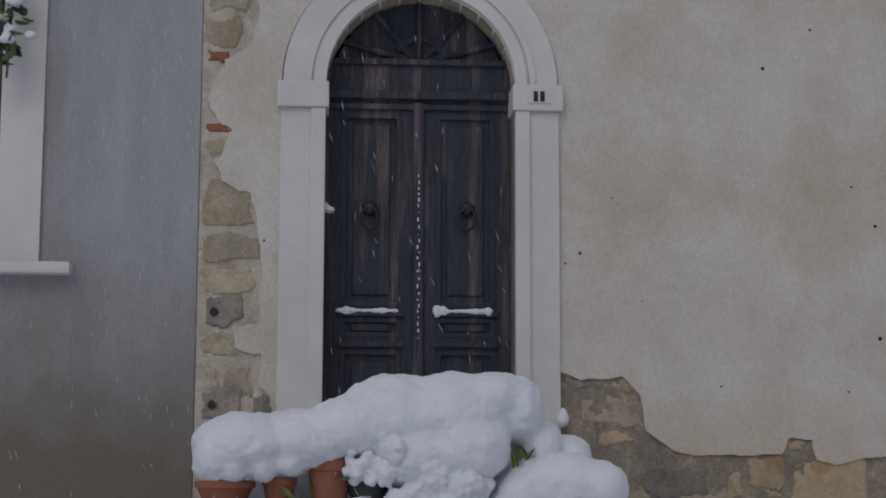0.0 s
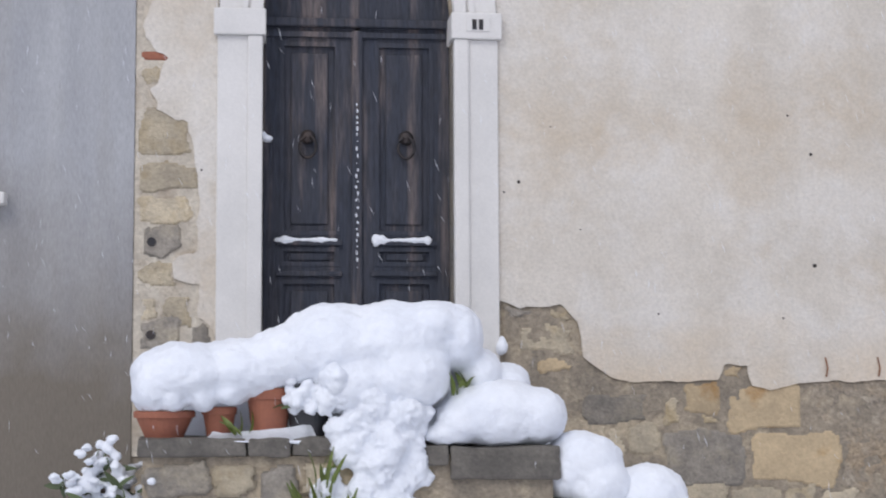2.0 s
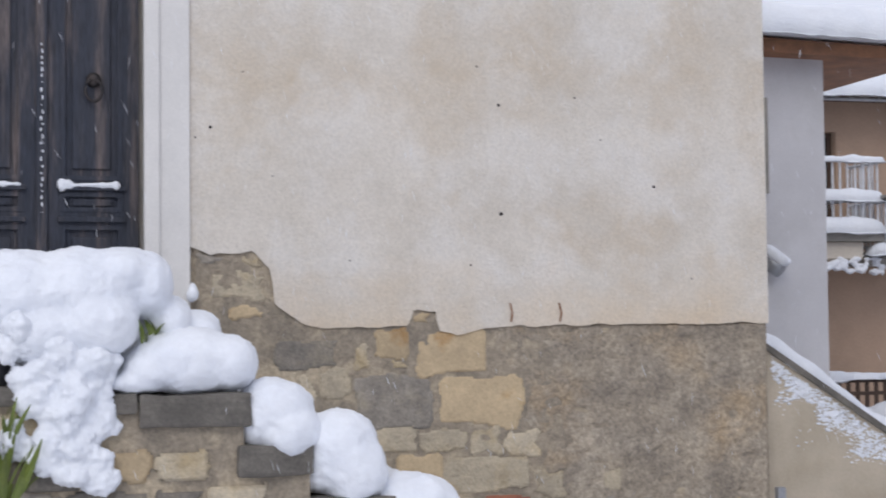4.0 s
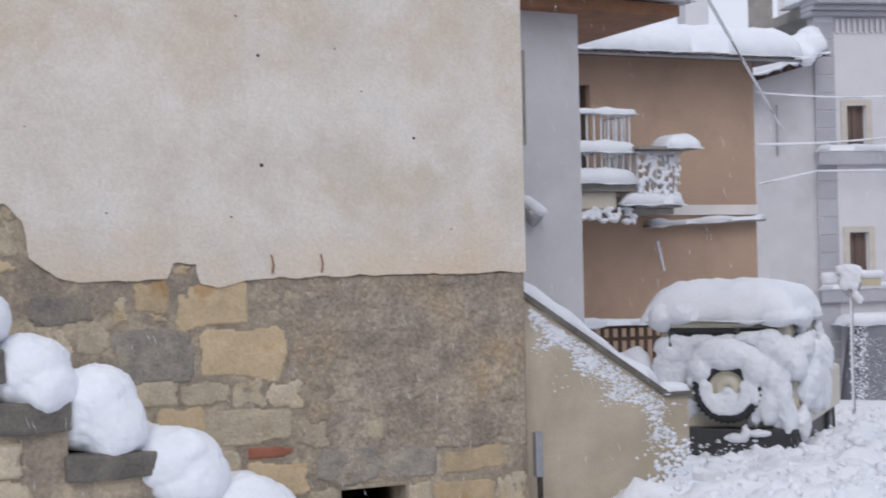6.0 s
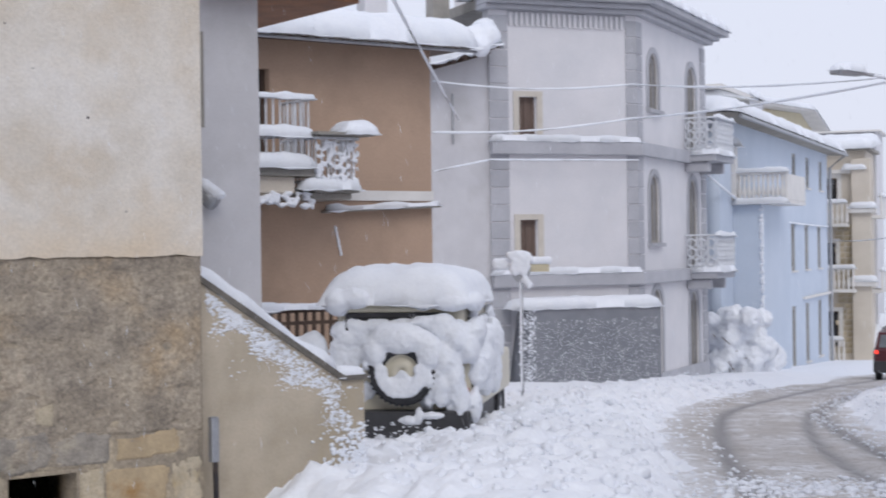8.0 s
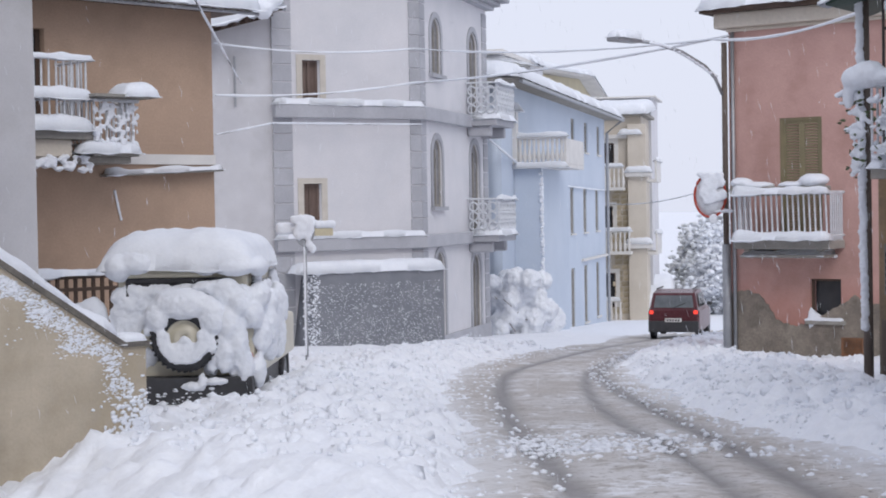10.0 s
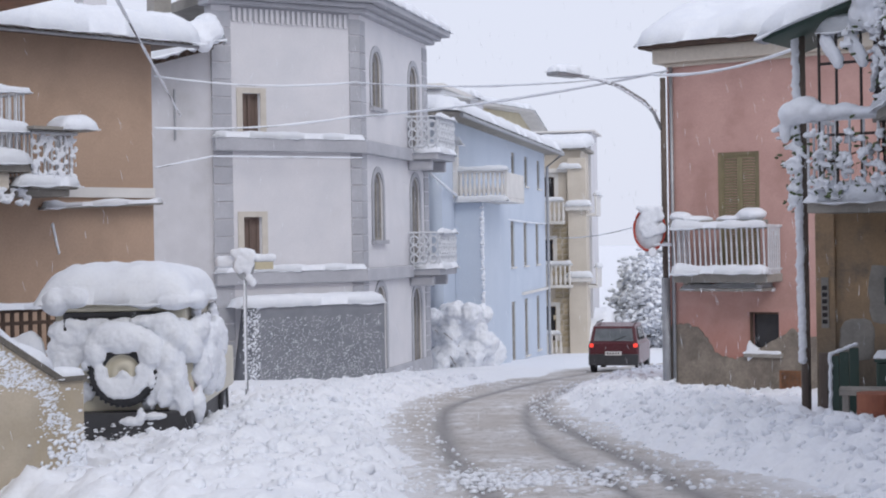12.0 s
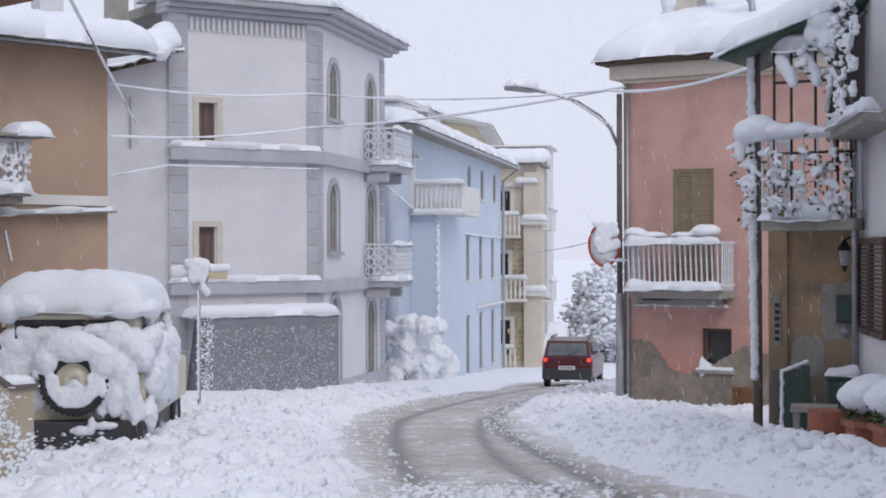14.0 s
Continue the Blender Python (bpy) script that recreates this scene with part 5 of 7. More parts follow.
edge_ = ragged([(6.5, -0.2), (2.6, -0.1), (2.25, 0.05), (2.02, -0.12), (1.4, -0.42), (1.2, -0.5), (0.85, -0.42), (0.7, -0.15), (0.5, 0.02), (0.3, 0.1), (0.0, 0.05)], 0.05, 0.05, 12)
part("base_render", plate(edge_ + [(0.0, -1.8), (6.5, -1.8)], [], -0.012, 0.0), PINKBASE, pink, "damp bare render with a torn upper edge")
part("sill", box(1.38, 2.08, -0.07, 0, -0.46, -0.39, 0.01), CONCRETE, pink)
part("vent", plate(rect(2.0, 2.38, -0.98, -0.67), [rect(2.03, 2.35, -0.95, -0.70)], -0.02, 0.0), EAVEWOOD, pink)
part("vent", box(2.02, 2.36, -0.012, 0.0, -0.96, -0.69), EAVEWOOD, pink, "rusty vent cover")
part("frieze", box(0.0, 6.5, -0.1, 0, 4.58, 4.64, 0.02), BEIGE, pink)
part("downpipe", tube([(0.1, -0.06, 4.6), (0.1, -0.06, -1.4)], 0.035, 8), GALV, pink, smooth=True)
snow("snow_drift", lumps([(1.45 + 0.05 * k, 0.04, -0.38, 0.05, 0.08, 0.05 + 0.16 * max(0, 1 - k / 6) ** 2) for k in range(12)] + [(1.4 + 0.06 * k, -0.04, -0.39, 0.05, 0.04, 0.025) for k in range(11)], 0.015, 0.006, 12), "snow drifted on a window sill", PX, PT)


def balcony(parent, x0, x1, depth, z, h, step, rail, slab=CONCRETE, thick=0.14, m=None, flare=0.0, back=0.0):
    """A slab on the wall with a barred railing on its three free sides."""
    b = part("balcony", box(x0, x1, -depth, back, z - thick, z, 0.015), slab, parent, m=m)
    top = tube([(x0 + 0.02, 0, z + h), (x0 + 0.02, -depth - flare, z + h), (x1 - 0.02, -depth - flare, z + h), (x1 - 0.02, 0, z + h)], 0.028, 6)
    part("rail", top, rail, b)
    low = tube([(x0 + 0.02, 0, z + 0.08), (x0 + 0.02, -depth + 0.03, z + 0.08), (x1 - 0.02, -depth + 0.03, z + 0.08), (x1 - 0.02, 0, z + 0.08)], 0.02, 6)
    part("rail", low, rail, b)
    front = mesh_of(tube([(0, 0, 0.0), (0, -flare * 0.2, h * 0.3), (0, -flare, h)], 0.016, 6), rail)
    for k in range(int((x1 - x0 - 0.04) / step) + 1):
        part("bar", front, rail, b, m=pose(x0 + 0.02 + k * step, -depth + 0.02, z))
    side = mesh_of(tube([(0, 0, 0.0), (0, 0, h)], 0.016, 6), rail)
    for x in (x0 + 0.02, x1 - 0.02):
        for k in range(1, int(depth / step)):
            part("bar", side, rail, b, m=pose(x, -k * step, z))
    return b


balcony(pink, 0.4, 2.08, 0.7, 0.97, 0.8, 0.095, WHITEIRON, flare=0.06)
snow("snow_drift", pillow(0.37, 2.12, -0.88, -0.55, 1.0, 0.13, 0.06), "snow banked at the foot of the balcony railing", PX, PT)
snow("snow_drift", pillow(0.37, 2.12, -0.86, -0.68, 1.77, 0.12, 0.06), "snow along the balcony rail", PX, PT)
snow("snow_mound", lumps([(0.45, -0.5, 1.95, 0.2, 0.2, 0.1), (0.75, -0.5, 1.9, 0.3, 0.2, 0.07), (1.75, -0.5, 1.97, 0.25, 0.25, 0.12), (1.4, -0.5, 1.9, 0.3, 0.2, 0.06)], 0.03, 0.012, 6), "snow heaped on balcony flower boxes", PX, PT)
part("flower_box", box(0.3, 2.0, -0.65, -0.4, 1.72, 1.88, 0.015), CONCRETE, pink)
for x in (0.4, 1.7):
    part("bracket", box(x + 0.1, x + 0.2, -0.55, 0, 0.72, 0.83, 0.01), CONCRETE, pink)
snow("snow_drift", pillow(0.45, 1.95, -0.6, -0.02, 0.73, 0.09, 0.06), "snow on the ledge under the balcony", PX, PT)
part("ledge", box(0.45, 1.95, -0.6, 0, 0.68, 0.73, 0.01), CONCRETE, pink)
for xx, zz in ((4.62, 4.1), (4.62, 0.86)):
    b = balcony(white, 4.3, 6.3, 0.9, zz, 1.0, 0.16, WHITEIRON, QUOIN, 0.2, mr)
    hoop = [(0.12 * math.cos(a), 0, 0.12 * math.sin(a)) for a in np.linspace(0, math.tau, 13)]
    scroll = mesh_of(tube(hoop, 0.024, 6), WHITEIRON)
    for j in range(3):
        for k in range(7):
            part("scroll", scroll, WHITEIRON, b, m=pose(4.47 + 0.28 * k, -0.9, zz + 0.26 + 0.26 * j))
        for k in range(3):
            part("scroll", scroll, WHITEIRON, b, m=pose(4.32, -0.18 - 0.27 * k, zz + 0.26 + 0.26 * j, 0, 0, 90))
    for k in range(6):
        part("scroll", tube([(4.45 + k * 0.32 + 0.1 * math.cos(t) * (1 - t / 9), -0.88, zz + 0.5 + 0.3 * math.sin(t) * (1 - t / 9)) for t in np.linspace(0, 6.5, 16)], 0.022, 6), WHITEIRON, b)
    for x in (4.5, 6.0):
        part("bracket", box(x - 0.1, x + 0.1, -0.7, 0, zz - 0.5, zz - 0.2, 0.06), QUOIN, b)
    snow("snow_drift", pillow(4.25, 6.35, -1.0, -0.1, zz, 0.3), "snow on a balcony floor", WX, 32)
    snow("snow_drift", pillow(4.25, 6.35, -0.98, -0.8, zz + 1.0, 0.1), "snow on a balcony rail", WX, 32)
ob = balcony(orange, -4.6, -2.8, 1.0, 2.84, 1.02, 0.12, WHITEIRON)
balcony(orange, -2.8, -2.02, 1.0, 2.56, 0.72, 0.11, WHITEIRON, thick=0.1)
part("bracket", box(-3.0, -2.1, -0.9, 0, 2.36, 2.46, 0.02), CONCRETE, orange)
part("bracket", box(-4.6, -3.1, -0.9, 0, 2.45, 2.7, 0.02), BEIGE, orange)
for x0, x1, z, h, l in ((-4.6, -2.78, 2.84, 0.24, "snow on the balcony floor edge"), (-3.05, -1.98, 2.52, 0.18, "snow on the lower balcony floor"), (-4.6, -2.8, 3.3, 0.16, "snow on a balcony shelf")):
    snow("snow_drift", pillow(x0, x1, -1.1, -0.75, z, h, 0.07), l, OX, OT)
snow("snow_drift", pillow(-4.6, -2.78, -1.06, -0.95, 3.87, 0.06, 0.05), "snow line on the balcony rail", OX, OT)
r = random.Random(4)
snow("snow_crust", lumps([(-2.42 + r.uniform(-0.38, 0.36), -1.02, 2.6 + r.uniform(0, 0.64), r.uniform(0.015, 0.04), 0.022, r.uniform(0.02, 0.06)) for _ in range(150)], 0.013, 0.008, 16), "snow caked in the balcony railing", OX, OT)
snow("snow_drift", pillow(-2.42, -1.8, -1.3, -0.7, 3.36, 0.2, 0.05), "snow cap on a balcony table", OX, OT)
part("shelf", box(-2.9, -1.85, -1.25, -0.75, 3.32, 3.36), CONCRETE, orange)
snow("snow_mound", lumps([(-3.1 + r.uniform(-0.6, 0.3), -0.9, 2.36 + r.uniform(-0.12, 0.1), r.uniform(0.03, 0.07), 0.06, r.uniform(0.025, 0.05)) for _ in range(44)], 0.018, 0.016, 12), "snow on trailing balcony plants", OX, OT)
part("ledge", plate([(-2.1, 2.18), (0.06, 2.27), (0.06, 2.32), (-2.1, 2.22)], [], -0.22, 0), CONCRETE, orange)
snow("snow_drift", pillow(-2.1, 0.1, -0.24, 0.0, 2.22, 0.08, 0.06, rise=lambda x, y: 0.045 * (x + 2.1)), "snow on a sloping wall ledge", OX, OT)
snow("snow_streak", lumps([(-1.85 + 0.1 * k / 9, -0.01, 1.95 - 0.42 * k / 9, 0.025, 0.02, 0.04) for k in range(10)], 0.012, 0.006, 15), "streak of snow stuck to the wall", OX, OT)
# rafters and tiles at the orange eave
for x in np.arange(-6.9, 0.5, 0.24):
    part("tile", tube([(x, -0.6, 4.86), (x, -0.2, 4.9)], 0.05, 8), CONCRETE, orange)
part("gutter", tube([(-7, -0.66, 4.8), (0.5, -0.66, 4.8)], 0.026, 8), GALV, orange)
# low railing before the orange house
rail = thing("iron_railing", "low brown railing with snow on its bar", "railing", OX, OT)
part("bar", box(-5, -1.6, -2.05, -2.0, 0.72, 0.78), DARKWOOD, rail)
part("bar", box(-5, -1.6, -2.05, -2.0, 0.55, 0.6), DARKWOOD, rail)
for x in np.arange(-4.9, -1.6, 0.14):
    part("upright", box(x, x + 0.05, -2.04, -2.01, -1.2, 0.72), DARKWOOD, rail)
snow("snow_drift", pillow(-5, -1.55, -2.12, -1.93, 0.78, 0.08, 0.06), "snow on a railing bar", OX, OT)

# grey house details: eave boards, lamp stub, snow
snow("snow_drift", pillow(-5, 1.2, -0.5, 5, 4.5, 0.4, rise=lambda x, y: -0.03 * x), "deep snow on the eave", GX, GT)
part("awning", tube([(-0.72, -0.02, 2.22), (-0.62, -0.16, 2.1)], 0.09, 10), GALV, grey, "grey metal flue stub", smooth=True)
snow("snow_mound", lumps([(-0.7 + 0.025 * k, -0.05 - 0.03 * k, 2.31 - 0.03 * k, 0.09, 0.09, 0.06) for k in range(5)], 0.025, 0.01, 8), "snow on a flue stub", GX, GT)
part("shutter", box(-0.72, -0.665, -0.03, 0.0, 2.9, 3.9), CONCRETE, grey)
# snow on the stair coping and stuck to the parapet
snow("snow_drift", pillow(-0.6, 1.22, 0.0, 0.22, 0.0, 0.12, 0.05, rise=lambda x, y: 0.58 + (1.22 - x) * 0.654), "snow on the sloping stair coping", SX, ST)
snow("snow_drift", pillow(1.18, 1.46, -0.03, 0.24, 0.58, 0.04, 0.04), "thin snow on the coping end", SX, ST)
r = random.Random(21)
bits = []
for _ in range(5200):
    x = r.uniform(0.0, 1.42)
    top = 1.3 - 0.62 * x if x < 1.2 else 0.5
    z = top - abs(r.gauss(0, 0.16)) - 0.01 - 0.22 * x * r.random()
    if r.random() > 0.75 + 1.3 * noise.noise((x * 4, z * 4, 2.0)) - 1.5 * (top - z):
        continue
    s = r.uniform(0.0025, 0.006) + 0.012 * r.random() ** 6
    bits.append((x, -0.002, z, s * 1.8, s * 0.3, s * 0.8))
bits += [(1.42 - abs(r.gauss(0, 0.16)), -0.004, -0.35 + abs(r.gauss(0, 0.22)), r.uniform(0.01, 0.03), 0.012, r.uniform(0.01, 0.025)) for _ in range(420)]
bits = [b for b in bits if b[0] < 1.42]
tagged(snow("snow_crust", flecks(bits), "crusts of wind-blown snow on the stair parapet", SX, ST), kind="stuff")
r = random.Random(33)
bits = [(r.uniform(-3.5, 0.0), -0.9, -1.9 + 1.75 * r.random() ** 1.7, r.uniform(0.006, 0.024) * r.random() + 0.004, 0.006, r.uniform(0.004, 0.012)) for _ in range(2400)] + [(r.uniform(-3.75, -3.3), -0.9, r.uniform(-2.0, 0.1), r.uniform(0.008, 0.035), 0.015, r.uniform(0.008, 0.03)) for _ in range(420)]
tagged(snow("snow_crust", flecks(bits), "flecks of wind-blown snow stuck to the porch", WX, -11.9), kind="stuff")


# ---- cluttered brown house and the near white wall ----
NX, NT = (16.18, 10.51, 0), -77.0
brown = thing("brown_house", "peeling ochre-brown house with a cluttered snowy balcony", "house", NX, NT)
part("wall", box(0.0, 1.6, 0, 0.4, -1.4, 1.86), OCHRE, brown)
part("terrace", box(0.0, 1.6, 0, 3.0, 1.86, 1.98), CONCRETE, brown)
part("pilaster", box(0.0, 0.24, -0.05, 0, -1.4, 1.86, 0.015), OCHRE, brown, "faded ochre pilaster")
part("patch", stone(0.62, 1.08, 0.55, 1.26, 0.0, 0.012, 5, 0.2), CONCRETE, brown, "patch of grey cement")
part("patch", stone(0.26, 0.7, 0.1, 0.62, 0.0, 0.01, 6, 0.3), CONCRETE, brown, "patch of grey cement")
sign = part("name_board", box(0.075, 0.165, -0.07, -0.052, 0.5, 1.1), CONCRETE, brown, "narrow upright board with dark marks")
for k in range(6):
    part("bar", box(0.09, 0.15, -0.076, -0.069, 0.55 + k * 0.08, 0.6 + k * 0.08), IRON, sign)
meter = part("meter_box", box(0.84, 1.04, -0.1, 0, 0.78, 1.1, 0.01), GREENPAINT, brown, "dark green meter box")
part("lid", box(0.86, 1.02, -0.112, -0.1, 0.8, 1.08, 0.006), GREENPAINT, meter)
gau = tube([(0.93, 0.0, 0.68), (0.93, -0.06, 0.68)], 0.06, 14)
part("gauge", gau, GALV, brown, smooth=True)
b = balcony(brown, 0.26, 1.34, 1.0, 1.98, 0.92, 0.16, WHITEIRON, CONCRETE, 0.13)
for x, z1 in ((0.42, 3.9), (0.62, 3.9), (0.9, 3.95), (1.15, 3.95), (1.3, 3.95)):
    part("upright", tube([(x, -0.98, 1.98), (x, -0.98, z1)], 0.018, 6), IRON, b)
for z in (2.72, 3.52):
    part("crossbar", tube([(0.42, -0.98, z), (1.34, -0.98, z)], 0.018, 6), IRON, b)
part("hoop", tube([(1.14, -0.98, 2.5), (1.14, -0.98, 3.02), (1.2, -0.98, 3.1), (1.34, -0.98, 3.1)], 0.022, 6), IRON, b)
roof = part("awning", plate([(-0.2, 3.82), (1.7, 4.42), (1.7, 4.48), (-0.2, 3.88)], [], -1.1, 0.3), GREENPAINT, brown, "dark green corrugated awning")
snow("snow_drift", pillow(-0.25, 1.7, -1.2, 0.3, 3.88, 0.3, 0.07, rise=lambda x, y: 0.316 * (x + 0.2)), "deep snow on the corrugated awning", NX, NT)
r = random.Random(14)
snow("snow_mound", lumps([(0.1, -1.0, 2.98, 0.16, 0.16, 0.14), (0.25, -1.0, 3.02, 0.2, 0.18, 0.16), (0.45, -1.0, 2.98, 0.2, 0.15, 0.1), (0.7, -1.0, 2.98, 0.22, 0.12, 0.085), (0.95, -1.0, 2.95, 0.22, 0.1, 0.065), (1.2, -1.0, 2.93, 0.2, 0.08, 0.04),
                         (0.02, -1.02, 2.8, 0.06, 0.07, 0.16)], 0.022, 0.012, 8), "thick snow along the balcony rail", NX, NT)
snow("snow_drift", pillow(0.24, 1.2, -1.08, -0.6, 1.98, 0.2, 0.06), "snow on the balcony slab", NX, NT)
for x in (0.5, 0.78):
    snow("snow_roll", lumps([(x + 0.035 * k, -0.97, 3.78 - 0.06 * k, 0.085 - 0.006 * abs(k - 1), 0.08, 0.1) for k in range(5)], 0.02, 0.006, 8), "curled slab of snow sagging from the awning frame", NX, NT)
snow("snow_drift", pillow(0.4, 0.95, -1.08, -0.85, 3.88, 0.17, 0.05), "snow on the awning frame", NX, NT)
hedge = thing("balcony_plants", "leafy balcony plants loaded with snow", "plant", NX, NT)
mesh = mesh_of(leaf_blade(0.07, 0.016, 0.4), GREEN)
spots = [(r.uniform(0.3, 1.3), -1.0 + r.uniform(-0.15, 0.1), r.uniform(2.0, 2.75)) for _ in range(90)] + [(r.gauss(1.1, 0.14), -1.0 + r.uniform(-0.15, 0.1), r.uniform(3.55, 4.3)) for _ in range(60)]
spots += [(0.08 + r.gauss(0, 0.07), -0.95, r.uniform(1.9, 2.9)) for _ in range(30)]
for x, y, z in spots + [(x + r.gauss(0, 0.07), y - 0.03, z + r.gauss(0, 0.07)) for x, y, z in spots]:
    part("leaf", mesh, GREEN, hedge, m=pose(x, y, z, r.uniform(-90, 90), r.uniform(-90, 90), r.uniform(0, 360)))
part("stem", tube([(0.3, -0.9, 1.99), (0.5, -1.0, 2.4), (1.1, -1.0, 2.6), (1.15, -0.98, 3.6), (1.1, -1.0, 4.2)], 0.012), DARKWOOD, hedge)
snow("snow_crust", lumps([(x + r.gauss(0, 0.03), y - 0.02, z + 0.03 + r.gauss(0, 0.03), r.uniform(0.016, 0.055), 0.035, r.uniform(0.014, 0.04)) for x, y, z in spots * 3], 0.014, 0.014, 14), "clotted snow on the balcony plants", NX, NT)
snow("snow_mound", lumps([(1.0, -1.0, 4.2, 0.2, 0.2, 0.2), (1.1, -1.0, 3.95, 0.16, 0.18, 0.18), (0.9, -1.0, 4.05, 0.12, 0.14, 0.16)], 0.025, 0.02, 7), "snow mass over climbing plants", NX, NT)

NW, NWT = (16.13, 9.27, 0), 38.0
near = thing("near_white_house", "white house wall with louvred shutters and brick base", "house", NW, NWT)
part("wall", box(-12, 0.05, -0.4, 0, 0.19, 6.0), WHITEWALL, near)
part("base", box(-12, 0.05, -0.4, 0.03, -1.2, 0.19, 0.01), TERRACOTTA, near, "red-brown base course")
for x0, x1 in ((-0.85, 0.0), (-1.9, -0.95)):
    sh = part("shutter", plate(rect(x0, x1, 0.7, 1.76), [rect(x0 + 0.06, x1 - 0.06, 0.76, 1.7)], 0.0, 0.05), DARKWOOD, near, "dark louvred shutter")
    slat = mesh_of(box(x0 + 0.06, x1 - 0.06, 0.005, 0.03, -0.008, 0.014), DARKWOOD)
    for z in np.arange(0.78, 1.7, 0.045):
        part("slat", slat, DARKWOOD, sh, m=pose(0, 0, z))
part("downpipe", tube([(-0.12, 0.07, 6), (-0.12, 0.07, -0.6)], 0.04, 8), GALV, near, smooth=True)
nb = part("balcony", box(-3.0, -0.2, 0, 0.4, 2.85, 2.97, 0.02), CONCRETE, near, "small balcony with plants hanging through its bars")
for k in range(20):
    part("bar", tube([(-2.9 + k * 0.14, 0.37, 2.97), (-2.9 + k * 0.14, 0.37, 3.9)], 0.012, 6), IRON, nb)
part("rail", tube([(-3.0, 0.37, 3.9), (-0.22, 0.37, 3.9), (-0.22, 0, 3.9)], 0.02, 6), IRON, nb)
snow("snow_drift", pillow(-3.0, -0.15, 0.2, 0.48, 2.97, 0.16, 0.08), "snow on the small balcony", NW, NWT)
bits = [(r.uniform(-2.6, -0.3), 0.4, r.uniform(3.0, 4.3)) for _ in range(70)]
vine = thing("climbing_plant", "trailing balcony plant with snow on it", "plant", NW, NWT)
for x, y, z in bits:
    part("leaf", mesh, GREEN, vine, m=pose(x, y, z, r.uniform(-90, 90), r.uniform(-90, 90), r.uniform(0, 360)))
part("stem", tube([(-2.6, 0.39, 2.98), (-1.0, 0.4, 3.6), (-0.3, 0.39, 3.9)], 0.012), DARKWOOD, vine)
snow("snow_crust", lumps([(x + r.gauss(0, 0.05), y, z + 0.03 + r.gauss(0, 0.05), r.uniform(0.02, 0.06), 0.045, r.uniform(0.02, 0.045)) for x, y, z in bits * 3], 0.017, 0.016, 12), "clotted snow on a trailing plant", NW, NWT)
lan = thing("wall_lantern", "small black iron wall lantern", "lamp", NX, NT)
part("arm", tube([(1.1, -0.02, 1.75), (1.1, -0.2, 1.8), (1.0, -0.28, 1.74)], 0.012, 6), IRON, lan)
part("cap", lathe([(0.01, 1.75), (0.07, 1.66), (0.085, 1.62), (0.02, 1.62)], 8, centre=(1.0, -0.28, 0)), IRON, lan)
part("glass", lathe([(0.065, 1.62), (0.045, 1.45), (0.01, 1.44)], 8, centre=(1.0, -0.28, 0)), GALV, lan, "frosted glass")
part("tip", lathe([(0.045, 1.45), (0.03, 1.42), (0.008, 1.37)], 8, centre=(1.0, -0.28, 0)), IRON, lan)

# utility pole with a strip of driven snow
pole = thing("utility_pole", "weathered wooden utility pole with snow down one side", "pole", (15.7, 10.36, 0), 30)
part("shaft", tube([(0, 0, -0.9), (0, 0, 1.5), (-0.03, 0, 3.95)], 0.08, 14, radii=[0.058, 0.05, 0.042]), POLEWOOD, pole, smooth=True)
snow("snow_ridge", lumps([(-0.03 + r.uniform(-0.01, 0.01) - 0.01 * max(0, zz), -0.055, zz, 0.052, 0.05, 0.05) for zz in np.arange(0.15, 3.95, 0.05)], 0.014, 0.014, 16), "strip of snow plastered on the pole", (15.7, 10.36, 0), -62)
gate = thing("gate_leaf", "open dark green wooden gate leaf edged with snow", "gate", (15.6, 10.0, 0), -60)
for k in range(3):
    part("board", box(0.015 + k * 0.11, 0.12 + k * 0.11, 0, 0.03, -0.75, 0.22 + 0.045 * k, 0.004), GREENPAINT, gate)
part("post", box(-0.1, 0.0, -0.02, 0.08, -0.8, 0.25, 0.008), POLEWOOD, gate)
snow("snow_ridge", lumps([(0.02 + r.uniform(-0.01, 0.01), -0.01, z, 0.03, 0.02, 0.05) for z in np.arange(-0.7, 0.24, 0.04)] + [(0.05 + k * 0.05, 0.01, 0.25 + k * 0.02, 0.04, 0.03, 0.025) for k in range(6)], 0.014, 0.008, 14), "snow along the gate edge", (15.6, 10.0, 0), -60)

# clutter by the brown house
binn = thing("green_bin", "dark green bin with snow on its lid", "bin", (15.5, 9.12, -0.66), -60)
part("body", box(-0.17, 0.17, -0.17, 0.17, 0, 0.86, 0.03), GREENPAINT, binn)
part("lid", box(-0.19, 0.19, -0.19, 0.19, 0.86, 0.92, 0.02), GREENPAINT, binn)
snow("snow_drift", pillow(-0.2, 0.2, -0.2, 0.2, 0.92, 0.07, 0.04), "snow on a bin lid", (15.5, 9.12, -0.66), -60)
bench = thing("stone_bench", "low stone bench with dark gap beneath", "bench", (14.95, 9.15, -0.62), -60)
part("seat", box(-0.25, 0.25, -0.15, 0.2, 0.5, 0.57, 0.01), CONCRETE, bench)
for x in (-0.22, 0.16):
    part("leg", box(x, x + 0.07, -0.12, 0.17, 0, 0.5, 0.01), CONCRETE, bench)
jar = thing("stone_jar", "rounded grey stone jar with snow in it", "plant pot", (14.2, 8.9, -0.62), 0)
part("body", lathe([(0.09, 0), (0.13, 0.08), (0.14, 0.2), (0.11, 0.27), (0.12, 0.3), (0.09, 0.3), (0.02, 0.26)], 18), CONCRETE, jar, smooth=True)
barrel = thing("rusty_barrel", "rust-brown metal barrel beside a wall", "barrel", (14.3, 8.6, -0.62), 0)
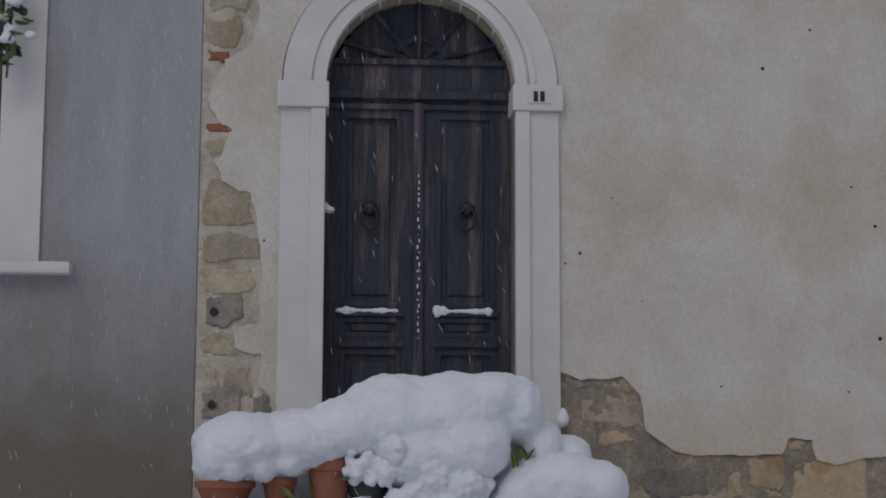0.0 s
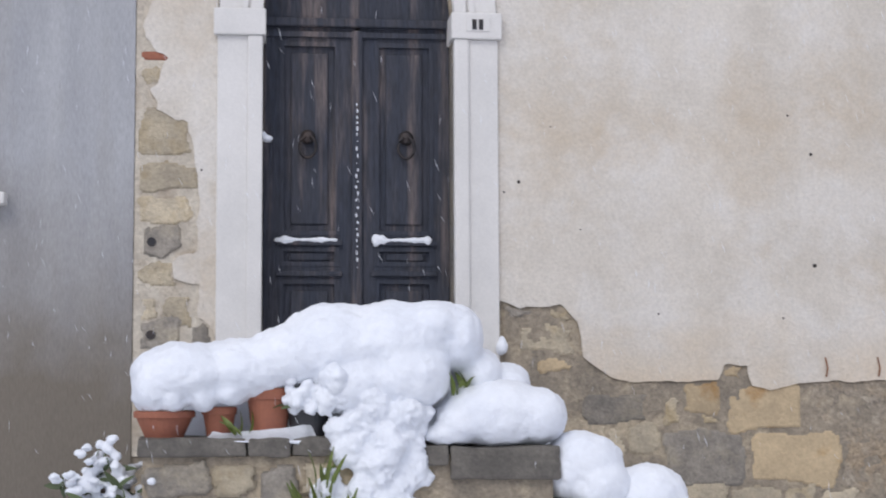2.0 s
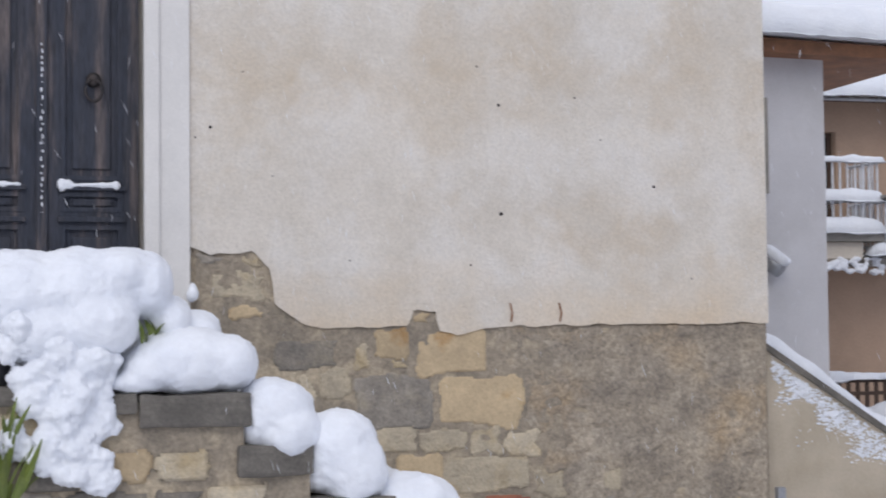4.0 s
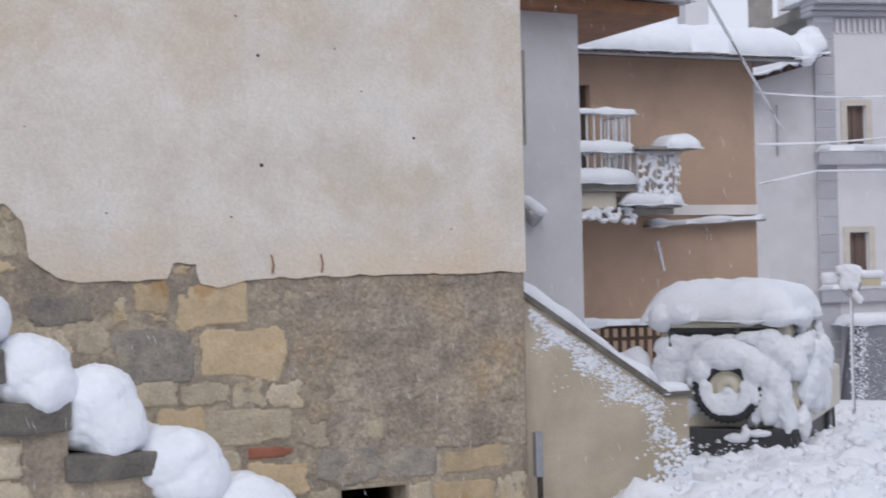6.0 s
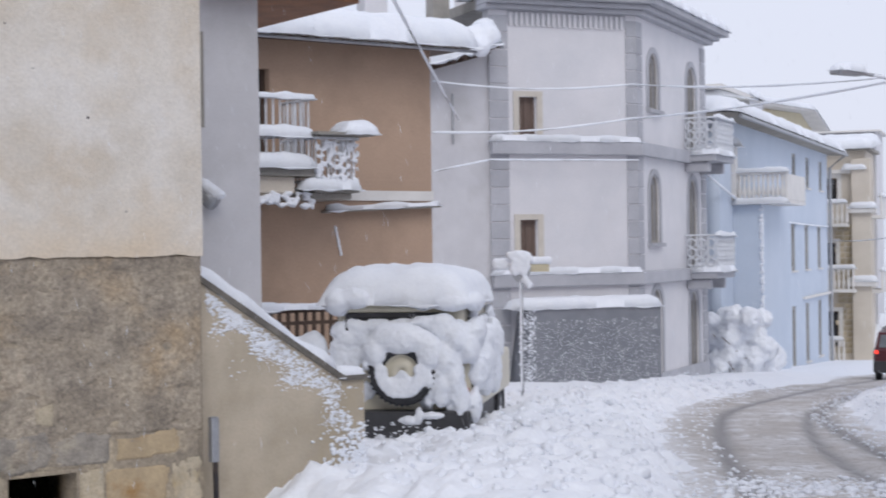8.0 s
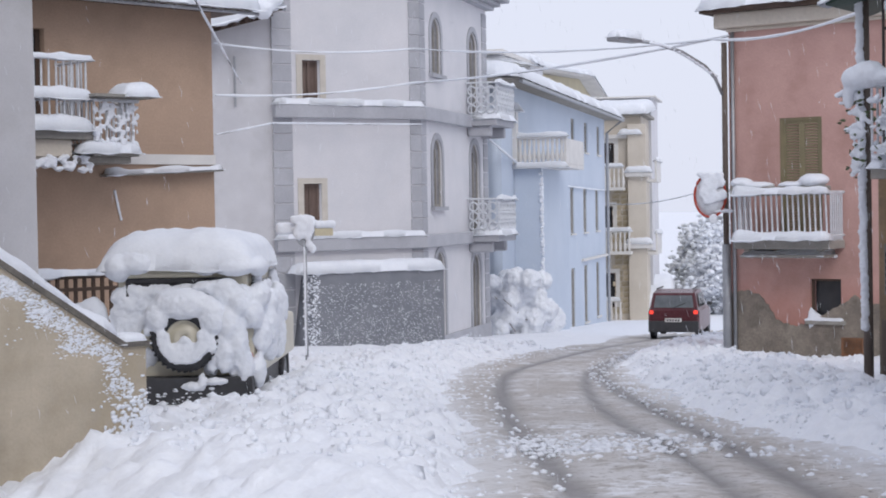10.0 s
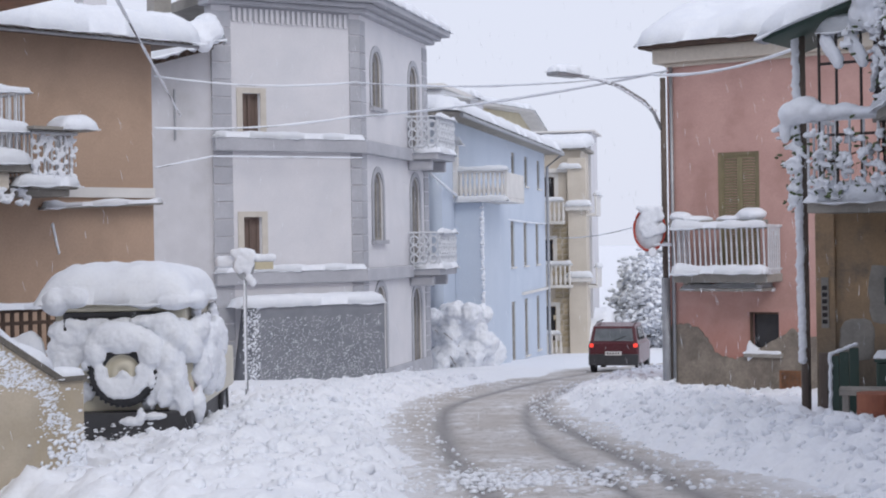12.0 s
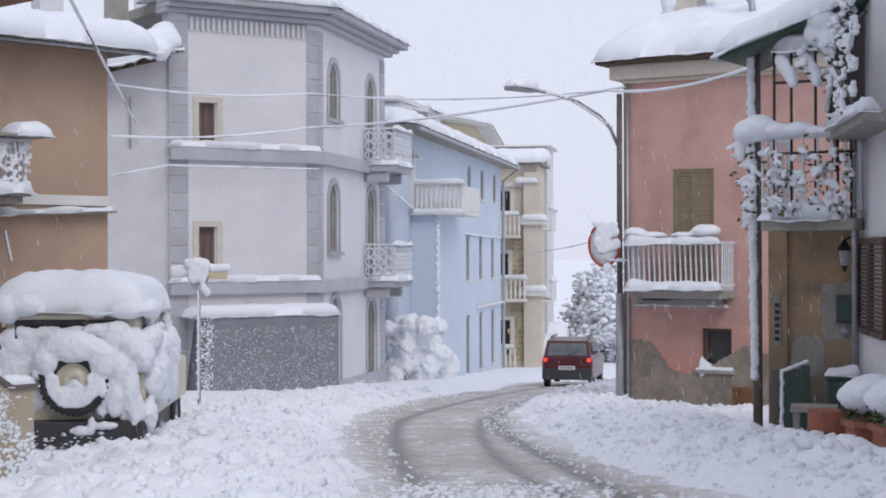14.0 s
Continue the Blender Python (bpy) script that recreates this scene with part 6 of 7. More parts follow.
part("body", lathe([(0.2, 0), (0.2, 0.2), (0.207, 0.21), (0.2, 0.22), (0.2, 0.4), (0.207, 0.41), (0.2, 0.42), (0.2, 0.6), (0.02, 0.6)], 22), TERRACOTTA, barrel)
for k, (x, y, s) in enumerate(((13.06, 7.12, 0.8), (13.7, 7.78, 0.75))):
    pl = thing("planter", "terracotta trough with a rounded snowy shrub", "planter", (x, y, fall(x, y) + 0.05), 45, "planters by the house")
    part("trough", box(-0.3 * s, 0.3 * s, -0.18, 0.18, 0, 0.34, 0.03), TERRACOTTA, pl)
    part("rim", plate(rect(-0.33 * s, 0.33 * s, 0.3, 0.36), [], -0.21, 0.21), TERRACOTTA, pl)
    for q in range(110):
        a = r.uniform(0, math.tau)
        part("leaf", mesh, GREEN, pl, m=pose(0.32 * s * math.cos(a) * r.uniform(0.6, 1), 0.22 * math.sin(a), r.uniform(0.36, 0.58), r.uniform(-90, 90), r.uniform(-90, 90), r.uniform(0, 360)))
    snow("snow_mound", lumps([(0, 0, 0.6, 0.36 * s, 0.3, 0.18), (0.1, -0.05, 0.66, 0.26 * s, 0.24, 0.15), (-0.14, 0.0, 0.64, 0.24, 0.24, 0.15)] + [(r.uniform(-0.36, 0.36) * s, r.uniform(-0.25, -0.1), r.uniform(0.38, 0.55), 0.05, 0.05, 0.04) for _ in range(22)],
                            0.022, 0.016, 8), "domed snow on a planter shrub", (x, y, fall(x, y) + 0.05), 45)

# ---- street furniture ----
TX = (21.9, 17.3, 0)
lamp = thing("street_lamp", "curved-arm street lamp on a grey pole, capped with snow", "street lamp", TX, 0)
part("pole", tube([(0, 0, -1.6), (0, 0, 0.9)], 0.075, 12), GALV, lamp, "pale grey lower sleeve", smooth=True)
part("pole", tube([(0, 0, 0.9), (0, 0, 4.4)], 0.05, 12), POLEWOOD, lamp, smooth=True)
part("arm", tube([(-0.03, 0.02, 3.5), (-0.2, 0.04, 3.78), (-0.45, 0.06, 3.98), (-1.0, 0.11, 4.2), (-1.6, 0.2, 4.32), (-2.03, 0.22, 4.34)], 0.03, 8), GALV, lamp, smooth=True)
head = box(-2.62, -1.98, 0.12, 0.36, 4.3, 4.38, 0.03)
part("head", head, GALV, lamp)
snow("snow_drift", pillow(-2.64, -1.96, 0.1, 0.38, 4.38, 0.15, 0.05), "snow on a street lamp head", TX, 0)
snow("snow_ridge", lumps([(-0.2 - 1.5 * k / 14, 0.04 + 0.15 * k / 14, 3.82 + 0.5 * math.sin(k / 14 * 1.5), 0.08, 0.04, 0.035) for k in range(15)], 0.02, 0.006, 10), "snow along a lamp arm", TX, 0)
mir = thing("traffic_mirror", "round convex traffic mirror plastered with snow", "mirror", (21.44, 17.28, 1.75), -62)
disc = lathe([(0.01, 0.03), (0.2, 0.02), (0.36, -0.02), (0.36, -0.05), (0.02, -0.06)], 32)
for v in disc.verts:
    v.co = (v.co.x * 0.72, -v.co.z, v.co.y)
part("disc", disc, WHITEIRON, mir, "snow-plastered mirror face", True)
ringm = tube([(0.27 * math.cos(a), 0.02, 0.37 * math.sin(a)) for a in np.linspace(0, math.tau, 33)], 0.022, 8)
REDRIM = shade("red_plastic_rim", (0.45, 0.06, 0.03), (0.38, 0.05, 0.03), 0.5, 4, 50, 0.05, vary=0.1)
part("rim", ringm, REDRIM, mir, "red rim", True)
part("bracket", tube([(0.05, 0.05, -0.2), (0.4, 0.1, -0.28)], 0.025, 8), GALV, mir)
snow("snow_crust", lumps([(0.0 + r.gauss(0, 0.1), -0.04, 0.06 + r.gauss(0, 0.14), 0.09, 0.025, 0.1) for _ in range(26)] + [(r.uniform(-0.2, 0.2), 0.0, 0.37 - 0.3 * abs(r.uniform(-0.2, 0.2)), 0.06, 0.06, 0.05) for _ in range(14)] + [(0.1 + 0.05 * k, 0.03, -0.27, 0.05, 0.05, 0.035) for k in range(6)], 0.02, 0.008, 10),
     "snow crusted over a traffic mirror", (21.44, 17.28, 1.75), -62)
post = thing("road_sign", "snow-covered round road sign on a thin post", "road sign", (16.65, 22.51, 0), -36)
part("post", tube([(0, 0, -1.5), (0, 0, 1.5)], 0.03, 10), GALV, post, smooth=True)
d2 = lathe([(0.01, 0.01), (0.26, 0.01), (0.27, 0.0), (0.26, -0.01), (0.01, -0.01)], 28)
for v in d2.verts:
    v.co = (v.co.x * 0.65, -0.04 - v.co.z, 1.24 + v.co.y)
part("disc", d2, GALV, post)
part("plate", box(0.16, 0.5, 0.02, 0.04, 1.16, 1.34, 0.004), YELLOW, post, "small yellowed side plate")
snow("snow_crust", lumps([(r.gauss(0, 0.07), -0.07, 1.24 + r.gauss(0, 0.12), 0.08, 0.035, 0.09) for _ in range(24)] + [(-0.1 + 0.06 * k, -0.02, 1.5 - 0.01 * (k - 2) ** 2, 0.06, 0.06, 0.05) for k in range(5)] + [(0.2 + 0.06 * k, 0.03, 1.36, 0.07, 0.06, 0.08) for k in range(6)] +
                         [(-0.45 + 0.06 * k, 0.05, 1.3, 0.08, 0.07, 0.12) for k in range(5)], 0.022, 0.008, 10), "snow plastered over a road sign", (16.65, 22.51, 0), -36)
snow("snow_ridge", lumps([(-0.015, -0.03, z, 0.03, 0.02, 0.06) for z in np.arange(-0.9, 1.05, 0.06)], 0.015, 0.005, 14), "snow along a sign post", (16.65, 22.51, 0), -36)


def cable(label, points, sag, radius=0.012, snowy=0.03):
    """A hanging cable and the roll of snow that lies on it."""
    pts = []
    for a, b in zip(points, points[1:]):
        a, b = Vector(a), Vector(b)
        for k in range(16):
            t = k / 16
            p = a.lerp(b, t)
            p.z -= sag * 4 * t * (1 - t)
            pts.append(p)
    pts.append(Vector(points[-1]))
    c = new("overhead_cable", mesh_of(tube(pts, radius, 8), IRON, True))
    tagged(c, label, "cable", "overhead cables")
    if snowy:
        s = new("snow_roll", mesh_of(tube([p + Vector((0, 0, snowy * 0.3)) for p in pts], snowy, 8, radii=[snowy * (0.75 + 0.5 * noise.noise(p * 2.5)) for p in pts]), SNOW, True))
        tagged(s, "roll of snow lying along a cable", "snow")


cable("black cable with snow across the street", [(20.43, 31.0, 5.54), (25.0, 29.2, 5.5), (21.7, 17.4, 4.45), (16.75, 10.8, 4.0)], 0.15, 0.008)
cable("black cable with snow across the street", [(20.42, 31.0, 4.33), (24.6, 28.8, 4.62), (21.85, 17.15, 4.5)], 0.12, 0.012, 0.036)
cable("thick black cable with snow rising over the street", [(21.33, 31.26, 4.66), (4.59, 7.57, 3.22)], 0.0, 0.007, 0.02)
cable("thin cable along the white wall", [(20.4, 30.95, 3.41), (21.9, 30.8, 3.7), (25.9, 30.0, 3.72)], 0.0, 0.012, 0.03)
cable("cable from the white house to the blue one", [(32.0, 34.0, 3.6), (39.6, 39.4, 2.5), (52.7, 48.4, 2.3)], 0.05, 0.014, 0.05)
cable("far cable over the street", [(52.5, 48.0, 1.7), (34.0, 27.0, 2.1), (22.0, 17.2, 2.0)], 0.2, 0.012, 0.02)

# ---- snow-buried off-road car ----
JX, JT = (9.6, 15.38, -0.87), -43.0
jeep = thing("off_road_car", "cream off-road car buried in thick snow", "car", JX, JT)
tub = box(-0.82, 0.82, 0.16, 3.9, 0.56, 1.16, 0.05)
for v in tub.verts:
    if v.co.y > 2.7 and v.co.z > 1:
        v.co.z -= 0.06
part("body", tub, CREAMPAINT, jeep)
cab = box(-0.79, 0.79, 0.17, 2.55, 1.14, 1.78, 0.05)
for v in cab.verts:
    if v.co.z > 1.4:
        v.co.x *= 0.94
        v.co.y = v.co.y if v.co.y < 1 else v.co.y - 0.3
part("cabin", cab, CREAMPAINT, jeep)
part("roof", box(-0.77, 0.77, 0.12, 2.3, 1.77, 1.83, 0.03), CREAMPAINT, jeep)
part("rear_window", box(-0.58, 0.5, 0.135, 0.165, 1.3, 1.68, 0.01), GLASSDARK, jeep)
part("window_band", box(-0.7, 0.35, 0.1, 0.16, 1.74, 1.79, 0.01), CREAMPAINT, jeep)
part("rear_window_frame", plate(rect(-0.64, 0.56, 1.24, 1.73), [rect(-0.58, 0.5, 1.3, 1.68)], 0.12, 0.16), BLACKTRIM, jeep)
for y0, y1 in ((0.35, 1.2), (1.3, 2.1)):
    part("side_window", box(0.765, 0.79, y0, y1, 1.25, 1.66, 0.008), GLASSDARK, jeep)
part("rear_door", plate(rect(-0.66, 0.6, 0.55, 1.22), [], 0.135, 0.16), CREAMPAINT, jeep)
part("bumper", box(-0.82, 0.82, -0.06, 0.18, 0.3, 0.61, 0.02), BLACKTRIM, jeep, "black steel rear bumper")
part("chassis", box(-0.75, 0.75, 0.1, 3.8, 0.15, 0.56), BLACKTRIM, jeep)
for x in (-0.74, 0.74):
    tl = part("tail_light", box(x - 0.06, x + 0.06, 0.11, 0.16, 0.62, 0.86, 0.01), REDRIM, jeep, "red tail light")
    part("mud_flap", box(x - 0.12, x + 0.12, 0.28, 0.3, 0.1, 0.42), RUBBER, jeep)


def wheel(parent, m, r0, width, name="wheel", rim=GALV):
    w = part(name, lathe([(r0 * 0.53, width / 2), (r0 * 0.53, -width / 2), (r0 * 0.9, -width / 2), (r0 * 0.98, -width * 0.38), (r0, -width * 0.2), (r0, width * 0.2), (r0 * 0.98, width * 0.38), (r0 * 0.9, width / 2), (r0 * 0.53, width / 2)], 36, caps=False), RUBBER, parent, "black tyre", True, m=m)
    part("rim", lathe([(r0 * 0.1, -width * 0.3), (r0 * 0.14, -width * 0.42), (r0 * 0.3, -width * 0.42), (r0 * 0.38, -width * 0.22), (r0 * 0.48, -width * 0.24), (r0 * 0.54, -width * 0.47), (r0 * 0.54, width * 0.45), (r0 * 0.1, width * 0.4)], 30), rim, w, smooth=True)
    tread = mesh_of(box(-0.01, 0.007, -0.014, 0.014, -width * 0.45, width * 0.45), RUBBER)
    for k in range(36):
        a = math.tau * k / 36
        part("tread", tread, RUBBER, w, m=pose(r0 * math.cos(a), r0 * math.sin(a), 0, 0, 0, math.degrees(a)))
    return w


for x in (-0.7, 0.7):
    for y in (0.75, 3.1):
        wheel(jeep, pose(x, y, 0.36, 0, 90 if x < 0 else -90, 0), 0.36, 0.2)
wheel(jeep, pose(0.06, -0.03, 1.06, -90, 0, 0), 0.385, 0.2, "spare_wheel", CREAMPAINT)
r = random.Random(16)
SJ = [(0.06, -0.06, 1.43, 0.4, 0.16, 0.18), (0.0, -0.05, 1.5, 0.3, 0.14, 0.14), (-0.24, -0.06, 1.3, 0.16, 0.14, 0.2), (0.38, -0.06, 1.28, 0.17, 0.15, 0.22), (-0.36, -0.05, 1.14, 0.06, 0.09, 0.06)]
SJ += [(0.06 + rr * math.cos(a), -0.135, 1.06 + rr * math.sin(a), r.uniform(0.045, 0.06), 0.035, r.uniform(0.045, 0.06)) for rr in (0.2, 0.26) for a in np.linspace(-3.3, 0.2, 24)]
SJ += [(0.06, -0.11, 0.95, 0.17, 0.05, 0.09), (0.07, -0.12, 1.03, 0.07, 0.05, 0.06), (0.38, -0.08, 1.0, 0.06, 0.08, 0.16)]
snow("snow_mound", lumps(SJ, 0.018, 0.012, 9), "snow packed over the spare wheel", JX, JT)
snow("snow_mound", pillow(-0.95, 0.83, 0.0, 2.4, 1.84, 0.42, 0.045, 0.06, 0.035, 4.0), "deep rounded snow on the car roof", JX, JT)
snow("snow_mound", lumps([(-0.72, 0.12, 1.86, 0.17, 0.2, 0.17), (-0.5, 0.06, 1.9, 0.2, 0.12, 0.13), (0.62, 0.1, 1.84, 0.24, 0.14, 0.1), (0.84, 0.4, 1.84, 0.12, 0.3, 0.12)], 0.025, 0.015, 6), "snow sagging over the roof edge", JX, JT)
r = random.Random(17)
SB = [(0.52, 0.06, 1.56, 0.2, 0.12, 0.17), (0.68, 0.0, 1.42, 0.13, 0.14, 0.14), (0.42, 0.0, 1.3, 0.15, 0.13, 0.12), (0.56, -0.04, 1.2, 0.14, 0.14, 0.2), (0.5, -0.04, 0.9, 0.12, 0.11, 0.26), (0.36, 0.0, 0.86, 0.09, 0.09, 0.24), (0.66, -0.02, 0.98, 0.12, 0.12, 0.3),
      (0.72, 0.02, 0.72, 0.1, 0.12, 0.24), (0.82, 0.1, 1.3, 0.12, 0.2, 0.17), (0.86, 0.35, 1.52, 0.13, 0.26, 0.16), (0.88, 0.32, 1.05, 0.12, 0.2, 0.24), (0.9, 0.8, 1.4, 0.13, 0.25, 0.17), (0.92, 0.62, 1.15, 0.12, 0.16, 0.25), (0.9, 1.15, 1.2, 0.12, 0.22, 0.3), (0.88, 0.95, 0.85, 0.1, 0.3, 0.16),
      (0.86, 0.2, 0.66, 0.09, 0.14, 0.22), (0.86, 1.9, 1.3, 0.13, 0.4, 0.3), (0.9, 1.5, 0.95, 0.12, 0.22, 0.3), (0.0, 3.2, 1.2, 0.75, 0.6, 0.2), (0.3, 0.06, 1.62, 0.2, 0.08, 0.08), (0.05, 0.1, 1.56, 0.3, 0.06, 0.06), (0.12, -0.04, 0.5, 0.14, 0.07, 0.06), (0.42, -0.06, 0.56, 0.14, 0.08, 0.05), (0.25, -0.05, 0.56, 0.05, 0.06, 0.12)]
SB += [(-0.55 + 0.28 * k, 0.14, 1.52, 0.3, 0.04, 0.16) for k in range(5)] + [(-0.58 + 0.3 * k, 0.14, 1.3, 0.3, 0.035, 0.2) for k in range(5)] + [(-0.68, 0.14, 0.95, 0.14, 0.035, 0.32), (-0.5, 0.135, 0.8, 0.2, 0.025, 0.14)]
SB += [(-0.62 + 0.14 * k, 0.125, 1.42 + 0.07 * math.sin(k * 2.7), 0.11, 0.035, 0.13) for k in range(6)] + [(-0.7, 0.13, 1.2, 0.1, 0.04, 0.3), (-0.55, 0.125, 1.0, 0.1, 0.025, 0.2), (-0.4, 0.12, 0.84, 0.12, 0.025, 0.1)]
SB += [(r.uniform(0.3, 0.74), 0.1 + r.uniform(-0.1, 0.02), r.uniform(0.62, 1.5), r.uniform(0.05, 0.1), 0.06, r.uniform(0.05, 0.14)) for _ in range(26)]
SB += [(0.83 - 0.05 * (z > 1.3), y, z, 0.06, r.uniform(0.1, 0.18), r.uniform(0.08, 0.16)) for y, z in [(r.uniform(0.2, 2.3), r.uniform(0.8, 1.7)) for _ in range(48)]]
snow("snow_mound", lumps(SB, 0.02, 0.02, 8), "lumpy snow plastered on the car's back and side", JX, JT)
snow("snow_dusting", flecks([(r.uniform(-0.75, 0.75), -0.055, r.uniform(0.3, 0.5), r.uniform(0.01, 0.04), 0.01, r.uniform(0.008, 0.02)) for _ in range(60)]), "bits of snow stuck to the bumper", JX, JT)["kind"] = "stuff"
snow("snow_mound", lumps([(8.75, 16.42, 0.38, 0.2, 0.22, 0.22), (8.98, 16.25, 0.42, 0.18, 0.2, 0.24), (8.86, 16.35, 0.0, 0.34, 0.3, 0.42), (8.6, 16.5, -0.3, 0.5, 0.4, 0.6), (9.15, 17.2, 0.1, 0.4, 0.4, 0.35), (8.75, 17.3, 0.05, 0.3, 0.3, 0.3), (9.5, 17.4, 0.05, 0.3, 0.3, 0.25), (9.0, 17.2, -0.5, 0.6, 0.5, 0.5)], 0.05, 0.03, 3), "mound of snow behind the stair")

# ---- red hatchback ----
CX = (35.3, 29.85, -2.37)
CT = -57.0
car = thing("red_car", "small dark red hatchback with its tail lights lit", "car", CX, CT)


def loft(sections, bm=None):
    """A closed skin over outlines (lists of points) that follow one another."""
    own = bmesh.new()
    rings = [[own.verts.new(p) for p in s] for s in sections]
    n = len(rings[0])
    for a, b in zip(rings, rings[1:]):
        for k in range(n):
            own.faces.new((a[k], a[(k + 1) % n], b[(k + 1) % n], b[k]))
    own.faces.new(rings[0][::-1])
    own.faces.new(rings[-1])
    bmesh.ops.recalc_face_normals(own, faces=own.faces[:])
    return own


def ring_at(y, w, z0, z1, cut=0.08):
    return [(-w + cut, y, z0), (w - cut, y, z0), (w, y, z0 + cut), (w, y, z1 - cut), (w - cut, y, z1), (-w + cut, y, z1), (-w, y, z1 - cut), (-w, y, z0 + cut)]


body = loft([ring_at(0.0, 0.68, 0.34, 0.9), ring_at(0.08, 0.74, 0.28, 0.95), ring_at(1.0, 0.76, 0.22, 0.95), ring_at(2.6, 0.76, 0.22, 0.93), ring_at(3.3, 0.72, 0.26, 0.82), ring_at(3.45, 0.64, 0.32, 0.7)])
part("body", body, REDPAINT, car)
cabin = loft([[(-0.7, 0.04, 0.9), (0.7, 0.04, 0.9), (0.61, 0.22, 1.4), (-0.61, 0.22, 1.4)], [(-0.72, 1.2, 0.92), (0.72, 1.2, 0.92), (0.62, 1.2, 1.47), (-0.62, 1.2, 1.47)],
              [(-0.72, 2.0, 0.92), (0.72, 2.0, 0.92), (0.6, 1.8, 1.44), (-0.6, 1.8, 1.44)], [(-0.7, 2.6, 0.9), (0.7, 2.6, 0.9), (0.68, 2.58, 0.93), (-0.68, 2.58, 0.93)]])
part("cabin", cabin, REDPAINT, car)
rw = bmesh.new()
rw.faces.new([rw.verts.new(p) for p in ((-0.58, 0.055, 0.98), (0.58, 0.055, 0.98), (0.53, 0.175, 1.33), (-0.53, 0.175, 1.33))])
bmesh.ops.solidify(rw, geom=rw.faces[:], thickness=0.02)
# the pale base colour paints the sky's reflection onto the rear glass
part("rear_window", rw, shade("rear_glass_painted_sky_reflection", (0.3, 0.33, 0.35), (0.22, 0.24, 0.26), 0.2, 3, 20, 0.0, vary=0.1), car, "rear window with the sky's reflection put into its colour")
part("wiper", tube([(0.0, 0.03, 0.98), (0.35, 0.08, 1.12)], 0.012, 6), BLACKTRIM, car)
for s in (-1, 1):
    sw = bmesh.new()
    sw.faces.new([sw.verts.new(p) for p in ((s * 0.725, 0.4, 0.98), (s * 0.73, 1.9, 0.98), (s * 0.645, 1.75, 1.36), (s * 0.65, 0.5, 1.36))])
    bmesh.ops.solidify(sw, geom=sw.faces[:], thickness=0.015)
    part("side_window", sw, GLASSDARK, car)
    part("tail_light", box(s * 0.64 - 0.055, s * 0.64 + 0.055, -0.012, 0.03, 0.8, 0.9, 0.01), glow("lit_tail_light", (0.9, 0.05, 0.03), 1.0), car, "glowing red tail light")
    part("wing_mirror", box(s * 0.84 - 0.07, s * 0.84 + 0.07, 1.9, 2.0, 0.95, 1.05, 0.02), BLACKTRIM, car)
    part("roof_bar", box(s * 0.52 - 0.015, s * 0.52 + 0.015, 0.4, 1.7, 1.49, 1.53), BLACKTRIM, car)
    for y in (0.6, 2.75):
        wheel(car, pose(s * 0.66, y, 0.27, 0, 90 if s < 0 else -90, 0), 0.27, 0.16)
part("bumper", box(-0.73, 0.73, -0.05, 0.12, 0.27, 0.6, 0.03), BLACKTRIM, car)
plate_ = part("number_plate", box(-0.24, 0.24, -0.064, -0.05, 0.57, 0.68, 0.004), LIMESTONE, car, "white number plate")
for k in range(5):
    part("bar", box(-0.19 + k * 0.08, -0.14 + k * 0.08, -0.068, -0.063, 0.6, 0.65), IRON, plate_, "plain dark bar")


# rime on the bark, its colour paled further to imitate distance haze
HAZED_RIME = shade("rimed_bark_paled_for_haze", (0.8, 0.82, 0.86), (0.7, 0.72, 0.76), 0.9, 3, 30, 0.3, vary=0.2)


# ---- snowy trees and mounds down the street ----
def tree(x, y, z, h, w, seed):
    t = thing("snowy_tree", "tall tree with every branch white with snow", "tree", (x, y, z), 0, "snowy trees down the street")
    r = random.Random(seed)
    trunk = tube([(0, 0, -0.5), (0.1, 0, h * 0.4), (0, 0.1, h * 0.75), (0, 0, h)], 0.2, 10, radii=[0.3, 0.22, 0.1, 0.03])
    tips = []
    for k in range(46):
        zz = h * r.uniform(0.15, 0.95)
        reach = w * (1.05 - zz / h) ** 0.6 * r.uniform(0.6, 1.0)
        a = r.uniform(0, math.tau)
        end = Vector((reach * math.cos(a), reach * math.sin(a), zz + reach * r.uniform(-0.1, 0.35)))
        mid = Vector((end.x * 0.5, end.y * 0.5, zz + reach * 0.2))
        tube([(0, 0, zz), mid, end], 0.05, 5, trunk, radii=[0.07, 0.05, 0.02])
        tips += [Vector((0, 0, zz)).lerp(mid, 0.7), mid, mid.lerp(end, 0.35), mid.lerp(end, 0.7), end]
    part("trunk", trunk, HAZED_RIME, t)
    balls = []
    for p in tips:
        for _ in range(14):
            s = r.uniform(0.06, 0.17)
            balls.append((p.x + r.gauss(0, 0.4), p.y + r.gauss(0, 0.4), p.z + r.gauss(0, 0.32), s * 1.3, s * 1.3, s * 0.9))
    part("crown", flecks(balls), SNOW, t, "snow-laden twigs")
    twig = bmesh.new()
    for p in tips[::2]:
        for _ in range(3):
            tube([p, p + Vector((r.gauss(0, 0.4), r.gauss(0, 0.4), r.uniform(-0.2, 0.4)))], 0.02, 4, twig)
    part("twigs", twig, HAZED_RIME, t)["kind"] = "stuff"


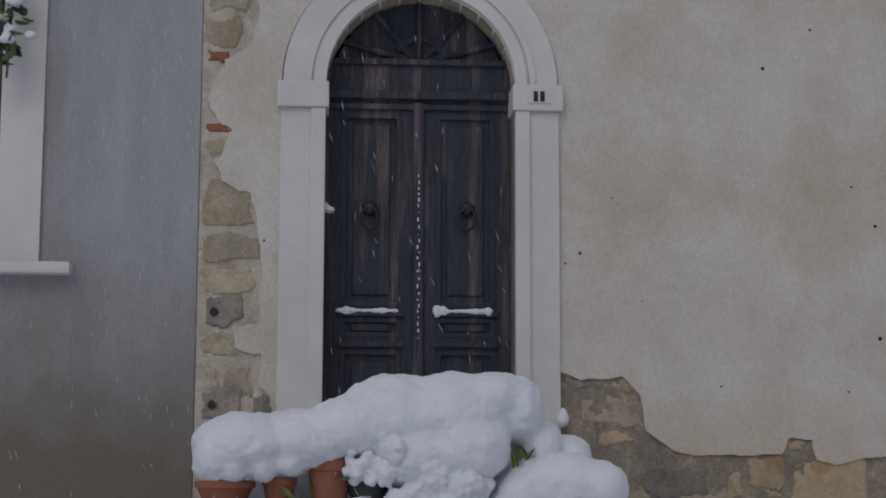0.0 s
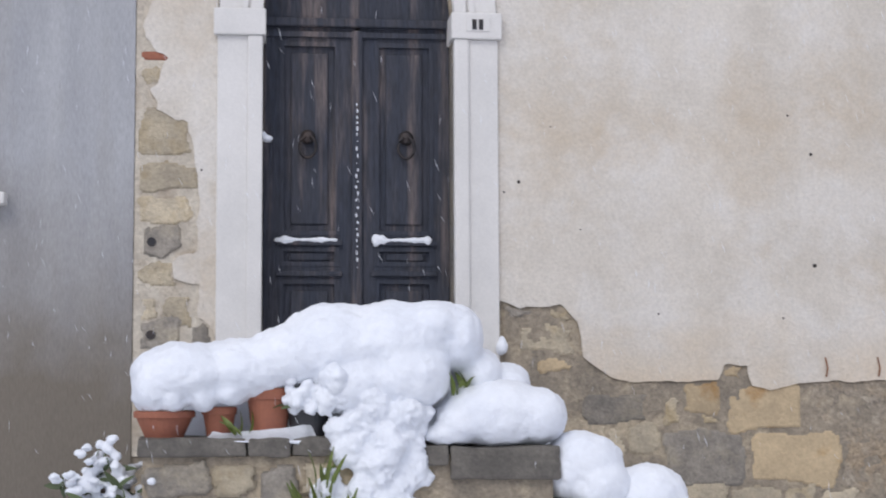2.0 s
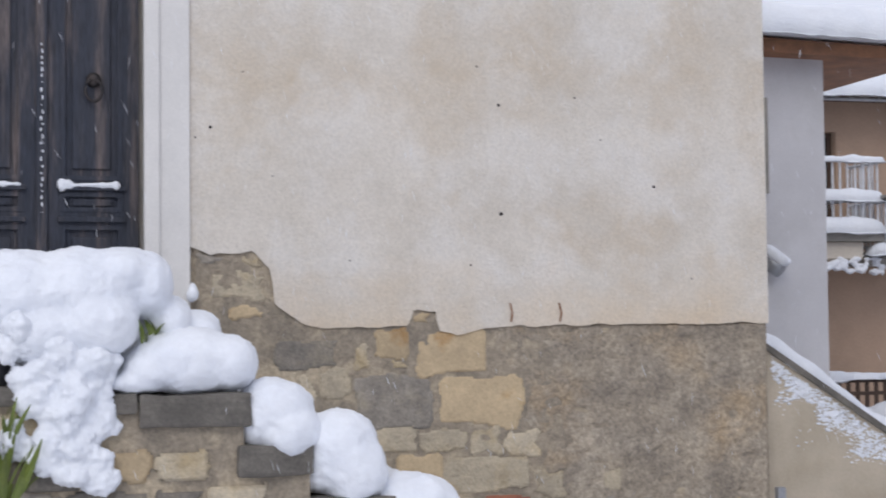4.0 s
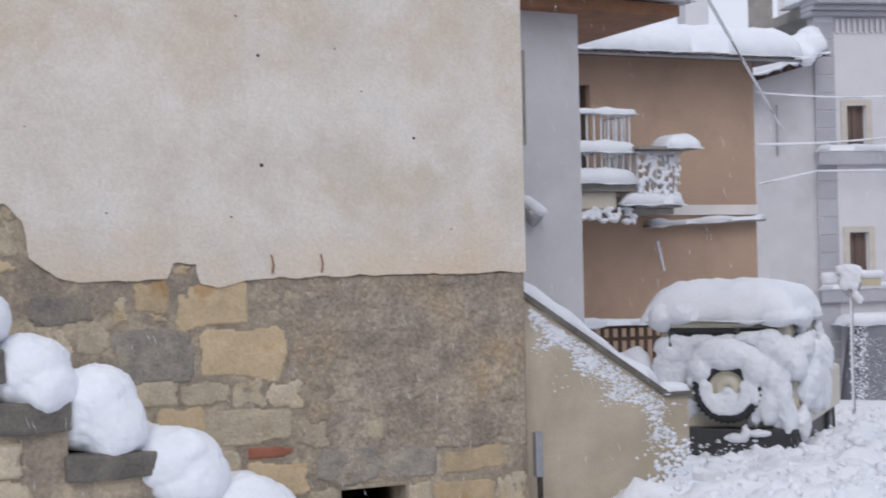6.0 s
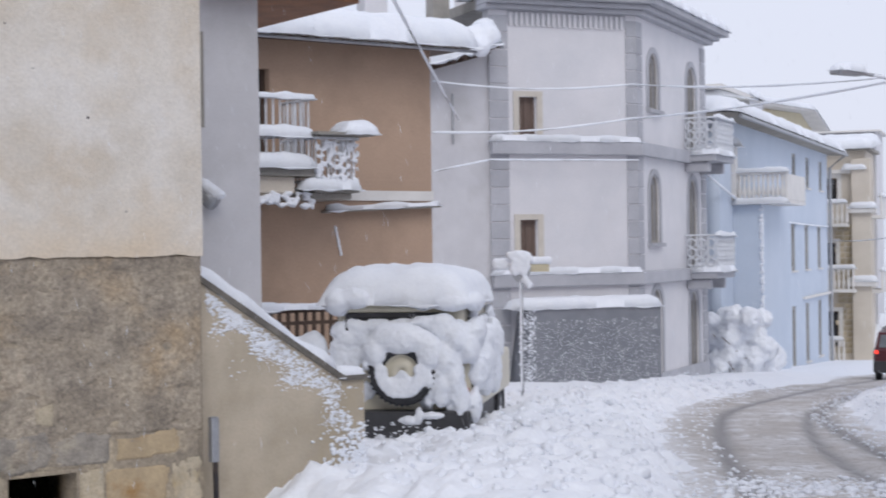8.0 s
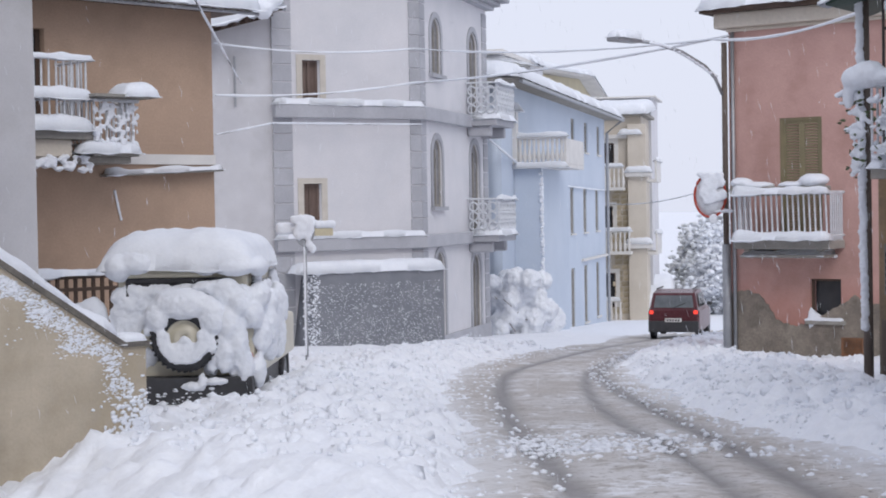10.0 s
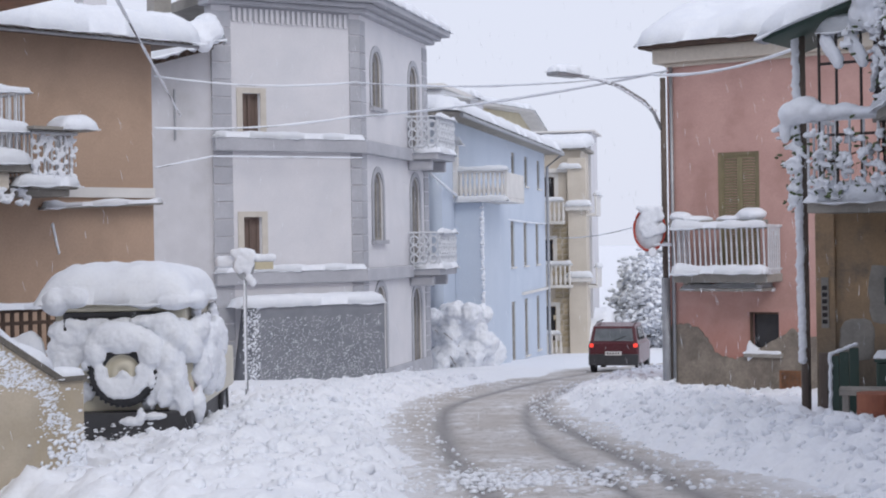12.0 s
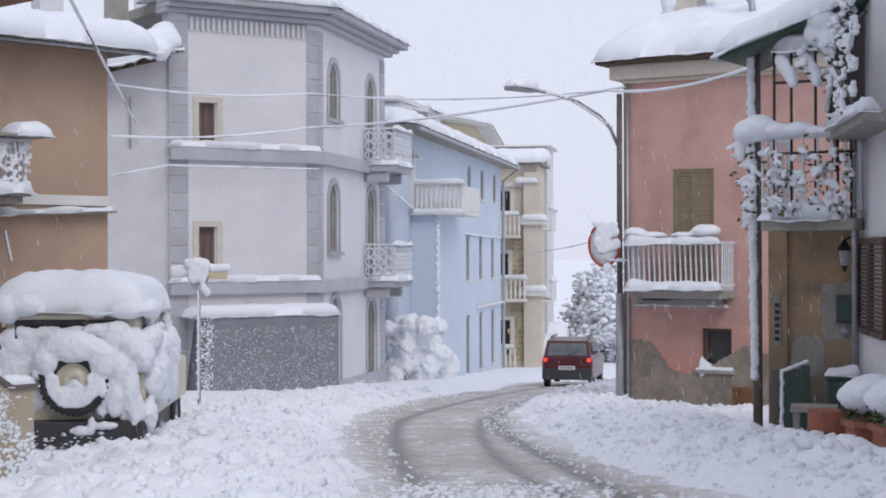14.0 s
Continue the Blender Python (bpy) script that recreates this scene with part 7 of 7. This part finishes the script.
for x, y, h, w, s in ((72, 58.4, 5.2, 2.6, 1), (78, 61.5, 6.0, 3.2, 2), (76, 58.2, 5.2, 2.6, 3), (69.5, 55.5, 3.4, 1.9, 4), (88, 69, 6.5, 3.5, 5)):
    tree(x, y, fall(x, y), h, w, s)
shed = thing("far_house", "small far house under deep snow", "house", (64, 54.5, fall(64, 54.5) - 1.5), 40)
part("wall", box(-2, 2, 0, 4, -1, 2.2), WHITEWALL, shed)
part("roof", plate([(-2.4, 2.2), (2.4, 2.2), (0, 3.4)], [], -0.3, 4.3), DARKWOOD, shed)
snow("snow_drift", pillow(-2.5, 2.5, -0.4, 4.4, 2.3, 0.4, 0.3, rise=lambda x, y: 1.2 * (1 - abs(x) / 2.5)), "deep snow on a far roof", (64, 54.5, fall(64, 54.5) - 1.5), 40)
r = random.Random(44)
HX = (33.8, 34.7)
bush = thing("snowy_bush", "tall bush buried in snow beside the blue house", "shrub", (*HX, fall(*HX)), 0)
part("stem", tube([(0, 0, -0.2), (0.1, 0, 1.0), (0, 0, 1.7)], 0.06), DARKWOOD, bush)
tw = bmesh.new()
for _ in range(60):
    a = Vector((r.gauss(0, 0.5), r.gauss(0, 0.4), r.uniform(0.2, 1.9)))
    tube([a, a + Vector((r.gauss(0, 0.15), r.gauss(0, 0.15), r.uniform(0.0, 0.3)))], 0.012, 4, tw)
part("twigs", tw, DARKWOOD, bush)["kind"] = "stuff"
snow("snow_mound", lumps([(HX[0] + r.gauss(0, 0.35), HX[1] + r.gauss(0, 0.3), fall(*HX) + r.uniform(0.0, 1.8), r.uniform(0.25, 0.42), 0.35, r.uniform(0.25, 0.4)) for _ in range(60)] +
                        [(HX[0] + 0.9 + r.gauss(0, 0.3), HX[1] - 0.2, fall(*HX) + r.uniform(0, 0.6), 0.3, 0.3, 0.25) for _ in range(12)], 0.045, 0.07, 5), "snow heaped over a bush")

# ploughed crumbs along the verges
r = random.Random(50)
crumbs = []
while len(crumbs) < 15000:
    x, y = r.uniform(6, 30), r.uniform(5, 27)
    d = off_road(x, y)
    e = abs(d) - 1.3
    if e < -0.6 or r.random() > (math.exp(-((e - 0.6) / 2.2) ** 2) if e > 0.1 else 0.2 + 0.3 * (e + 0.6)):
        continue
    s = min(0.085 if e > 0.3 else 0.03, 0.005 + r.expovariate(55))
    crumbs.append((x, y, max(snow_height(x, y), fall(x, y) - 0.05) - s * 0.1, s * r.uniform(0.7, 1.3), s * r.uniform(0.7, 1.3), s * r.uniform(0.6, 1.0)))
for _ in range(1100):
    x, y = r.gauss(9.3, 0.5), r.gauss(8.8, 0.5)
    s = min(0.04, 0.003 + r.expovariate(110))
    crumbs.append((x, y, fall(x, y) - 0.045, s * r.uniform(0.9, 1.7), s * r.uniform(0.9, 1.7), s * 0.7))
tagged(snow("loose_snow", flecks(crumbs), "loose crumbs of ploughed snow along the street"), kind="stuff")

# snow falling between the camera and the houses
r = random.Random(60)
verts, faces = [], []
for k in range(3600):
    a, dist = radians(r.uniform(25, 106)), r.uniform(3.5, 13)
    p = Vector((dist * math.cos(a), dist * math.sin(a), r.uniform(0.3, 5.5)))
    if p.y > 8.6 and p.x < 6.5:
        continue
    s, run = r.uniform(0.0004, 0.0009) * (0.5 + dist / 9), Vector((r.uniform(-0.012, 0.004), 0, r.uniform(0.012, 0.03))) * (0.4 + dist / 12)
    n = len(verts)
    verts += [p - run, p + Vector((s, 0, 0)), p + Vector((0, s, 0)), p - Vector((s, 0, 0)), p - Vector((0, s, 0)), p + run]
    faces += [(n, n + 1 + i, n + 1 + (i + 1) % 4) for i in range(4)] + [(n + 5, n + 1 + (i + 1) % 4, n + 1 + i) for i in range(4)]
drift = bpy.data.meshes.new("flakes")
drift.from_pydata(verts, [], faces)
flakes = bmesh.new()
flakes.from_mesh(drift)
tagged(snow("falling_snow", flakes, "fine snowflakes falling in the air"), kind="stuff")
